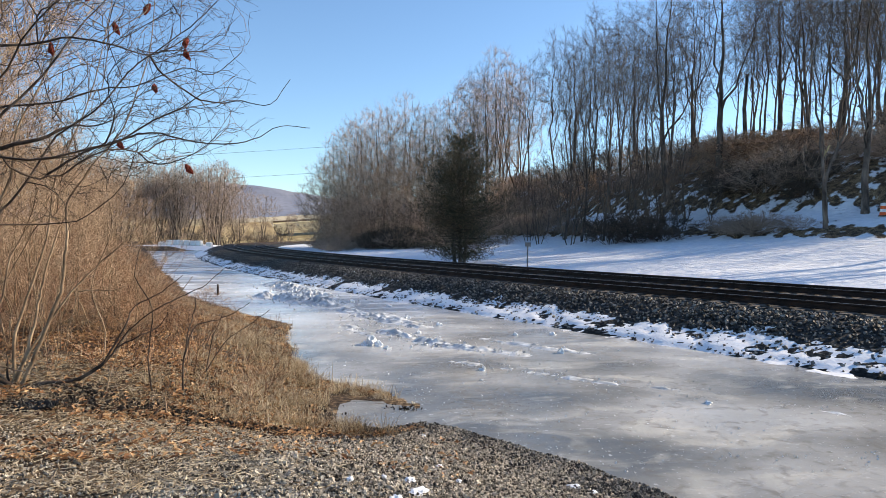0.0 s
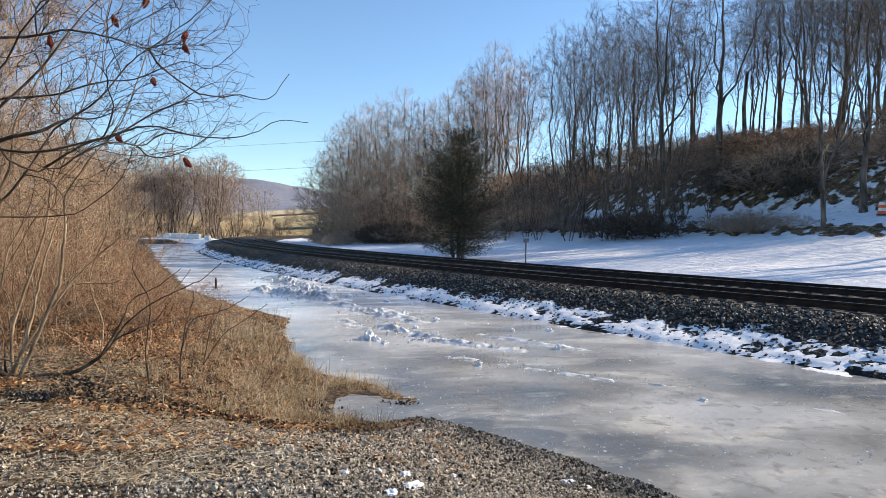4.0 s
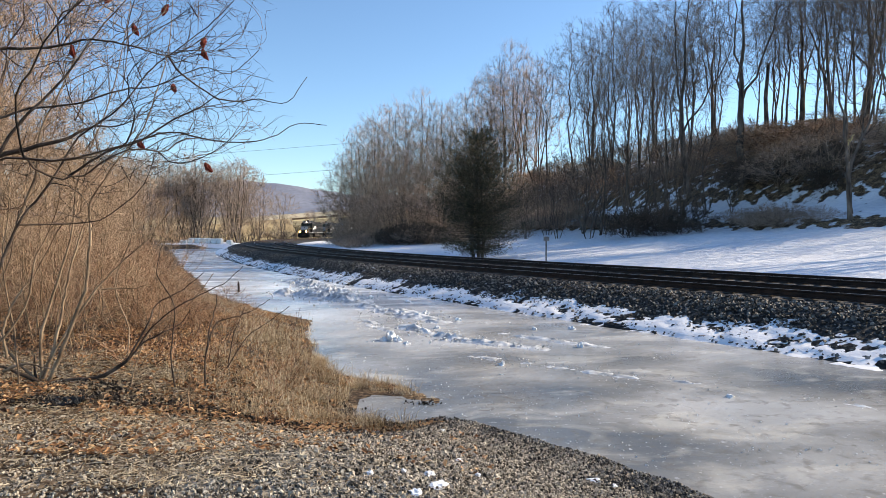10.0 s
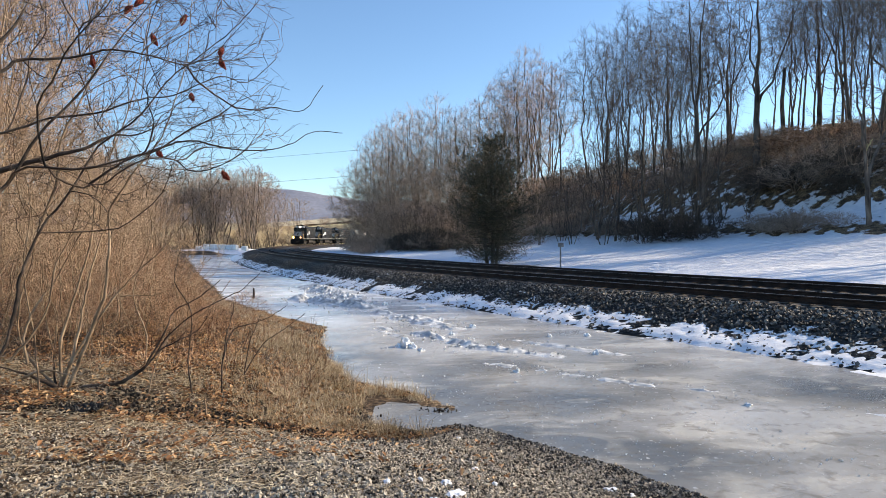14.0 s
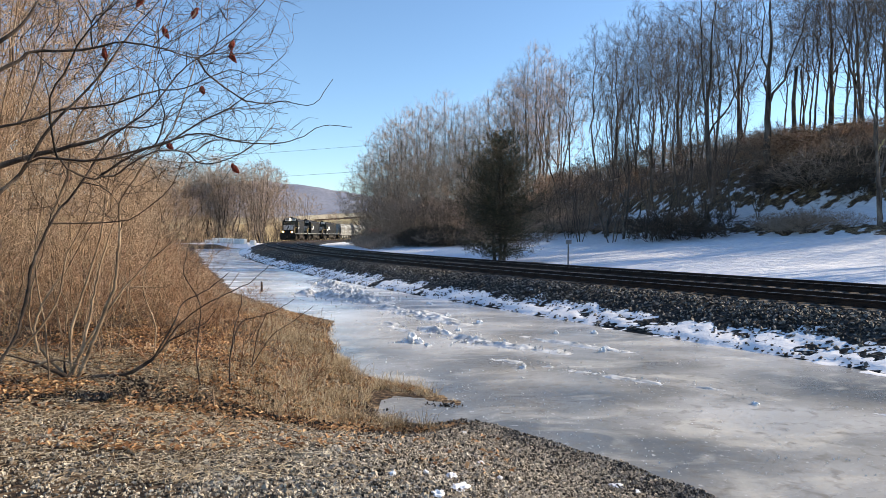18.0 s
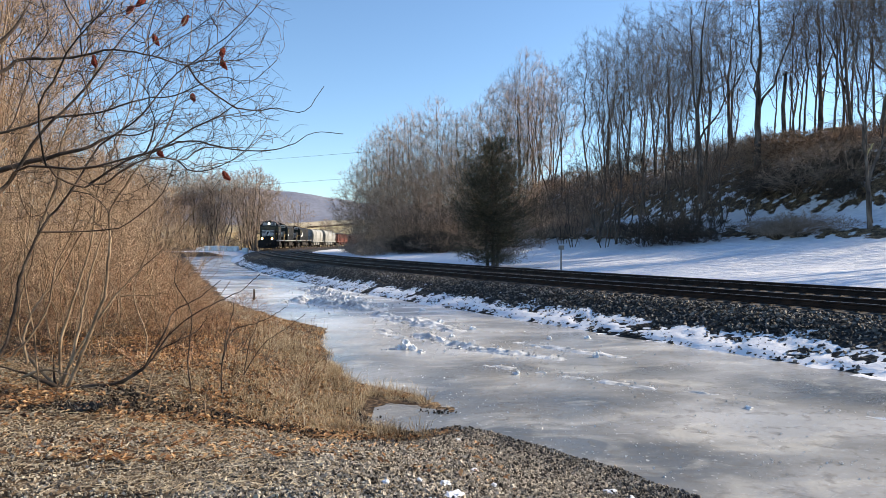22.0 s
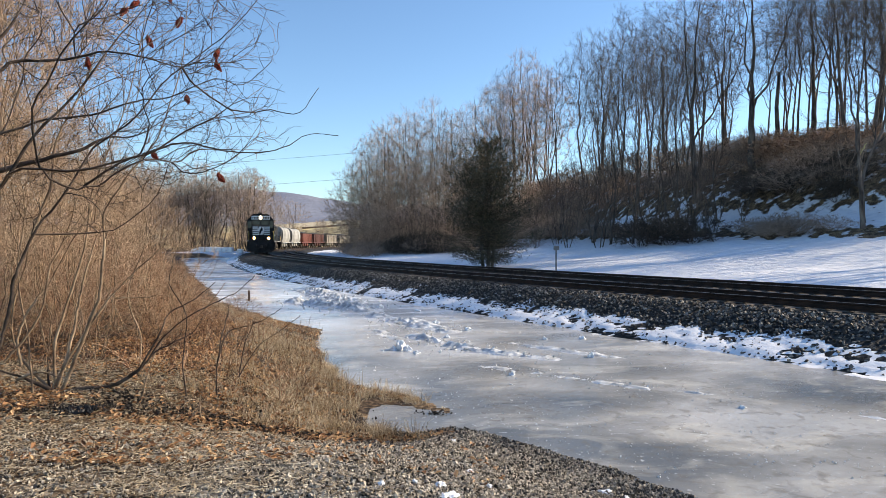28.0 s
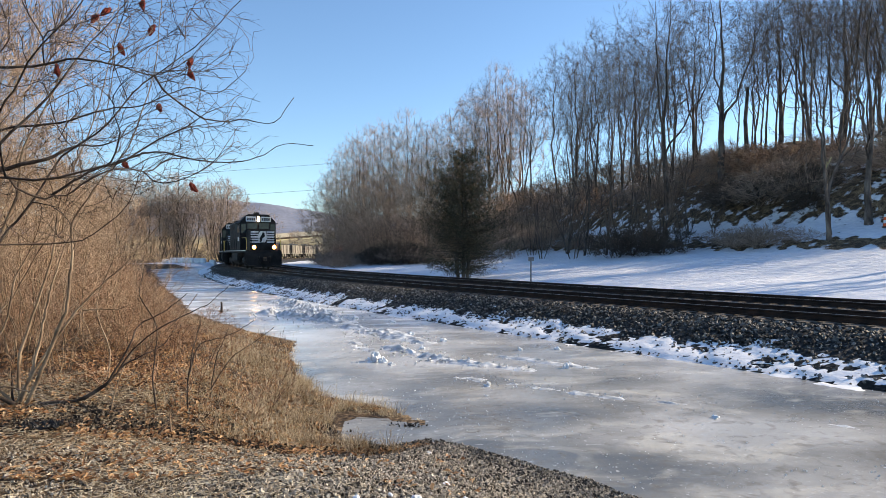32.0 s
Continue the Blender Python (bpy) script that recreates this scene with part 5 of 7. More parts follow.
    for x, y, sc in [(14.2, 114, 1.2), (15.6, 115, 1.3), (17, 114.5, 1.2), (16.2, 112, 1.0), (18.6, 113, 1.1), (-13.4, 97, 0.7)]:
        place(rust, used, x, y, sc, float(rng.uniform(0, 360)))
    for x, y, sc in [(-9.6, 80, 0.6), (-10.2, 83, 0.7), (-10.8, 86, 0.7), (-11.4, 89, 0.8), (-12.0, 92, 0.8), (-12.6, 95, 0.9), (-8.8, 83, 0.9), (-9.6, 88, 1.0)]:
        place(low[int(rng.integers(0, 3))], used, x, y, sc, float(rng.uniform(0, 360)))
    for i in range(32):                         # along the foot of the tall shrubs
        k = rng.random()
        k *= 0.68
        x, y = -12.5 + 28.5 * k + rng.normal(0, 1.0), 100 - 42 * k + rng.normal(0, 1.6)
        place(low[int(rng.integers(0, 3))], used, x, y, rng.uniform(0.6, 1.3), float(rng.uniform(0, 360)))


def build_cedar():
    rng = np.random.default_rng(3)
    tree = thing("cedar_tree", None, "dark green broad bushy red cedar on the snowy lawn", "tree", at=pose(3.1, 47.4, ground_at(3.1, 47.4)))
    stems = []
    for dx in (-0.25, 0.1, 0.35):
        stems.append(([(dx, 0, -0.2), (dx * 1.6, 0.1, 2.0), (dx * 0.8, 0, 5.0), (0, 0, 8.8)], [0.13, 0.11, 0.07, 0.02]))
    limbs, V, F, base = [], [], [], 0
    for i in range(980):
        u, a = rng.random(), rng.random() * 6.28
        z = 0.35 + 8.55 * u
        girth = np.interp(u, [0, 0.12, 0.3, 0.55, 0.75, 0.9, 1.0], [0.6, 0.95, 1.12, 0.98, 0.68, 0.36, 0.1])
        if rng.random() > girth:
            continue
        reach = 3.2 * girth * rng.uniform(0.35, 1.2) * (1 + 0.26 * math.sin(2 * a + 9 * u) + 0.14 * math.sin(3 * a - 14 * u)) + 0.15
        d = np.array([math.cos(a), math.sin(a), 0.02 + 1.4 * u if u < 0.2 else 0.2 + 0.5 * u])
        p = np.array([0, 0, z])
        q = p + d * reach
        mid = (p + q) / 2 + np.array([0, 0, -0.12 * reach])
        limbs.append(([p, mid, q], [0.016, 0.008, 0.003]))
        for j in range(100):
            w = rng.uniform(0.1, 1.0) ** 0.7
            c = p * (1 - w) ** 2 + 2 * mid * w * (1 - w) + q * w * w + rng.normal(0, 0.17, 3)
            t = d + rng.normal(0, 0.6, 3)
            t /= np.linalg.norm(t)
            n = np.cross(t, rng.normal(0, 1, 3))
            n /= np.linalg.norm(n) + 1e-9
            L, Wd = rng.uniform(0.08, 0.18), rng.uniform(0.010, 0.022)
            V += [c, c + t * L * 0.5 + n * Wd, c + t * L, c + t * L * 0.5 - n * Wd]
            F.append((base, base + 1, base + 2, base + 3))
            base += 4
    part("trunk", tubes("trunk", stems, M_BARK, 7), M_BARK, tree)
    part("branchwork", tubes("branchwork", limbs, M_DARK_BRANCH, 4, 3), M_DARK_BRANCH, tree)
    part("foliage", fast_mesh("foliage", np.array(V), np.array(F), M_NEEDLE), M_NEEDLE, tree, "dense dark scale foliage")


def build_far_trees():
    MIN_R[0] = 0.014
    rng = np.random.default_rng(31)
    used = set()
    kinds = [bare_tree(rng, 12, 0.11, 0.25, 3.9, "fan", 420, 2600, 0.7, 0.014, stems=3, lean=0.25, twig=M_FAR_TWIG, label="bare brown tree behind the frozen water") for _ in range(3)]
    for i in range(26):
        k = (i + rng.random()) / 26
        x, y = -70 + 34 * k + rng.normal(0, 0.8), 121 + 14 * rng.random() + 6 * k
        place(kinds[i % 3], used, x, y, rng.uniform(1.0, 1.5), float(rng.uniform(0, 360)))
    for x, y, sc in [(-51, 225, 1.35), (-60, 230, 1.1), (-66, 226, 1.2), (-72, 235, 1.3), (-46, 250, 0.8), (-82, 240, 1.2)]:
        place(kinds[int(rng.integers(0, 3))], used, x, y, sc, float(rng.uniform(0, 360)))
    far = bush(rng, 3.2, 16, 3.0, (5, 2), "shrub", "bare reddish brush beside the far track", "shrub", "far brush", M_TWIG, M_TWIG, 0.05)
    for i in range(32):
        k = rng.random()
        if i < 8:
            x, y = -70 + 32 * k, 128 + 14 * rng.random()
        elif i < 24:
            x, y = -66 + 34 * k + rng.normal(0, 1.0), 180 + 45 * rng.random()
        else:
            x, y = -80 + 56 * k, 258 + 10 * rng.random()
        if np.hypot(x - CX, y - CY) - R < 5:
            continue
        place(far, used, x, y, rng.uniform(0.9, 1.7), float(rng.uniform(0, 360)))


build_hill_trees()
build_bushes()
build_cedar()
build_far_trees()


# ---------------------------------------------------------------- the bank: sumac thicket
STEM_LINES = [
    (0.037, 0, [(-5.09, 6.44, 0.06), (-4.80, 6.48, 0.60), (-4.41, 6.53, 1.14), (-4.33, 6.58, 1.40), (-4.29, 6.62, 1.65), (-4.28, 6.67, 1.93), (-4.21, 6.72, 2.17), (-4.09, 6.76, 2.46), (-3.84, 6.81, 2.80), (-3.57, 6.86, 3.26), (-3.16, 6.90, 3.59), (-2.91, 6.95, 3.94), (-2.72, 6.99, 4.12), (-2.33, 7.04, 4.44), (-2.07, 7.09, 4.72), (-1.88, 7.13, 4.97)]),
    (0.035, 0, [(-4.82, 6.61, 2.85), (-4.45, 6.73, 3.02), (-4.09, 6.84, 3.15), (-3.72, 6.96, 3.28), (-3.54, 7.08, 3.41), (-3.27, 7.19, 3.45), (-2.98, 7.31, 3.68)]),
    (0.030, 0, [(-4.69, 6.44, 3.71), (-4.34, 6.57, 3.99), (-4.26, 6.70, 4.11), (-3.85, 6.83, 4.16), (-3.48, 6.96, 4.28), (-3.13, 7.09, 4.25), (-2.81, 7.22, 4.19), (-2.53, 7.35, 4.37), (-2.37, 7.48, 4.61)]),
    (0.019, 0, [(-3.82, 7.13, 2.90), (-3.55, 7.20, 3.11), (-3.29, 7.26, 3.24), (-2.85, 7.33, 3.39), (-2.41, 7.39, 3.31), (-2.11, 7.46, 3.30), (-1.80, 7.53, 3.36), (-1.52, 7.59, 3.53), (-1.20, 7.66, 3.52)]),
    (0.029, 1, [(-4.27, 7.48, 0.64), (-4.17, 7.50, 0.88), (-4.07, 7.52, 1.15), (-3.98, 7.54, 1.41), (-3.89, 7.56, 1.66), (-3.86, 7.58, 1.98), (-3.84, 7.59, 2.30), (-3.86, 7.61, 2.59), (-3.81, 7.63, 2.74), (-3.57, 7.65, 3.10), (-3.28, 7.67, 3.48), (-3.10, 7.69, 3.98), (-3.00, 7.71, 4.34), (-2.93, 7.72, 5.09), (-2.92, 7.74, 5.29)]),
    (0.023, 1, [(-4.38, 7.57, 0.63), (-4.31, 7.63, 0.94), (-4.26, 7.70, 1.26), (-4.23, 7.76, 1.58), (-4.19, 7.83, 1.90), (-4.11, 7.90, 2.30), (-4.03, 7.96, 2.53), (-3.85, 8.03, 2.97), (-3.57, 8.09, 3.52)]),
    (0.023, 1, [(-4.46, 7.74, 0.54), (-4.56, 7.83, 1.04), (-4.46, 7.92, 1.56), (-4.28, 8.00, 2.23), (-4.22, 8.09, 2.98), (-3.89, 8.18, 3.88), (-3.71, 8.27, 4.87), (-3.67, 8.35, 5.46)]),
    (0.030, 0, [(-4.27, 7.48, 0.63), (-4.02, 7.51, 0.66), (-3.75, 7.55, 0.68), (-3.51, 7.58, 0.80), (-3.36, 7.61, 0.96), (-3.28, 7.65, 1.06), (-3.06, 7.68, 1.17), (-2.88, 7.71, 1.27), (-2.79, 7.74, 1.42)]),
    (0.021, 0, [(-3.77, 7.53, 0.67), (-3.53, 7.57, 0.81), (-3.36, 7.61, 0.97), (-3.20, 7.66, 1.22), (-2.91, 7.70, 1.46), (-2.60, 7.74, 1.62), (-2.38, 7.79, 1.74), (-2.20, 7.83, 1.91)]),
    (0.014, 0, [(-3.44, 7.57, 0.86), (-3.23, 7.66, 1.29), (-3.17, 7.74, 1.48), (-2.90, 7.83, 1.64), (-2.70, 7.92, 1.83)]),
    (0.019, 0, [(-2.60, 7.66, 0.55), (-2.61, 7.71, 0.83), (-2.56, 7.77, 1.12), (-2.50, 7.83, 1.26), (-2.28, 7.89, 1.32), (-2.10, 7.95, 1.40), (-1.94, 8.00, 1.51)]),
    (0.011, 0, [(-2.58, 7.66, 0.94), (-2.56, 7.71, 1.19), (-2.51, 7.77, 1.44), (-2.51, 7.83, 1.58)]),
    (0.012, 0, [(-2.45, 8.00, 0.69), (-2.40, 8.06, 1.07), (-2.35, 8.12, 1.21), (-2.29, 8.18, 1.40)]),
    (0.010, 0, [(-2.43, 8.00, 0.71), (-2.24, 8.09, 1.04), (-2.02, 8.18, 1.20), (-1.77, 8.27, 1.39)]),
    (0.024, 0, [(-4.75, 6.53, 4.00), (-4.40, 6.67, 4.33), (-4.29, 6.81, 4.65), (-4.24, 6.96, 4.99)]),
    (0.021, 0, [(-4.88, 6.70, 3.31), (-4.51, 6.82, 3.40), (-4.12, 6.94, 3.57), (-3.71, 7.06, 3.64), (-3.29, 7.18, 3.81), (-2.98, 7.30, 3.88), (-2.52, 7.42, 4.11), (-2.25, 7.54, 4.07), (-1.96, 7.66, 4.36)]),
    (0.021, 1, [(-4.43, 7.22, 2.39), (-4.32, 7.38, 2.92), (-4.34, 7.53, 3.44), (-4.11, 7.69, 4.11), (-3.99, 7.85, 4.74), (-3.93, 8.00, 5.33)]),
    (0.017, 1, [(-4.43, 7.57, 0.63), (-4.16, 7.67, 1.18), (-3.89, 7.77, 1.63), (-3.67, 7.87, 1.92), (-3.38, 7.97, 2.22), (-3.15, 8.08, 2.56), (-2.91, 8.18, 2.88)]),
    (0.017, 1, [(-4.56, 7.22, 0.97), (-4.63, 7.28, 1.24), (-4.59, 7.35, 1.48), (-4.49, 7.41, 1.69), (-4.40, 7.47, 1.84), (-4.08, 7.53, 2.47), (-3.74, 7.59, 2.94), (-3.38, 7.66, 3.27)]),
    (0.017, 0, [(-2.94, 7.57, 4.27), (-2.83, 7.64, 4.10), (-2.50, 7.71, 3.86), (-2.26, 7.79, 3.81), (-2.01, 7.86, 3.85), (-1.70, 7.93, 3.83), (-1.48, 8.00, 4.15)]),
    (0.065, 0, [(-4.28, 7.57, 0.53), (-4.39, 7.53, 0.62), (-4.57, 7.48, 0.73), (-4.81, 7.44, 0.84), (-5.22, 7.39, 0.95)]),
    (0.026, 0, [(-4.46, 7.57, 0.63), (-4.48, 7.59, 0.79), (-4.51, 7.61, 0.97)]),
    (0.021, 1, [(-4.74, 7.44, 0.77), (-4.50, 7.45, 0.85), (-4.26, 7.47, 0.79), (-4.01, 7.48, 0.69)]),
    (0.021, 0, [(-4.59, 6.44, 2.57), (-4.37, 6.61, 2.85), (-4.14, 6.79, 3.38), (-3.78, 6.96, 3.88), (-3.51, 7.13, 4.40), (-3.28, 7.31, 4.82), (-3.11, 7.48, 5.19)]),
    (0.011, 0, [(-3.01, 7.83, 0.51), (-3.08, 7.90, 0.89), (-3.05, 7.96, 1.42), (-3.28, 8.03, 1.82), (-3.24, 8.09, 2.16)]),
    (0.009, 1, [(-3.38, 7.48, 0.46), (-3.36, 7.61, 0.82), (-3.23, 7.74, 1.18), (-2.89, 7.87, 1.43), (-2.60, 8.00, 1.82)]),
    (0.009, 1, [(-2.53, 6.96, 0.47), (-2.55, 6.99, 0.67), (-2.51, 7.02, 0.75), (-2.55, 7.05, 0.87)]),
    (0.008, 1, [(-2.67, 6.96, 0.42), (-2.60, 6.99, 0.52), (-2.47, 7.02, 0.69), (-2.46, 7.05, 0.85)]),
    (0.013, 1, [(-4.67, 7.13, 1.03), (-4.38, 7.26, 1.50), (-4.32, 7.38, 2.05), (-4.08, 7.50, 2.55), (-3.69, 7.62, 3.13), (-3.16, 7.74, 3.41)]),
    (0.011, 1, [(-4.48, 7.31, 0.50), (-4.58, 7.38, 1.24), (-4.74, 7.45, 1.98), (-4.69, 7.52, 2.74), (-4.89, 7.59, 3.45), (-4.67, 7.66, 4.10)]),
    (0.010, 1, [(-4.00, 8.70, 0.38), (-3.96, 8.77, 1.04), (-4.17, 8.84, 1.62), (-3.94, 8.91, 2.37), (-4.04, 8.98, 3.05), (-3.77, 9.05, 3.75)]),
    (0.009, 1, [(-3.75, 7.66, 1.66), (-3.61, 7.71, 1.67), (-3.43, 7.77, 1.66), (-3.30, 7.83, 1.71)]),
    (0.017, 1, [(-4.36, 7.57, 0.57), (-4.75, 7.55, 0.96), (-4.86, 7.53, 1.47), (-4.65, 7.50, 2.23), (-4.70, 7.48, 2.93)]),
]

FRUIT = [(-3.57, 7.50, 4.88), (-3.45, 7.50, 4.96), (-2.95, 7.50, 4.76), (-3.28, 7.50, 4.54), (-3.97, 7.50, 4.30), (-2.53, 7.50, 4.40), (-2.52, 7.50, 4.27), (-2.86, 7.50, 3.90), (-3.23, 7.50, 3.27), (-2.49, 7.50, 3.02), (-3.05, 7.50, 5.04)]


def build_thicket_limbs():
    """The near sumac stems that arch over the bank, each with its side twigs."""
    MIN_R[0] = 0.0028
    rng = np.random.default_rng(77)
    groups = {0: [], 1: []}
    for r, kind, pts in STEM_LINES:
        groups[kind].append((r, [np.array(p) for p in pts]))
    seeds, heading_of, sort_of, thick_of, clumps = [], [], [], [], {}
    for kind, limbs in groups.items():
        mat = M_TAN_STEM if kind else M_DARK_BRANCH
        clump = thing("sumac_clump", None, "tan-barked arching sumac stems on the bank" if kind else "dark leafless arching branches over the bank", "shrub", "near shrubs", at=pose(0, 0, 0))
        clumps[kind] = clump
        for r, pts in limbs:
            # smooth the limb
            P = []
            for i in range(len(pts) - 1):
                a, b, c, d = pts[max(0, i - 1)], pts[i], pts[i + 1], pts[min(len(pts) - 1, i + 2)]
                for k in range(4):
                    t = k / 4
                    P.append(0.5 * (2 * b + (c - a) * t + (2 * a - 5 * b + 4 * c - d) * t * t + (3 * b - a - 3 * c + d) * t ** 3))
            P.append(pts[-1])
            n = len(P)
            P = [p + rng.normal(0, 0.004, 3) for p in P]
            slight = 0.72 if kind else 0.55 if pts[-1][0] > -0.32 * pts[-1][1] else 0.9
            rad = [max(0.004, slight * (0.68 if not kind and P[i][2] < 1.5 else 1.0) * r * (1 - i / (n - 1)) ** 1.25 + 0.0035) for i in range(n)]
            part("branch", tubes("branch", [(P, rad)], mat, 7, 5, 0.01), mat, clump)
            for i in range(2, n):
                if P[i][2] > 1.25 and P[i][0] > -5.3:
                    d = P[i] - P[i - 1]
                    seeds.append(P[i]), heading_of.append(d / (np.linalg.norm(d) + 1e-9)), sort_of.append(kind), thick_of.append(rad[i])
    # the crown over the bank: sideways reach at each height, thinning outwards
    aims = []
    while len(aims) < 2500:
        y, z = rng.uniform(6.4, 9.0), rng.uniform(2.4, 5.3)
        edge = np.interp((z - 2.3) / y, [-0.05, 0.05, 0.09, 0.12, 0.15, 0.2, 0.27, 0.36, 0.45], [-0.50, -0.44, -0.36, -0.27, -0.225, -0.215, -0.235, -0.24, -0.245])
        x = y * rng.uniform(-0.66, edge)
        if rng.random() < np.interp(x / y - edge, [-0.25, -0.1, -0.03, 0.0], [1.0, 0.75, 0.25, 0.05]) and rng.random() < np.interp(z, [1.7, 2.6, 3.2], [0.25, 0.6, 1.0]):
            aims.append(np.array([x, y, z]))
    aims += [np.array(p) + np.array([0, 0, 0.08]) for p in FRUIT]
    aims.sort(key=lambda p: math.hypot(p[0] + 5.0, p[2] - 1.5) + rng.normal(0, 0.25))
    Q, up, D = boughs(np.array(seeds), np.array(heading_of), np.array(aims), rng, turn=1.0, wiggle=0.07, ease=1, reach=0.95)
    rad, heavy = pipe_radii(Q, up, 0.0027, 1.9)
    n0 = len(seeds)
    root = np.concatenate([np.array(sort_of), np.zeros(len(Q) - n0, int)])
    cap = np.concatenate([np.array(thick_of), np.zeros(len(Q) - n0)])
    for i in range(n0, len(Q)):
        root[i], cap[i] = root[up[i]], cap[up[i]] * 0.97
    root = np.where(Q[:, 0] < -4.0, root, 0)
    rad = np.minimum(rad, np.maximum(0.0028, 0.75 * cap))
    heavy = np.where(np.arange(len(Q)) < n0, -1, heavy)
    for kind, clump in clumps.items():
        mine = np.where((root == kind) & (np.arange(len(Q)) >= n0))[0]
        keep = set(mine.tolist())
        strands = [(p, r) for p, r, i in named_strands(Q, up, rad, heavy) if i in keep]
        at = mine[rng.integers(0, len(mine), int(1.1 * len(mine) / 2))]
        V1, F1 = twig_arrays(rng, Q[at], D[at] + np.array([0.25, 0, 0]), 0.2, 0.0021, sag=0.1, wild=0.4, lift=0.1)
        mat = M_TAN_TWIG if kind else M_FINE_TWIG
        part("crown", with_twigs("crown", strands, (V1, F1), mat), mat, clump, "fine bare twigs")
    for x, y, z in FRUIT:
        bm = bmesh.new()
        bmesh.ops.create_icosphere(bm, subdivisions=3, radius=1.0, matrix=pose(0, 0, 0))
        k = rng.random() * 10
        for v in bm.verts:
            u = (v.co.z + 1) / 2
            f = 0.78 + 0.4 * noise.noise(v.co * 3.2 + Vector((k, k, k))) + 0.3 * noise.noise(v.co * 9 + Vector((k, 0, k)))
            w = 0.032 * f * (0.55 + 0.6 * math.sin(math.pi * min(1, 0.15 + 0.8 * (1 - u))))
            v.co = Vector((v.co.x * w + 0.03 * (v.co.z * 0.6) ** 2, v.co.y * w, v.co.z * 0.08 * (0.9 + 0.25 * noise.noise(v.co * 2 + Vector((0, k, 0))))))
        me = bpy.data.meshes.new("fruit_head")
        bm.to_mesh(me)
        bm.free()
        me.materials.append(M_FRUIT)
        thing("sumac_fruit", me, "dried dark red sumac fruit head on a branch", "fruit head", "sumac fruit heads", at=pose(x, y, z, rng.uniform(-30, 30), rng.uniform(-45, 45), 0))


def build_bank_brush():
    MIN_R[0] = 0.0028
    rng = np.random.default_rng(5)
    used = set()
    red = [bare_tree(rng, 2.4, 0.012, 0.2, 1.9, "dome", 420, 2600, 0.26, 0.0033, stems=16, lean=0.9, twig=M_RED_TWIG, bark=M_RED_TWIG, name="shrub", category="shrub", group="bank brush", label="tangled orange-brown leafless brush on the bank", cut=0.009) for _ in range(4)]
    pale = [bare_tree(rng, 4.2, 0.018, 0.2, 1.75, "fan", 420, 2400, 0.3, 0.0032, stems=8, lean=0.5, twig=M_BANK_TWIG, bark=M_TAN_STEM, name="shrub", category="shrub", group="bank brush", label="tall pale leafless shrub on the bank", cut=0.009) for _ in range(3)]
    weed = [bush(rng, 0.75, 7, 0.6, (4, 2), "weed", "thin reddish-brown dead weed stalks on the bank", "weed", "bank weeds", M_RED_TWIG, M_RED_TWIG, 0.0042, 0.12, 0.8) for _ in range(3)]
    for i in range(64):
        y = 8.4 + 9 * rng.random() ** 1.2
        x = -2.0 - rng.random() * (0.5 * y)
        if float(shore_distance(np.array(x), np.array(y))) > 0.35 and y > bank_edge(x, y) + 0.1:
            place(weed[i % 3], used, x, y, rng.uniform(0.4, 1.1), float(rng.uniform(0, 360)))
    n = 0
    for x, y, sc in [(-6.2, 11.6, 0.5), (-5.2, 12.4, 0.42), (-6.8, 12.6, 0.6), (-5.8, 13.4, 0.55), (-7.4, 13.8, 0.7), (-6.4, 14.8, 0.6), (-8.4, 15.2, 0.8), (-7.2, 16.4, 0.65), (-4.2, 13.6, 0.36), (-9.0, 17.5, 0.8), (-8.2, 11.4, 0.6)]:
        place(red[int(rng.integers(0, 4))], used, x, y, sc, float(rng.uniform(0, 360)))
    while n < 36:
        y = 11.6 + 70 * rng.random() ** 1.8
        x = -1.0 - rng.random() ** 0.8 * (0.62 * y + 3)
        d = float(shore_distance(np.array(x), np.array(y)))
        if d < 1.2 + 0.02 * y or x < -0.75 * y - 2 or (y < 16 and x > -3.0):
            continue
        sc = rng.uniform(0.3, 0.5) if y < 14 else rng.uniform(0.45, 0.8) * (0.6 if d < 3.5 else 1.0) * (1.25 if y > 22 else 1.0)
        if y > 16 and x + 1.5 * sc > -0.38 * y:
            continue
        place(red[int(rng.integers(0, 4))], used, x, y, sc, float(rng.uniform(0, 360)))
        n += 1
    for x, y, h in [(-8.8, 11.2, 7.6), (-9.8, 12.9, 8.2), (-10.9, 14.6, 8.8), (-9.2, 12.0, 7.0), (-10.4, 13.6, 7.8), (-9.2, 12.5, 5), (-8.6, 14.5, 5), (-10.5, 16, 5.5), (-10, 18.5, 4.4), (-11.8, 21, 5), (-12.4, 24, 4.6), (-14.5, 27, 5), (-15, 31, 5), (-18, 36, 6), (-21, 44, 6), (-23, 48, 6), (-26, 54, 6), (-29, 62, 6),
                    (-30, 60, 7), (-36, 74, 7), (-40, 84, 7), (-43, 92, 6), (-7.8, 11.0, 4.4), (-12, 14, 6), (-13.5, 18.5, 6), (-17, 24, 6), (-22, 34, 7), (-40, 100, 7), (-5.0, 9.6, 2.4), (-5.9, 10.2, 2.9), (-4.4, 10.8, 2.0), (-6.6, 9.6, 3.2), (-5.4, 11.6, 2.8), (-7.2, 12.6, 3.4)]:
        place(pale[int(rng.integers(0, 3))], used, x, y, h / 4.2, float(rng.uniform(0, 360)))


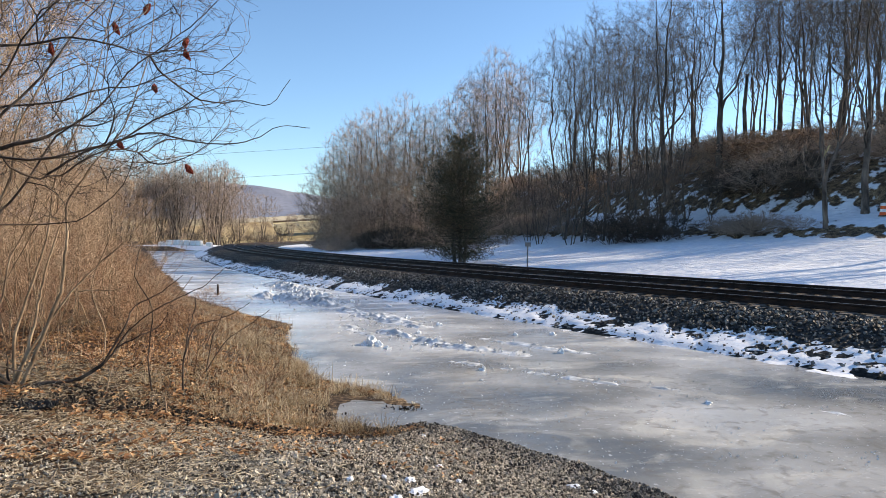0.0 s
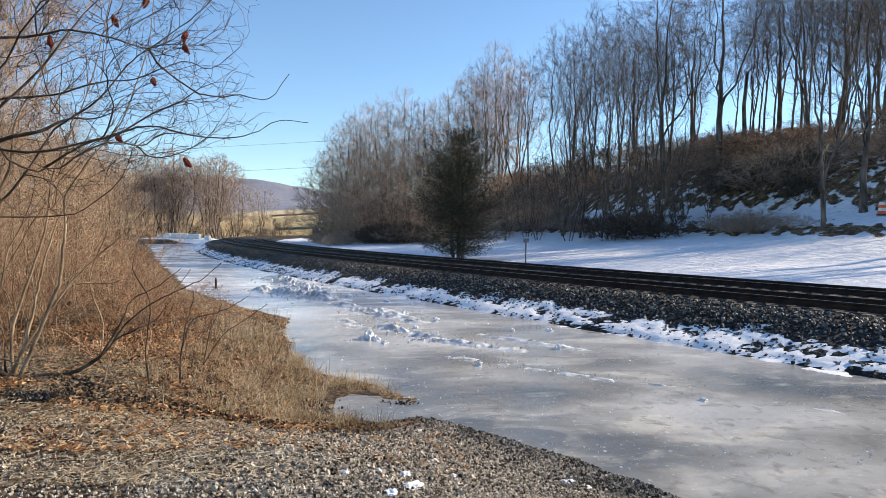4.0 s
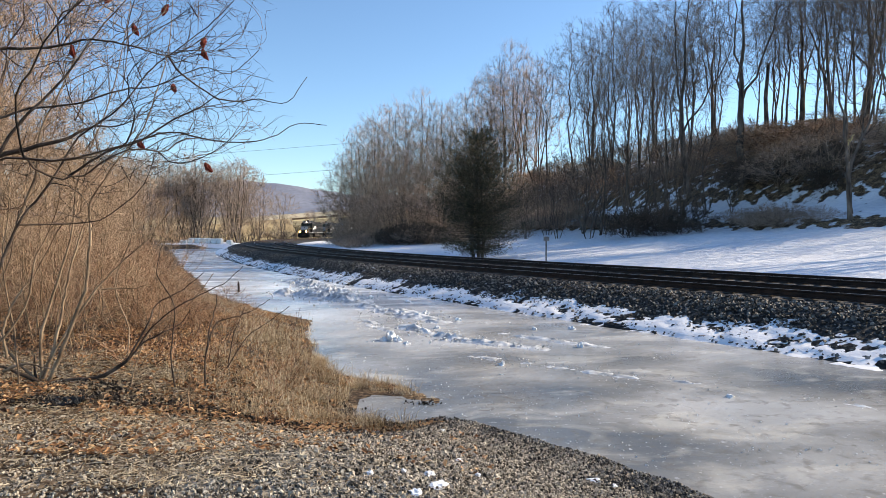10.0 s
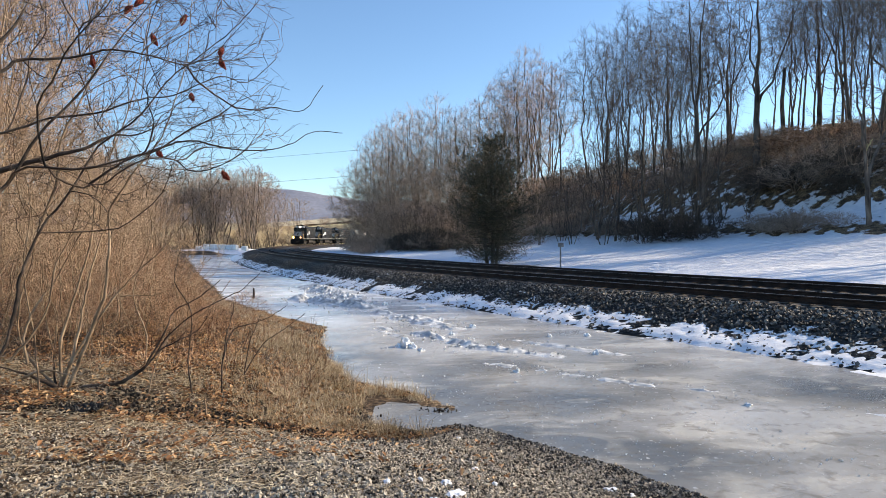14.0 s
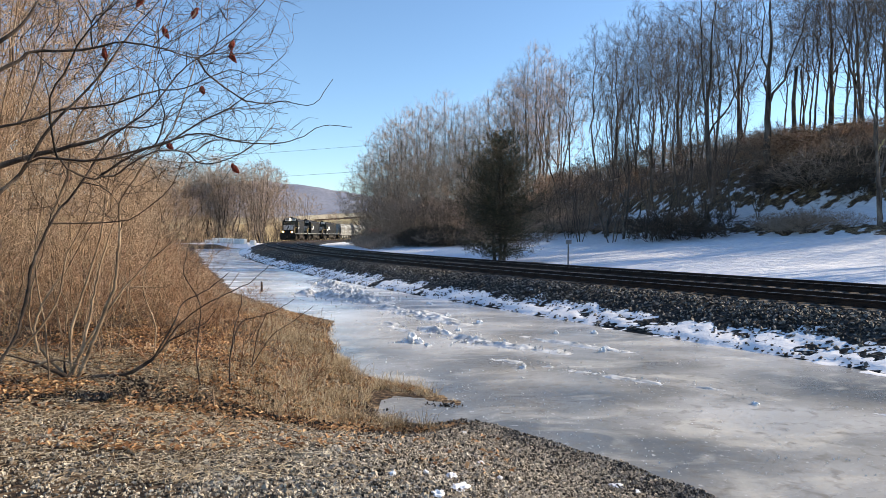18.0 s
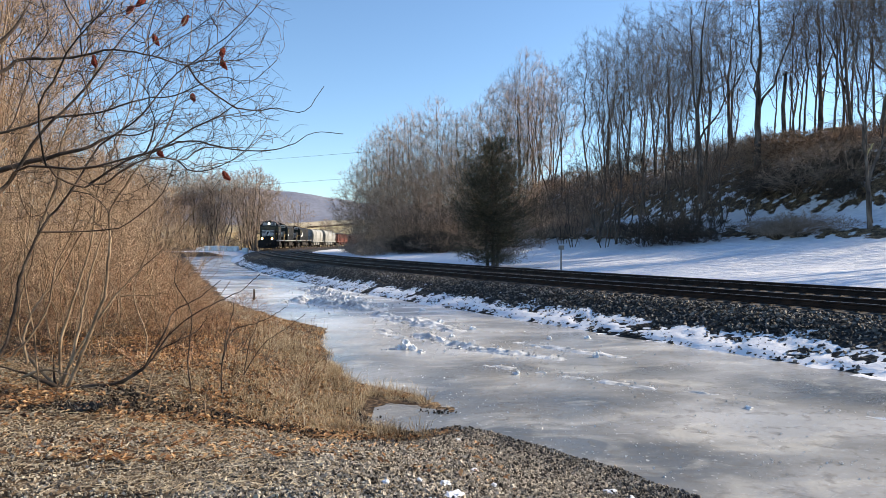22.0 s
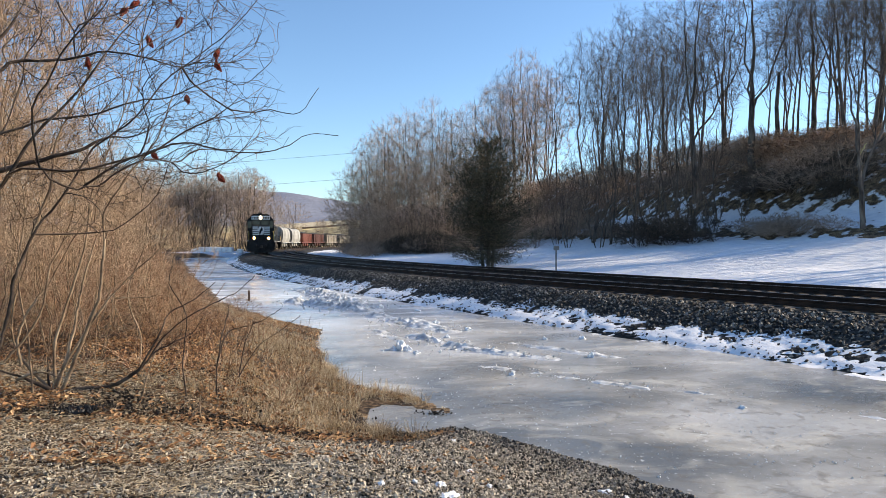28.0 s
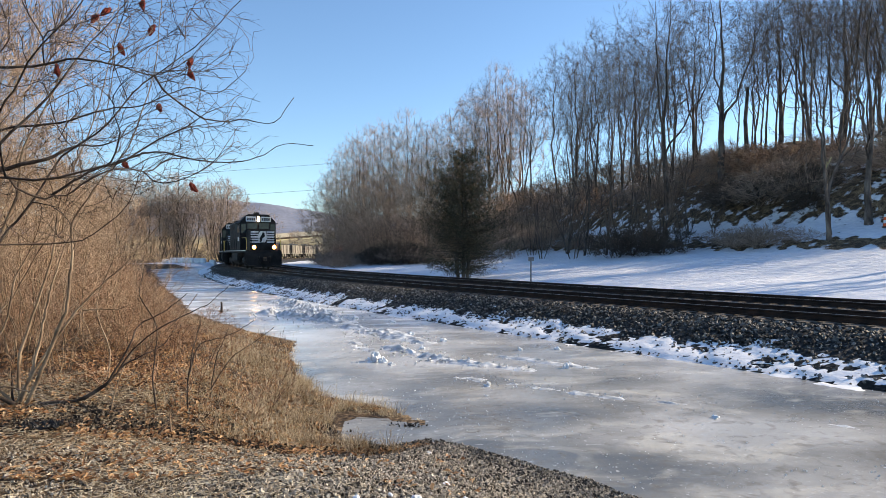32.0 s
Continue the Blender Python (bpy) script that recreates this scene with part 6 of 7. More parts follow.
def scatter_blades():
    """Dry grass on the bank: bent blades, with denser tufts towards the shore."""
    rng = np.random.default_rng(9)
    X, Y = [], []
    while len(X) < 20000:
        y = rng.uniform(6.4, 24, 4000)
        x = rng.uniform(-11, 0.3, 4000)
        d = shore_distance(x, y)
        dens = step(-0.02, 0.08, d) * (0.06 + 0.94 * step(2.6, 0.5, d)) * (0.3 + 0.7 * step(-0.1, 0.5, wavy(x, y, 2.6, 40)))
        dens *= np.where((x < -2.3 - 0.1 * (y - 8)) & (y < 12.5), 0.25, 1.0)
        dens *= step(0.1, 0.7, y - bank_edge(x, y)) * np.where(y > 16, 0.5, 1.0)
        k = rng.random(4000) < dens
        X += list(x[k])
        Y += list(y[k])
    X, Y = np.array(X[:20000]), np.array(Y[:20000])
    n = len(X)
    Z = ground_height(X, Y) - 0.01
    a = rng.uniform(0, 2 * np.pi, n)
    lean = rng.uniform(0.3, 1.5, n)
    L = rng.uniform(0.06, 0.2, n) * np.where(rng.random(n) < 0.15, 1.5, 1.0)
    L = L * (0.35 + 0.65 * step(0.0, 1.2, shore_distance(X, Y)))
    tall = rng.random(n) < 0.03
    L, lean = np.where(tall, rng.uniform(0.25, 0.45, n), L), np.where(tall, lean * 0.4, lean)
    w = rng.uniform(0.0022, 0.0048, n)
    dx, dy = np.cos(a), np.sin(a)
    px, py = -dy, dx
    P = np.stack([X, Y, Z], 1)
    D = np.stack([dx, dy, 0 * dx], 1)
    S = np.stack([px, py, 0 * px], 1) * w[:, None]
    U = np.array([0, 0, 1.0])
    mid = P + (D * (lean * 0.42)[:, None] + U * 0.5) * L[:, None]
    tip = P + (D * lean[:, None] + U * (0.85 - 0.55 * lean)[:, None]) * L[:, None]
    V = np.stack([P - S, P + S, mid + S * 0.8, mid - S * 0.8, tip + S * 0.2, tip - S * 0.2], 1).reshape(-1, 3)
    b = np.arange(n)[:, None] * 6
    F = np.concatenate([b + np.array([[0, 1, 2, 3]]), b + np.array([[3, 2, 4, 5]])])
    thing("dry_grass", fast_mesh("dry_grass", V, F, M_GRASS), "dry straw-coloured grass on the bank", "grass", kind="stuff")


def scatter_tufts():
    """Thick tufts of taller tan grass towards the shore."""
    rng = np.random.default_rng(90)
    C = []
    while len(C) < 190:
        x, y = rng.uniform(-3.6, 0.2), rng.uniform(7.6, 13.5)
        d = float(shore_distance(np.array(x), np.array(y)))
        if d > 0.1 and d < 2.2 and y > bank_edge(x, y) + 0.15 and rng.random() < 0.25 + 0.75 * (x > -2.2):
            C.append((x, y))
    C = np.repeat(np.array(C), 46, 0)
    n = len(C)
    X, Y = C[:, 0] + rng.normal(0, 0.07, n), C[:, 1] + rng.normal(0, 0.07, n)
    P = np.stack([X, Y, ground_height(X, Y) - 0.01], 1)
    D = np.stack([(X - C[:, 0]) * 5, (Y - C[:, 1]) * 5, np.full(n, 1.0)], 1)
    V, F = twig_arrays(rng, P, D, 0.24 * np.repeat(rng.uniform(0.5, 1.25, n // 46), 46), 0.0021, sag=0.35, wild=0.28, lift=0.2)
    thing("grass_tufts", fast_mesh("grass_tufts", V, F, M_GRASS), "tall tan grass tufts near the shore", "grass", kind="stuff")


def scatter_straw():
    """Short broken stalks lying over the front of the bank."""
    rng = np.random.default_rng(19)
    n = 80000
    y = 4.3 + 5.2 * rng.random(n)
    x = -7.5 + 8.0 * rng.random(n)
    keep = (shore_distance(x, y) > 0.2) & (rng.random(n) < 0.3 + 0.7 * step(-0.3, 0.3, wavy(x, y, 1.6, 90))) & (rng.random(n) < 0.03 + 0.9 * step(-0.4, -3.0, x + 0.25 * (y - 6)))
    x, y = x[keep], y[keep]
    n = len(x)
    z = ground_height(x, y) + rng.uniform(0.012, 0.03, n)
    a = rng.uniform(0, 6.28, n)
    L = rng.uniform(0.012, 0.05, n) * np.where(rng.random(n) < 0.06, 2.2, 1.0)
    t = np.stack([np.cos(a), np.sin(a), rng.normal(0, 0.12, n)], 1) * L[:, None]
    s = np.stack([-np.sin(a), np.cos(a), rng.normal(0, 0.3, n)], 1) * rng.uniform(0.0015, 0.0035, n)[:, None]
    c = np.stack([x, y, z], 1)
    V = np.stack([c - t - s, c - t + s, c + t + s, c + t - s], 1).reshape(-1, 3)
    thing("fallen_straw", fast_mesh("fallen_straw", V, np.arange(n)[:, None] * 4 + np.arange(4)[None], M_GRASS), "broken dry stalks lying on the gravel bank", "straw", kind="stuff")


def scatter_ice_bits():
    rng = np.random.default_rng(44)
    n = 7000
    y = 6.5 + 24 * rng.random(n) ** 1.3
    x = -6 + 16 * rng.random(n)
    o = np.hypot(x - CX, y - CY) - R
    keep = (shore_distance(x, y) < -0.2) & (o > 4.1) & (wavy(x, y, 0.9, 71) > -0.1)
    P = np.stack([x, y, 0 * x + 0.003], 1)[keep]
    thing("ice_bits", stones("ice_bits", P, rng.uniform(0.004, 0.013, len(P)) * np.where((P[:, 1] > 10.5) & (rng.random(len(P)) < 0.12), 2.6, 1.0), M_ICE_CHUNK, rng, 0.5), "small scattered crumbs of ice", "ice crumbs", kind="stuff")


def scatter_leaves():
    rng = np.random.default_rng(14)
    n = 130000
    y = 5.0 + 17 * rng.random(n) ** 1.9
    x = -11 + 11.5 * rng.random(n)
    d = shore_distance(x, y)
    k = (d > 0.15) & (rng.random(n) < np.maximum(0.12 + 0.88 * step(-0.35, 0.25, wavy(x, y, 1.9, 91)), 0.7 * step(-3.4, -2.4, x))) & (rng.random(n) < np.where(y < bank_edge(x, y), 0.03 + 0.15 * step(-0.5, -4.0, x), 0.95))
    x, y = x[k], y[k]
    n = len(x)
    z = ground_height(x, y) + rng.uniform(0.004, 0.05, n)
    a = rng.uniform(0, 6.28, n)
    size = rng.uniform(0.014, 0.04, n)
    t = np.stack([np.cos(a), np.sin(a), rng.normal(0, 0.35, n)], 1) * size[:, None]
    s = np.stack([-np.sin(a), np.cos(a), rng.normal(0, 0.35, n)], 1) * (size * 0.5)[:, None]
    c = np.stack([x, y, z], 1)
    up = np.array([0, 0, 1.0]) * (size * 0.35)[:, None]
    V = np.stack([c - t, c + s + up, c + t, c - s + up], 1).reshape(-1, 3)
    b = np.arange(n)[:, None] * 4
    F = np.concatenate([b + np.array([[0, 1, 2]]), b + np.array([[0, 2, 3]])])
    thing("leaf_litter", fast_mesh("leaf_litter", V, F, M_LEAF), "curled orange-brown fallen leaves on the bank", "leaves", kind="stuff")


def stones(name, P, size, mat, rng, flat=0.7):
    """Many broken stones as one mesh: squashed, turned, uneven blocks."""
    ico = np.array([(-1, -1, -1), (1, -1, -1), (1, 1, -1), (-1, 1, -1), (-1, -1, 1), (1, -1, 1), (1, 1, 1), (-1, 1, 1)], float) / 1.4
    tri = np.array([(0, 2, 1), (0, 3, 2), (4, 5, 6), (4, 6, 7), (0, 1, 5), (0, 5, 4), (1, 2, 6), (1, 6, 5), (2, 3, 7), (2, 7, 6), (3, 0, 4), (3, 4, 7)])
    n = len(P)
    q = rng.normal(0, 1, (n, 4))
    q /= np.linalg.norm(q, axis=1, keepdims=True)
    w, x, y, z = q.T
    Rm = np.stack([1 - 2 * (y * y + z * z), 2 * (x * y - z * w), 2 * (x * z + y * w), 2 * (x * y + z * w), 1 - 2 * (x * x + z * z), 2 * (y * z - x * w), 2 * (x * z - y * w), 2 * (y * z + x * w), 1 - 2 * (x * x + y * y)], 1).reshape(n, 3, 3)
    shape = rng.uniform(0.55, 1.2, (n, 1, 3)) * np.array([1, 1, flat])
    local = ico[None] * shape * rng.uniform(0.4, 1.25, (n, 8, 3)) * size[:, None, None]
    V = np.einsum("nij,nkj->nki", Rm, local) + P[:, None]
    F = (np.arange(n)[:, None, None] * 8 + tri[None]).reshape(-1, 3)
    return fast_mesh(name, V.reshape(-1, 3), F, mat)


def scatter_gravel():
    rng = np.random.default_rng(2)
    n = 115000
    y = 3.6 + 5.4 * rng.random(n)
    x = (rng.random(n) * 1.5 - 0.75) * (y + 1.0)
    d = shore_distance(x, y)
    keep = (d > -0.12) & (rng.random(n) < np.where(y > bank_edge(x, y), 0.12, 1.0) * (0.4 + 0.6 * step(-2.6, 0.0, x + 0.25 * (y - 6))))
    x, y = x[keep], y[keep]
    P = np.stack([x, y, ground_height(x, y) + 0.007], 1)
    thing("bank_gravel", stones("bank_gravel", P, rng.uniform(0.006, 0.0175, len(x)) * np.where(rng.random(len(x)) < 0.05, 1.7, 1), M_STONE, rng), "loose grey-brown gravel on the bank", "gravel", kind="stuff")


def scatter_damp_soil():
    """Black damp clods showing between the leaves."""
    rng = np.random.default_rng(29)
    P = []
    for cx, cy, rx, ry, n in [(-2.75, 7.25, 0.5, 0.28, 420), (-1.9, 7.45, 0.25, 0.16, 90), (-3.6, 7.4, 0.35, 0.22, 160), (-2.4, 8.2, 0.4, 0.3, 140), (-2.2, 7.45, 0.5, 0.12, 300), (-1.5, 7.65, 0.4, 0.14, 220), (-0.75, 7.95, 0.3, 0.14, 160), (-3.3, 6.9, 0.5, 0.2, 260), (-4.0, 6.6, 0.5, 0.2, 200), (-0.2, 9.0, 0.25, 0.1, 90), (-1.7, 8.9, 0.5, 0.3, 160), (-3.0, 9.2, 0.6, 0.3, 180)]:
        x, y = rng.normal(cx, rx * 0.6, n), rng.normal(cy, ry * 0.6, n)
        P.append(np.stack([x, y, ground_height(x, y) + rng.uniform(0.0, 0.045, n)], 1))
    P = np.concatenate(P)
    thing("damp_soil", stones("damp_soil", P, rng.uniform(0.008, 0.026, len(P)), M_SOIL, rng), "black damp soil clods among the fallen leaves", "soil", kind="stuff")


def scatter_wet_edge():
    """Dark wet stones along the lip of the bank."""
    rng = np.random.default_rng(23)
    n = 60000
    y = 3.6 + 5.1 * rng.random(n)
    x = -1.2 + 5.4 * rng.random(n)
    d = shore_distance(x, y)
    keep = (d > -0.08) & (rng.random(n) < 0.75 * np.exp(-np.maximum(d, 0) / 0.4) * (0.3 + step(-0.3, 0.4, wavy(x, y, 2.4, 80))))
    x, y = x[keep], y[keep]
    P = np.stack([x, y, ground_height(x, y) + 0.02], 1)
    thing("wet_gravel", stones("wet_gravel", P, rng.uniform(0.007, 0.02, len(x)), M_BALLAST_STONE, rng), "dark wet stones at the edge of the ice", "gravel", kind="stuff")


def scatter_ballast():
    rng = np.random.default_rng(6)
    n = 40000
    s = -172 + 78 * rng.random(n) ** 1.25
    o = 1.45 + 2.6 * rng.random(n)
    keep = rng.random(n) < np.interp(o, [2.7, 3.2, 4.1], [1.0, 0.3, 0.22])
    s, o = s[keep], o[keep]
    n = len(s)
    zz = np.interp(o, [1.3, 1.75, 2.2, 3.1, 4.1], [0.745, 0.72, 0.64, 0.27, -0.02])
    a = s / R
    P = np.stack([CX - (R + o) * np.cos(a), CY + (R + o) * np.sin(a), zz + rng.uniform(-0.015, 0.03, n)], 1)
    thing("ballast_stones", stones("ballast_stones", P, rng.uniform(0.025, 0.06, n), M_BALLAST_STONE, rng, 0.85), "dark angular crushed stones of the track bed", "ballast", kind="stuff")


def build_shoulder_snow():
    """Patchy snow on the lower slope of the track bed: a lumpy sheet that dips below the stones."""
    s = np.concatenate([np.arange(-175, -120, 0.11), np.arange(-120, -60, 0.22), np.arange(-60, 20, 0.6)])
    o = np.arange(2.0, 4.35, 0.09)
    S, O = np.meshgrid(s, o)
    zb = np.interp(O, [1.75, 2.2, 3.1, 4.1, 4.3], [0.72, 0.64, 0.27, -0.02, -0.02])
    k = np.random.RandomState(3)
    n1 = 0.9 * wavy(S + 0.9 * O, O * 1.2, 3.2, 51) + 0.8 * wavy(S + 1.2 * O, O, 8.0, 52) + 0.6 * wavy(S, O, 24.0, 55)
    band = 1.2 * step(2.5, 3.3, O) - 0.44 - 0.75 * step(3.75, 4.2, O)
    lift = (0.55 * band - 0.15 + 0.34 * n1)
    Z = zb + np.clip(lift, -0.5, 0.5) * 0.10
    a = S / R
    X, Y = CX - (R + O) * np.cos(a), CY + (R + O) * np.sin(a)
    ny, nx = S.shape
    i = (np.arange(ny - 1)[:, None] * nx + np.arange(nx - 1)[None]).ravel()
    me = fast_mesh("shoulder_snow", np.stack([X.ravel(), Y.ravel(), Z.ravel()], 1), np.stack([i, i + 1, i + nx + 1, i + nx], 1), M_SNOW, True)
    thing("shoulder_snow", me, "patchy white snow on the ballast slope", "snow", kind="stuff")


def ice_block(rng, size, mat=None):
    bm = bmesh.new()
    bmesh.ops.create_icosphere(bm, subdivisions=3, radius=1.0)
    k = Vector(rng.uniform(-9, 9, 3))
    for v in bm.verts:
        f = 0.8 + 0.5 * noise.noise(v.co * 1.6 + k) + 0.25 * noise.noise(v.co * 4.0 + k)
        v.co = Vector((v.co.x * f * size[0], v.co.y * f * size[1], max(-0.15, v.co.z * f) * size[2]))
    me = bpy.data.meshes.new("ice_chunk")
    bm.to_mesh(me)
    bm.free()
    me.materials.append(mat or M_ICE_CHUNK)
    return me


def build_ice_chunks():
    rng = np.random.default_rng(21)
    for x, y, w, h in [(-0.93, 14.35, 0.15, 0.23), (-0.76, 14.2, 0.11, 0.12), (-1.06, 14.25, 0.08, 0.1), (2.96, 13.4, 0.075, 0.13), (1.2, 11.6, 0.07, 0.07), (2.4, 15.8, 0.07, 0.09), (3.31, 15.9, 0.1, 0.09),
                       (-0.2, 18.9, 0.14, 0.14), (0.65, 17.5, 0.1, 0.1), (-0.85, 22.2, 0.12, 0.1), (-2.2, 23.5, 0.15, 0.13), (4.15, 9.25, 0.07, 0.05), (2.6, 10.9, 0.06, 0.04), (-0.55, 13.9, 0.09, 0.06), (0.1, 16.2, 0.08, 0.08)]:
        thing("ice_chunk", ice_block(rng, (w, w, h)), "white broken chunk of ice on the frozen water", "ice chunk", "ice chunks", at=pose(x, y, 0.0, 0, 0, rng.uniform(0, 360)))
    # pressure ridges: lumpy crests of refrozen plates that rise out of the flat ice, with loose pieces on them
    for x0, y0, x1, y1, wid, high, n in [(-5.8, 26.0, -2.4, 22.4, 1.0, 0.24, 90), (-6.8, 33.0, -3.6, 25.0, 1.3, 0.2, 60), (-0.75, 16.4, 0.7, 14.2, 0.4, 0.14, 40), (-1.6, 19.8, 0.2, 17.2, 0.7, 0.13, 60),
                                         (0.1, 14.6, 2.2, 13.2, 0.4, 0.10, 40), (0.7, 12.5, 3.3, 10.4, 0.35, 0.06, 60), (-2.6, 21.4, -0.3, 18.8, 0.6, 0.11, 50), (-2.0, 18.0, -1.0, 15.6, 0.5, 0.08, 45), (1.4, 15.4, 3.6, 13.2, 0.4, 0.06, 40), (3.6, 10.4, 6.2, 8.2, 0.35, 0.045, 45)]:
        L = math.hypot(x1 - x0, y1 - y0)
        ux, uy = (x1 - x0) / L, (y1 - y0) / L
        a, c = np.meshgrid(np.arange(-0.6, L + 0.6, 0.07), np.arange(-wid * 1.5, wid * 1.5, 0.07))
        crest = np.exp(-(c / (wid * 0.55)) ** 2) * step(-0.6, 0.5, a) * step(L + 0.6, L - 0.5, a)
        X, Y = x0 + ux * a - uy * c, y0 + uy * a + ux * c
        rough = 0.35 + 0.6 * wavy(X, Y, 4.5, int(n)) + 0.4 * np.abs(wavy(X, Y, 12.0, int(n) + 1)) + 0.4 * np.abs(wavy(X, Y, 29.0, 9))
        Z = -0.035 + high * crest * np.clip(rough, 0, 1.6)
        ny, nx = X.shape
        i = (np.arange(ny - 1)[:, None] * nx + np.arange(nx - 1)[None]).ravel()
        ridge = thing("ice_ridge", fast_mesh("ice_ridge", np.stack([X.ravel(), Y.ravel(), Z.ravel()], 1), np.stack([i, i + 1, i + nx + 1, i + nx], 1), M_RUBBLE), "rough low ridge of refrozen broken ice", "ice ridge", "ice ridges")
        n *= 3
        u = rng.random(n)
        w = rng.normal(0, wid * 0.75, n)
        P = np.stack([x0 + (x1 - x0) * u - uy * w, y0 + (y1 - y0) * u + ux * w, rng.uniform(0.0, 0.35 * high, n)], 1)
        thing("ice_rubble", stones("ice_rubble", P, rng.uniform(0.06, 0.26, n) * min(high, 0.2) + 0.006, M_RUBBLE, rng, 0.35), "loose broken pieces of snowy ice", "ice rubble", "ice rubble", kind="stuff")


# ---------------------------------------------------------------- small things
def build_small_things():
    rng = np.random.default_rng(8)
    # marker beside the track
    g = ground_at(6.0, 35.5)
    s = thing("track_sign", None, "small weathered steel sign on a thin post beside the track", "sign", at=pose(6.0, 35.5, g, 0, 0, 12))
    part("post", boxed(-0.035, 0.035, -0.03, 0.03, -0.2, 2.05 - g, bevel=0.008), M_POST, s)
    part("plate", boxed(-0.16, 0.16, -0.045, -0.031, 1.9 - g, 2.12 - g, bevel=0.005), M_POST, s)
    # bulk sacks at the far shore
    for i, (x, w) in enumerate([(-42.3, 1.5), (-41.1, 1.3), (-40.05, 1.3), (-39.1, 1.3), (-38.1, 1.35), (-37.05, 1.35), (-36.1, 1.2), (-34.6, 1.3)]):
        y = 114 + rng.uniform(-0.3, 0.3)
        bm = bmesh.new()
        w *= 0.7
        box(bm, -w / 2, w / 2, -0.5, 0.5, 0, 0.6 if i == 0 else 0.88, 0.15)
        bmesh.ops.subdivide_edges(bm, edges=bm.edges[:], cuts=2, use_grid_fill=True)
        for v in bm.verts:
            v.co += 0.07 * Vector(noise.noise_vector(v.co * 1.7 + Vector((i * 5, 0, 0))))
        sack = thing("bulk_sack", None, "slumped white woven bulk sack at the far shore" if i == 0 else "full white woven bulk sack standing at the far shore", "sack", "bulk sacks", at=pose(x, y, ground_at(x, y), 0, 0, rng.uniform(-15, 15)))
        part("sack", bm, M_SACK, sack)
        for dx in (-0.35, 0.35):
            rod_part("lifting_loop", [(dx - 0.12, 0, 0.8 if i else 0.52), (dx, 0, 0.98 if i else 0.68), (dx + 0.12, 0, 0.8 if i else 0.52)], 0.03, M_SACK, sack)
    # traffic drum at the lawn's edge
    x, y = 33.2, 46.2
    d = thing("traffic_drum", None, "orange and white traffic drum on the snow", "traffic drum", at=pose(x, y, ground_at(x, y)))
    part("base", cylinder(bmesh.new(), (0, 0, 0), (0, 0, 0.08), 0.34, 20), M_CAR_BLACK, d)
    for k in range(4):
        z = 0.08 + 0.22 * k
        part("band", cylinder(bmesh.new(), (0, 0, z), (0, 0, z + 0.22), 0.27 - 0.018 * k, 20, 0.252 - 0.018 * k), M_WHITE_PAINT if k % 2 else M_ORANGE, d, "white band" if k % 2 else "orange band")
    # pale broken limb on a tree at the lawn's edge
    b = thing("broken_branch", None, "pale splintered branch hanging in a tree", "branch", at=pose(29.4, 46.9, 8.8))
    part("splinter", tubes("splinter", [([(0.25, 0, 0.45), (0.1, 0, 0.3), (0.05, 0, 0.1), (-0.12, 0, -0.12), (-0.2, 0, -0.4)], [0.02, 0.05, 0.06, 0.045, 0.01]), ([(0.05, 0, 0.1), (-0.2, 0.05, 0.02), (-0.32, 0.05, -0.1)], [0.04, 0.03, 0.01])], M_FRESH_WOOD, 6), M_FRESH_WOOD, b)
    # stake in the ice
    st = thing("stake", None, "short dark wooden stake frozen in the ice", "stake", at=pose(-7.6, 26.2, 0.0))
    part("shaft", tubes("shaft", [([(0, 0, -0.1), (0.01, 0, 0.2), (0.0, 0, 0.42)], [0.05, 0.045, 0.035])], M_DARK_BRANCH, 7), M_DARK_BRANCH, st)
    # black plastic in the leaves
    bm = bmesh.new()
    bmesh.ops.create_grid(bm, x_segments=44, y_segments=28, size=0.5)
    for v in bm.verts:
        v.co = Vector((v.co.x * 0.34, v.co.y * 0.24, 0.03 + 0.05 * noise.noise(v.co * 7) + 0.035 * abs(noise.noise(v.co * 17))))
    bmesh.ops.solidify(bm, geom=bm.faces[:], thickness=0.01)
    me = bpy.data.meshes.new("black_plastic")
    bm.to_mesh(me)
    bm.free()
    me.materials.append(M_BLACK_SHEET)
    thing("plastic_scrap", me, "crumpled black plastic scrap in the leaves", "scrap", at=pose(-3.6, 6.55, ground_at(-3.6, 6.55), 0, 0, 10))
    # snow scraps on the gravel
    for x, y, w in [(0.04, 4.46, 0.085), (-0.1, 4.26, 0.07), (0.3, 4.24, 0.065), (-0.42, 4.55, 0.03), (-0.2, 4.72, 0.03), (-0.02, 4.75, 0.045), (0.22, 5.42, 0.035), (0.35, 5.05, 0.03), (1.45, 5.95, 0.08), (1.6, 5.85, 0.05), (0.12, 7.55, 0.04)]:
        thing("snow_patch", ice_block(rng, (w, w * 0.75, 0.026), M_SNOW), "small melting patch of snow on the gravel", "snow patch", "snow patches", at=pose(x, y, ground_at(x, y) + 0.01, 0, 0, rng.uniform(0, 360)))
    # overhead cables
    for z0, z1, y in ((13.9, 22.7, 170.0), (20.6, 30.2, 175.0)):
        pts = [np.array([-90 + 120 * k / 24, y, z0 + (z1 - z0) * k / 24 - 0.3 * math.sin(math.pi * k / 24)]) for k in range(25)]
        thing("overhead_cable", tubes("cable", [(pts, [0.03] * 25)], M_WIRE, 5, 5), "thin dark overhead cable across the valley", "cable", "overhead cables")


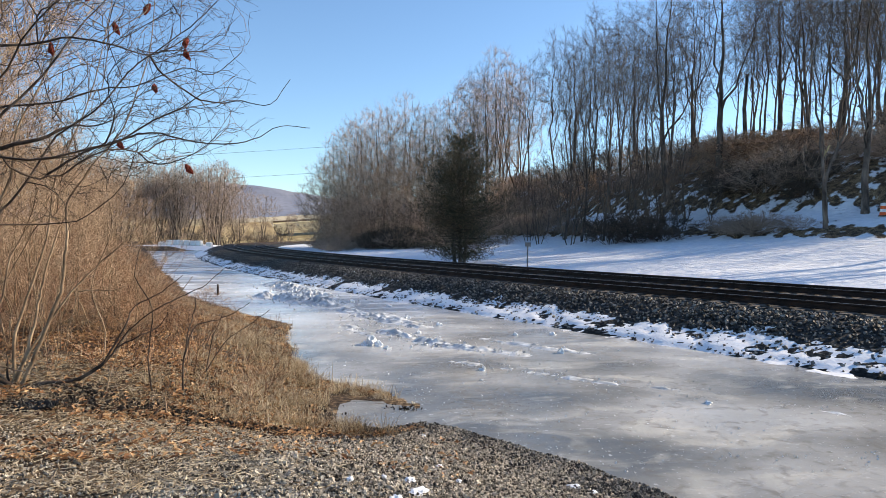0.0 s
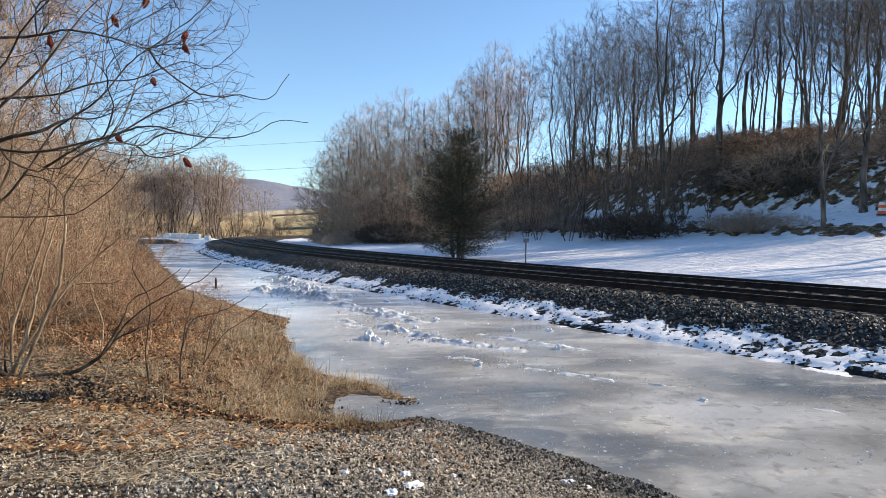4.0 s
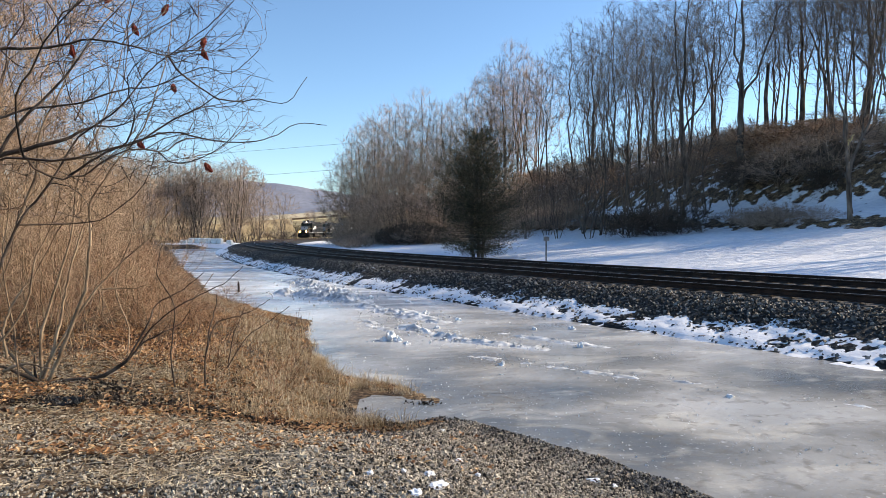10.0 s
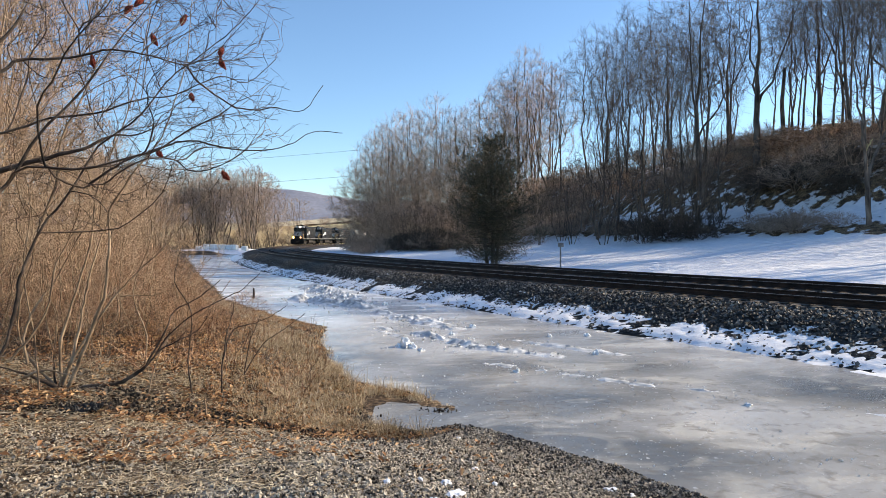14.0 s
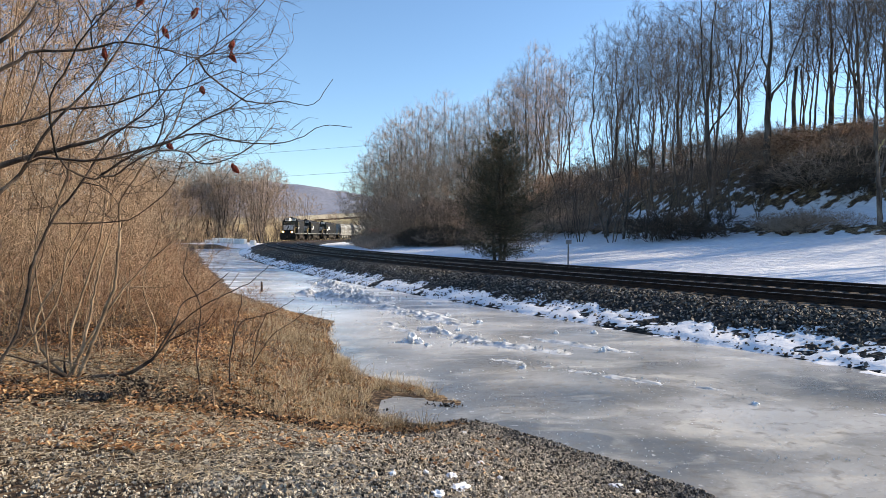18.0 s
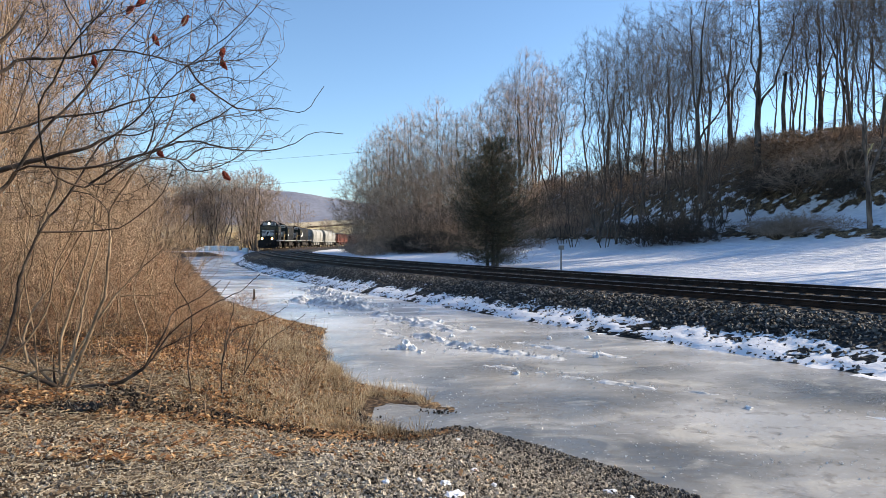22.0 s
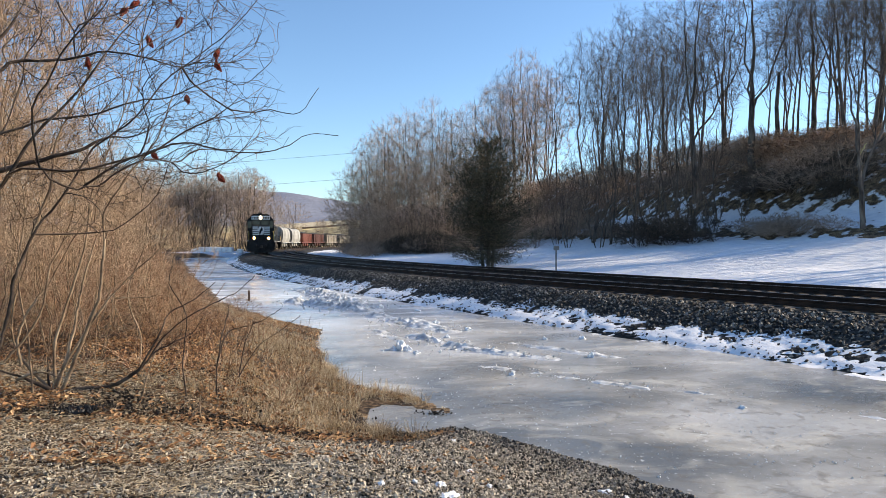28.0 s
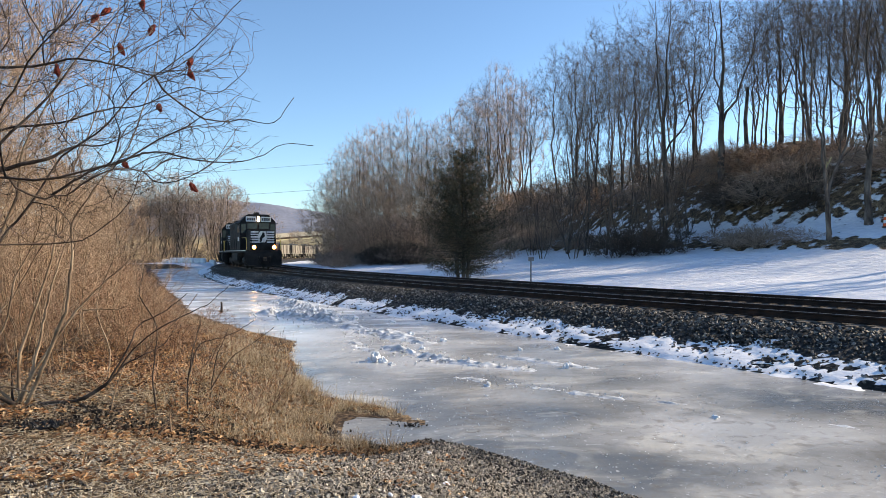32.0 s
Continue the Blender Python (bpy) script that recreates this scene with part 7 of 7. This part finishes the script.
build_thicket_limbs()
scatter_straw()
scatter_ice_bits()
build_bank_brush()
scatter_blades()
scatter_tufts()
scatter_leaves()
scatter_gravel()
scatter_wet_edge()
scatter_damp_soil()
scatter_ballast()
build_shoulder_snow()
build_ice_chunks()
build_small_things()


# ---------------------------------------------------------------- what moves
def motions():
    for car, back in TRAIN:
        rows = []
        for k in range(17):
            t = 2.0 * k
            s = front_at(t) + back
            p = on_curve(s, 0.0, RAIL_Z)
            rows.append((t, pose(p.x, p.y, p.z, 0, 0, heading(s))))
        walk(car, rows)
    for car, back in TRAIN[:5]:
        wheels = [c for c in car.children if c.name.startswith("wheelset")]
        for w in wheels:
            x = w.location.x
            rows = []
            for k in range(257):
                t = k * 0.125
                roll = (front_at(0) - front_at(t)) / 0.5
                rows.append((t, pose(x, 0, 0.5, 0, math.degrees(roll) % 360, 0)))
            walk(w, rows)


motions()
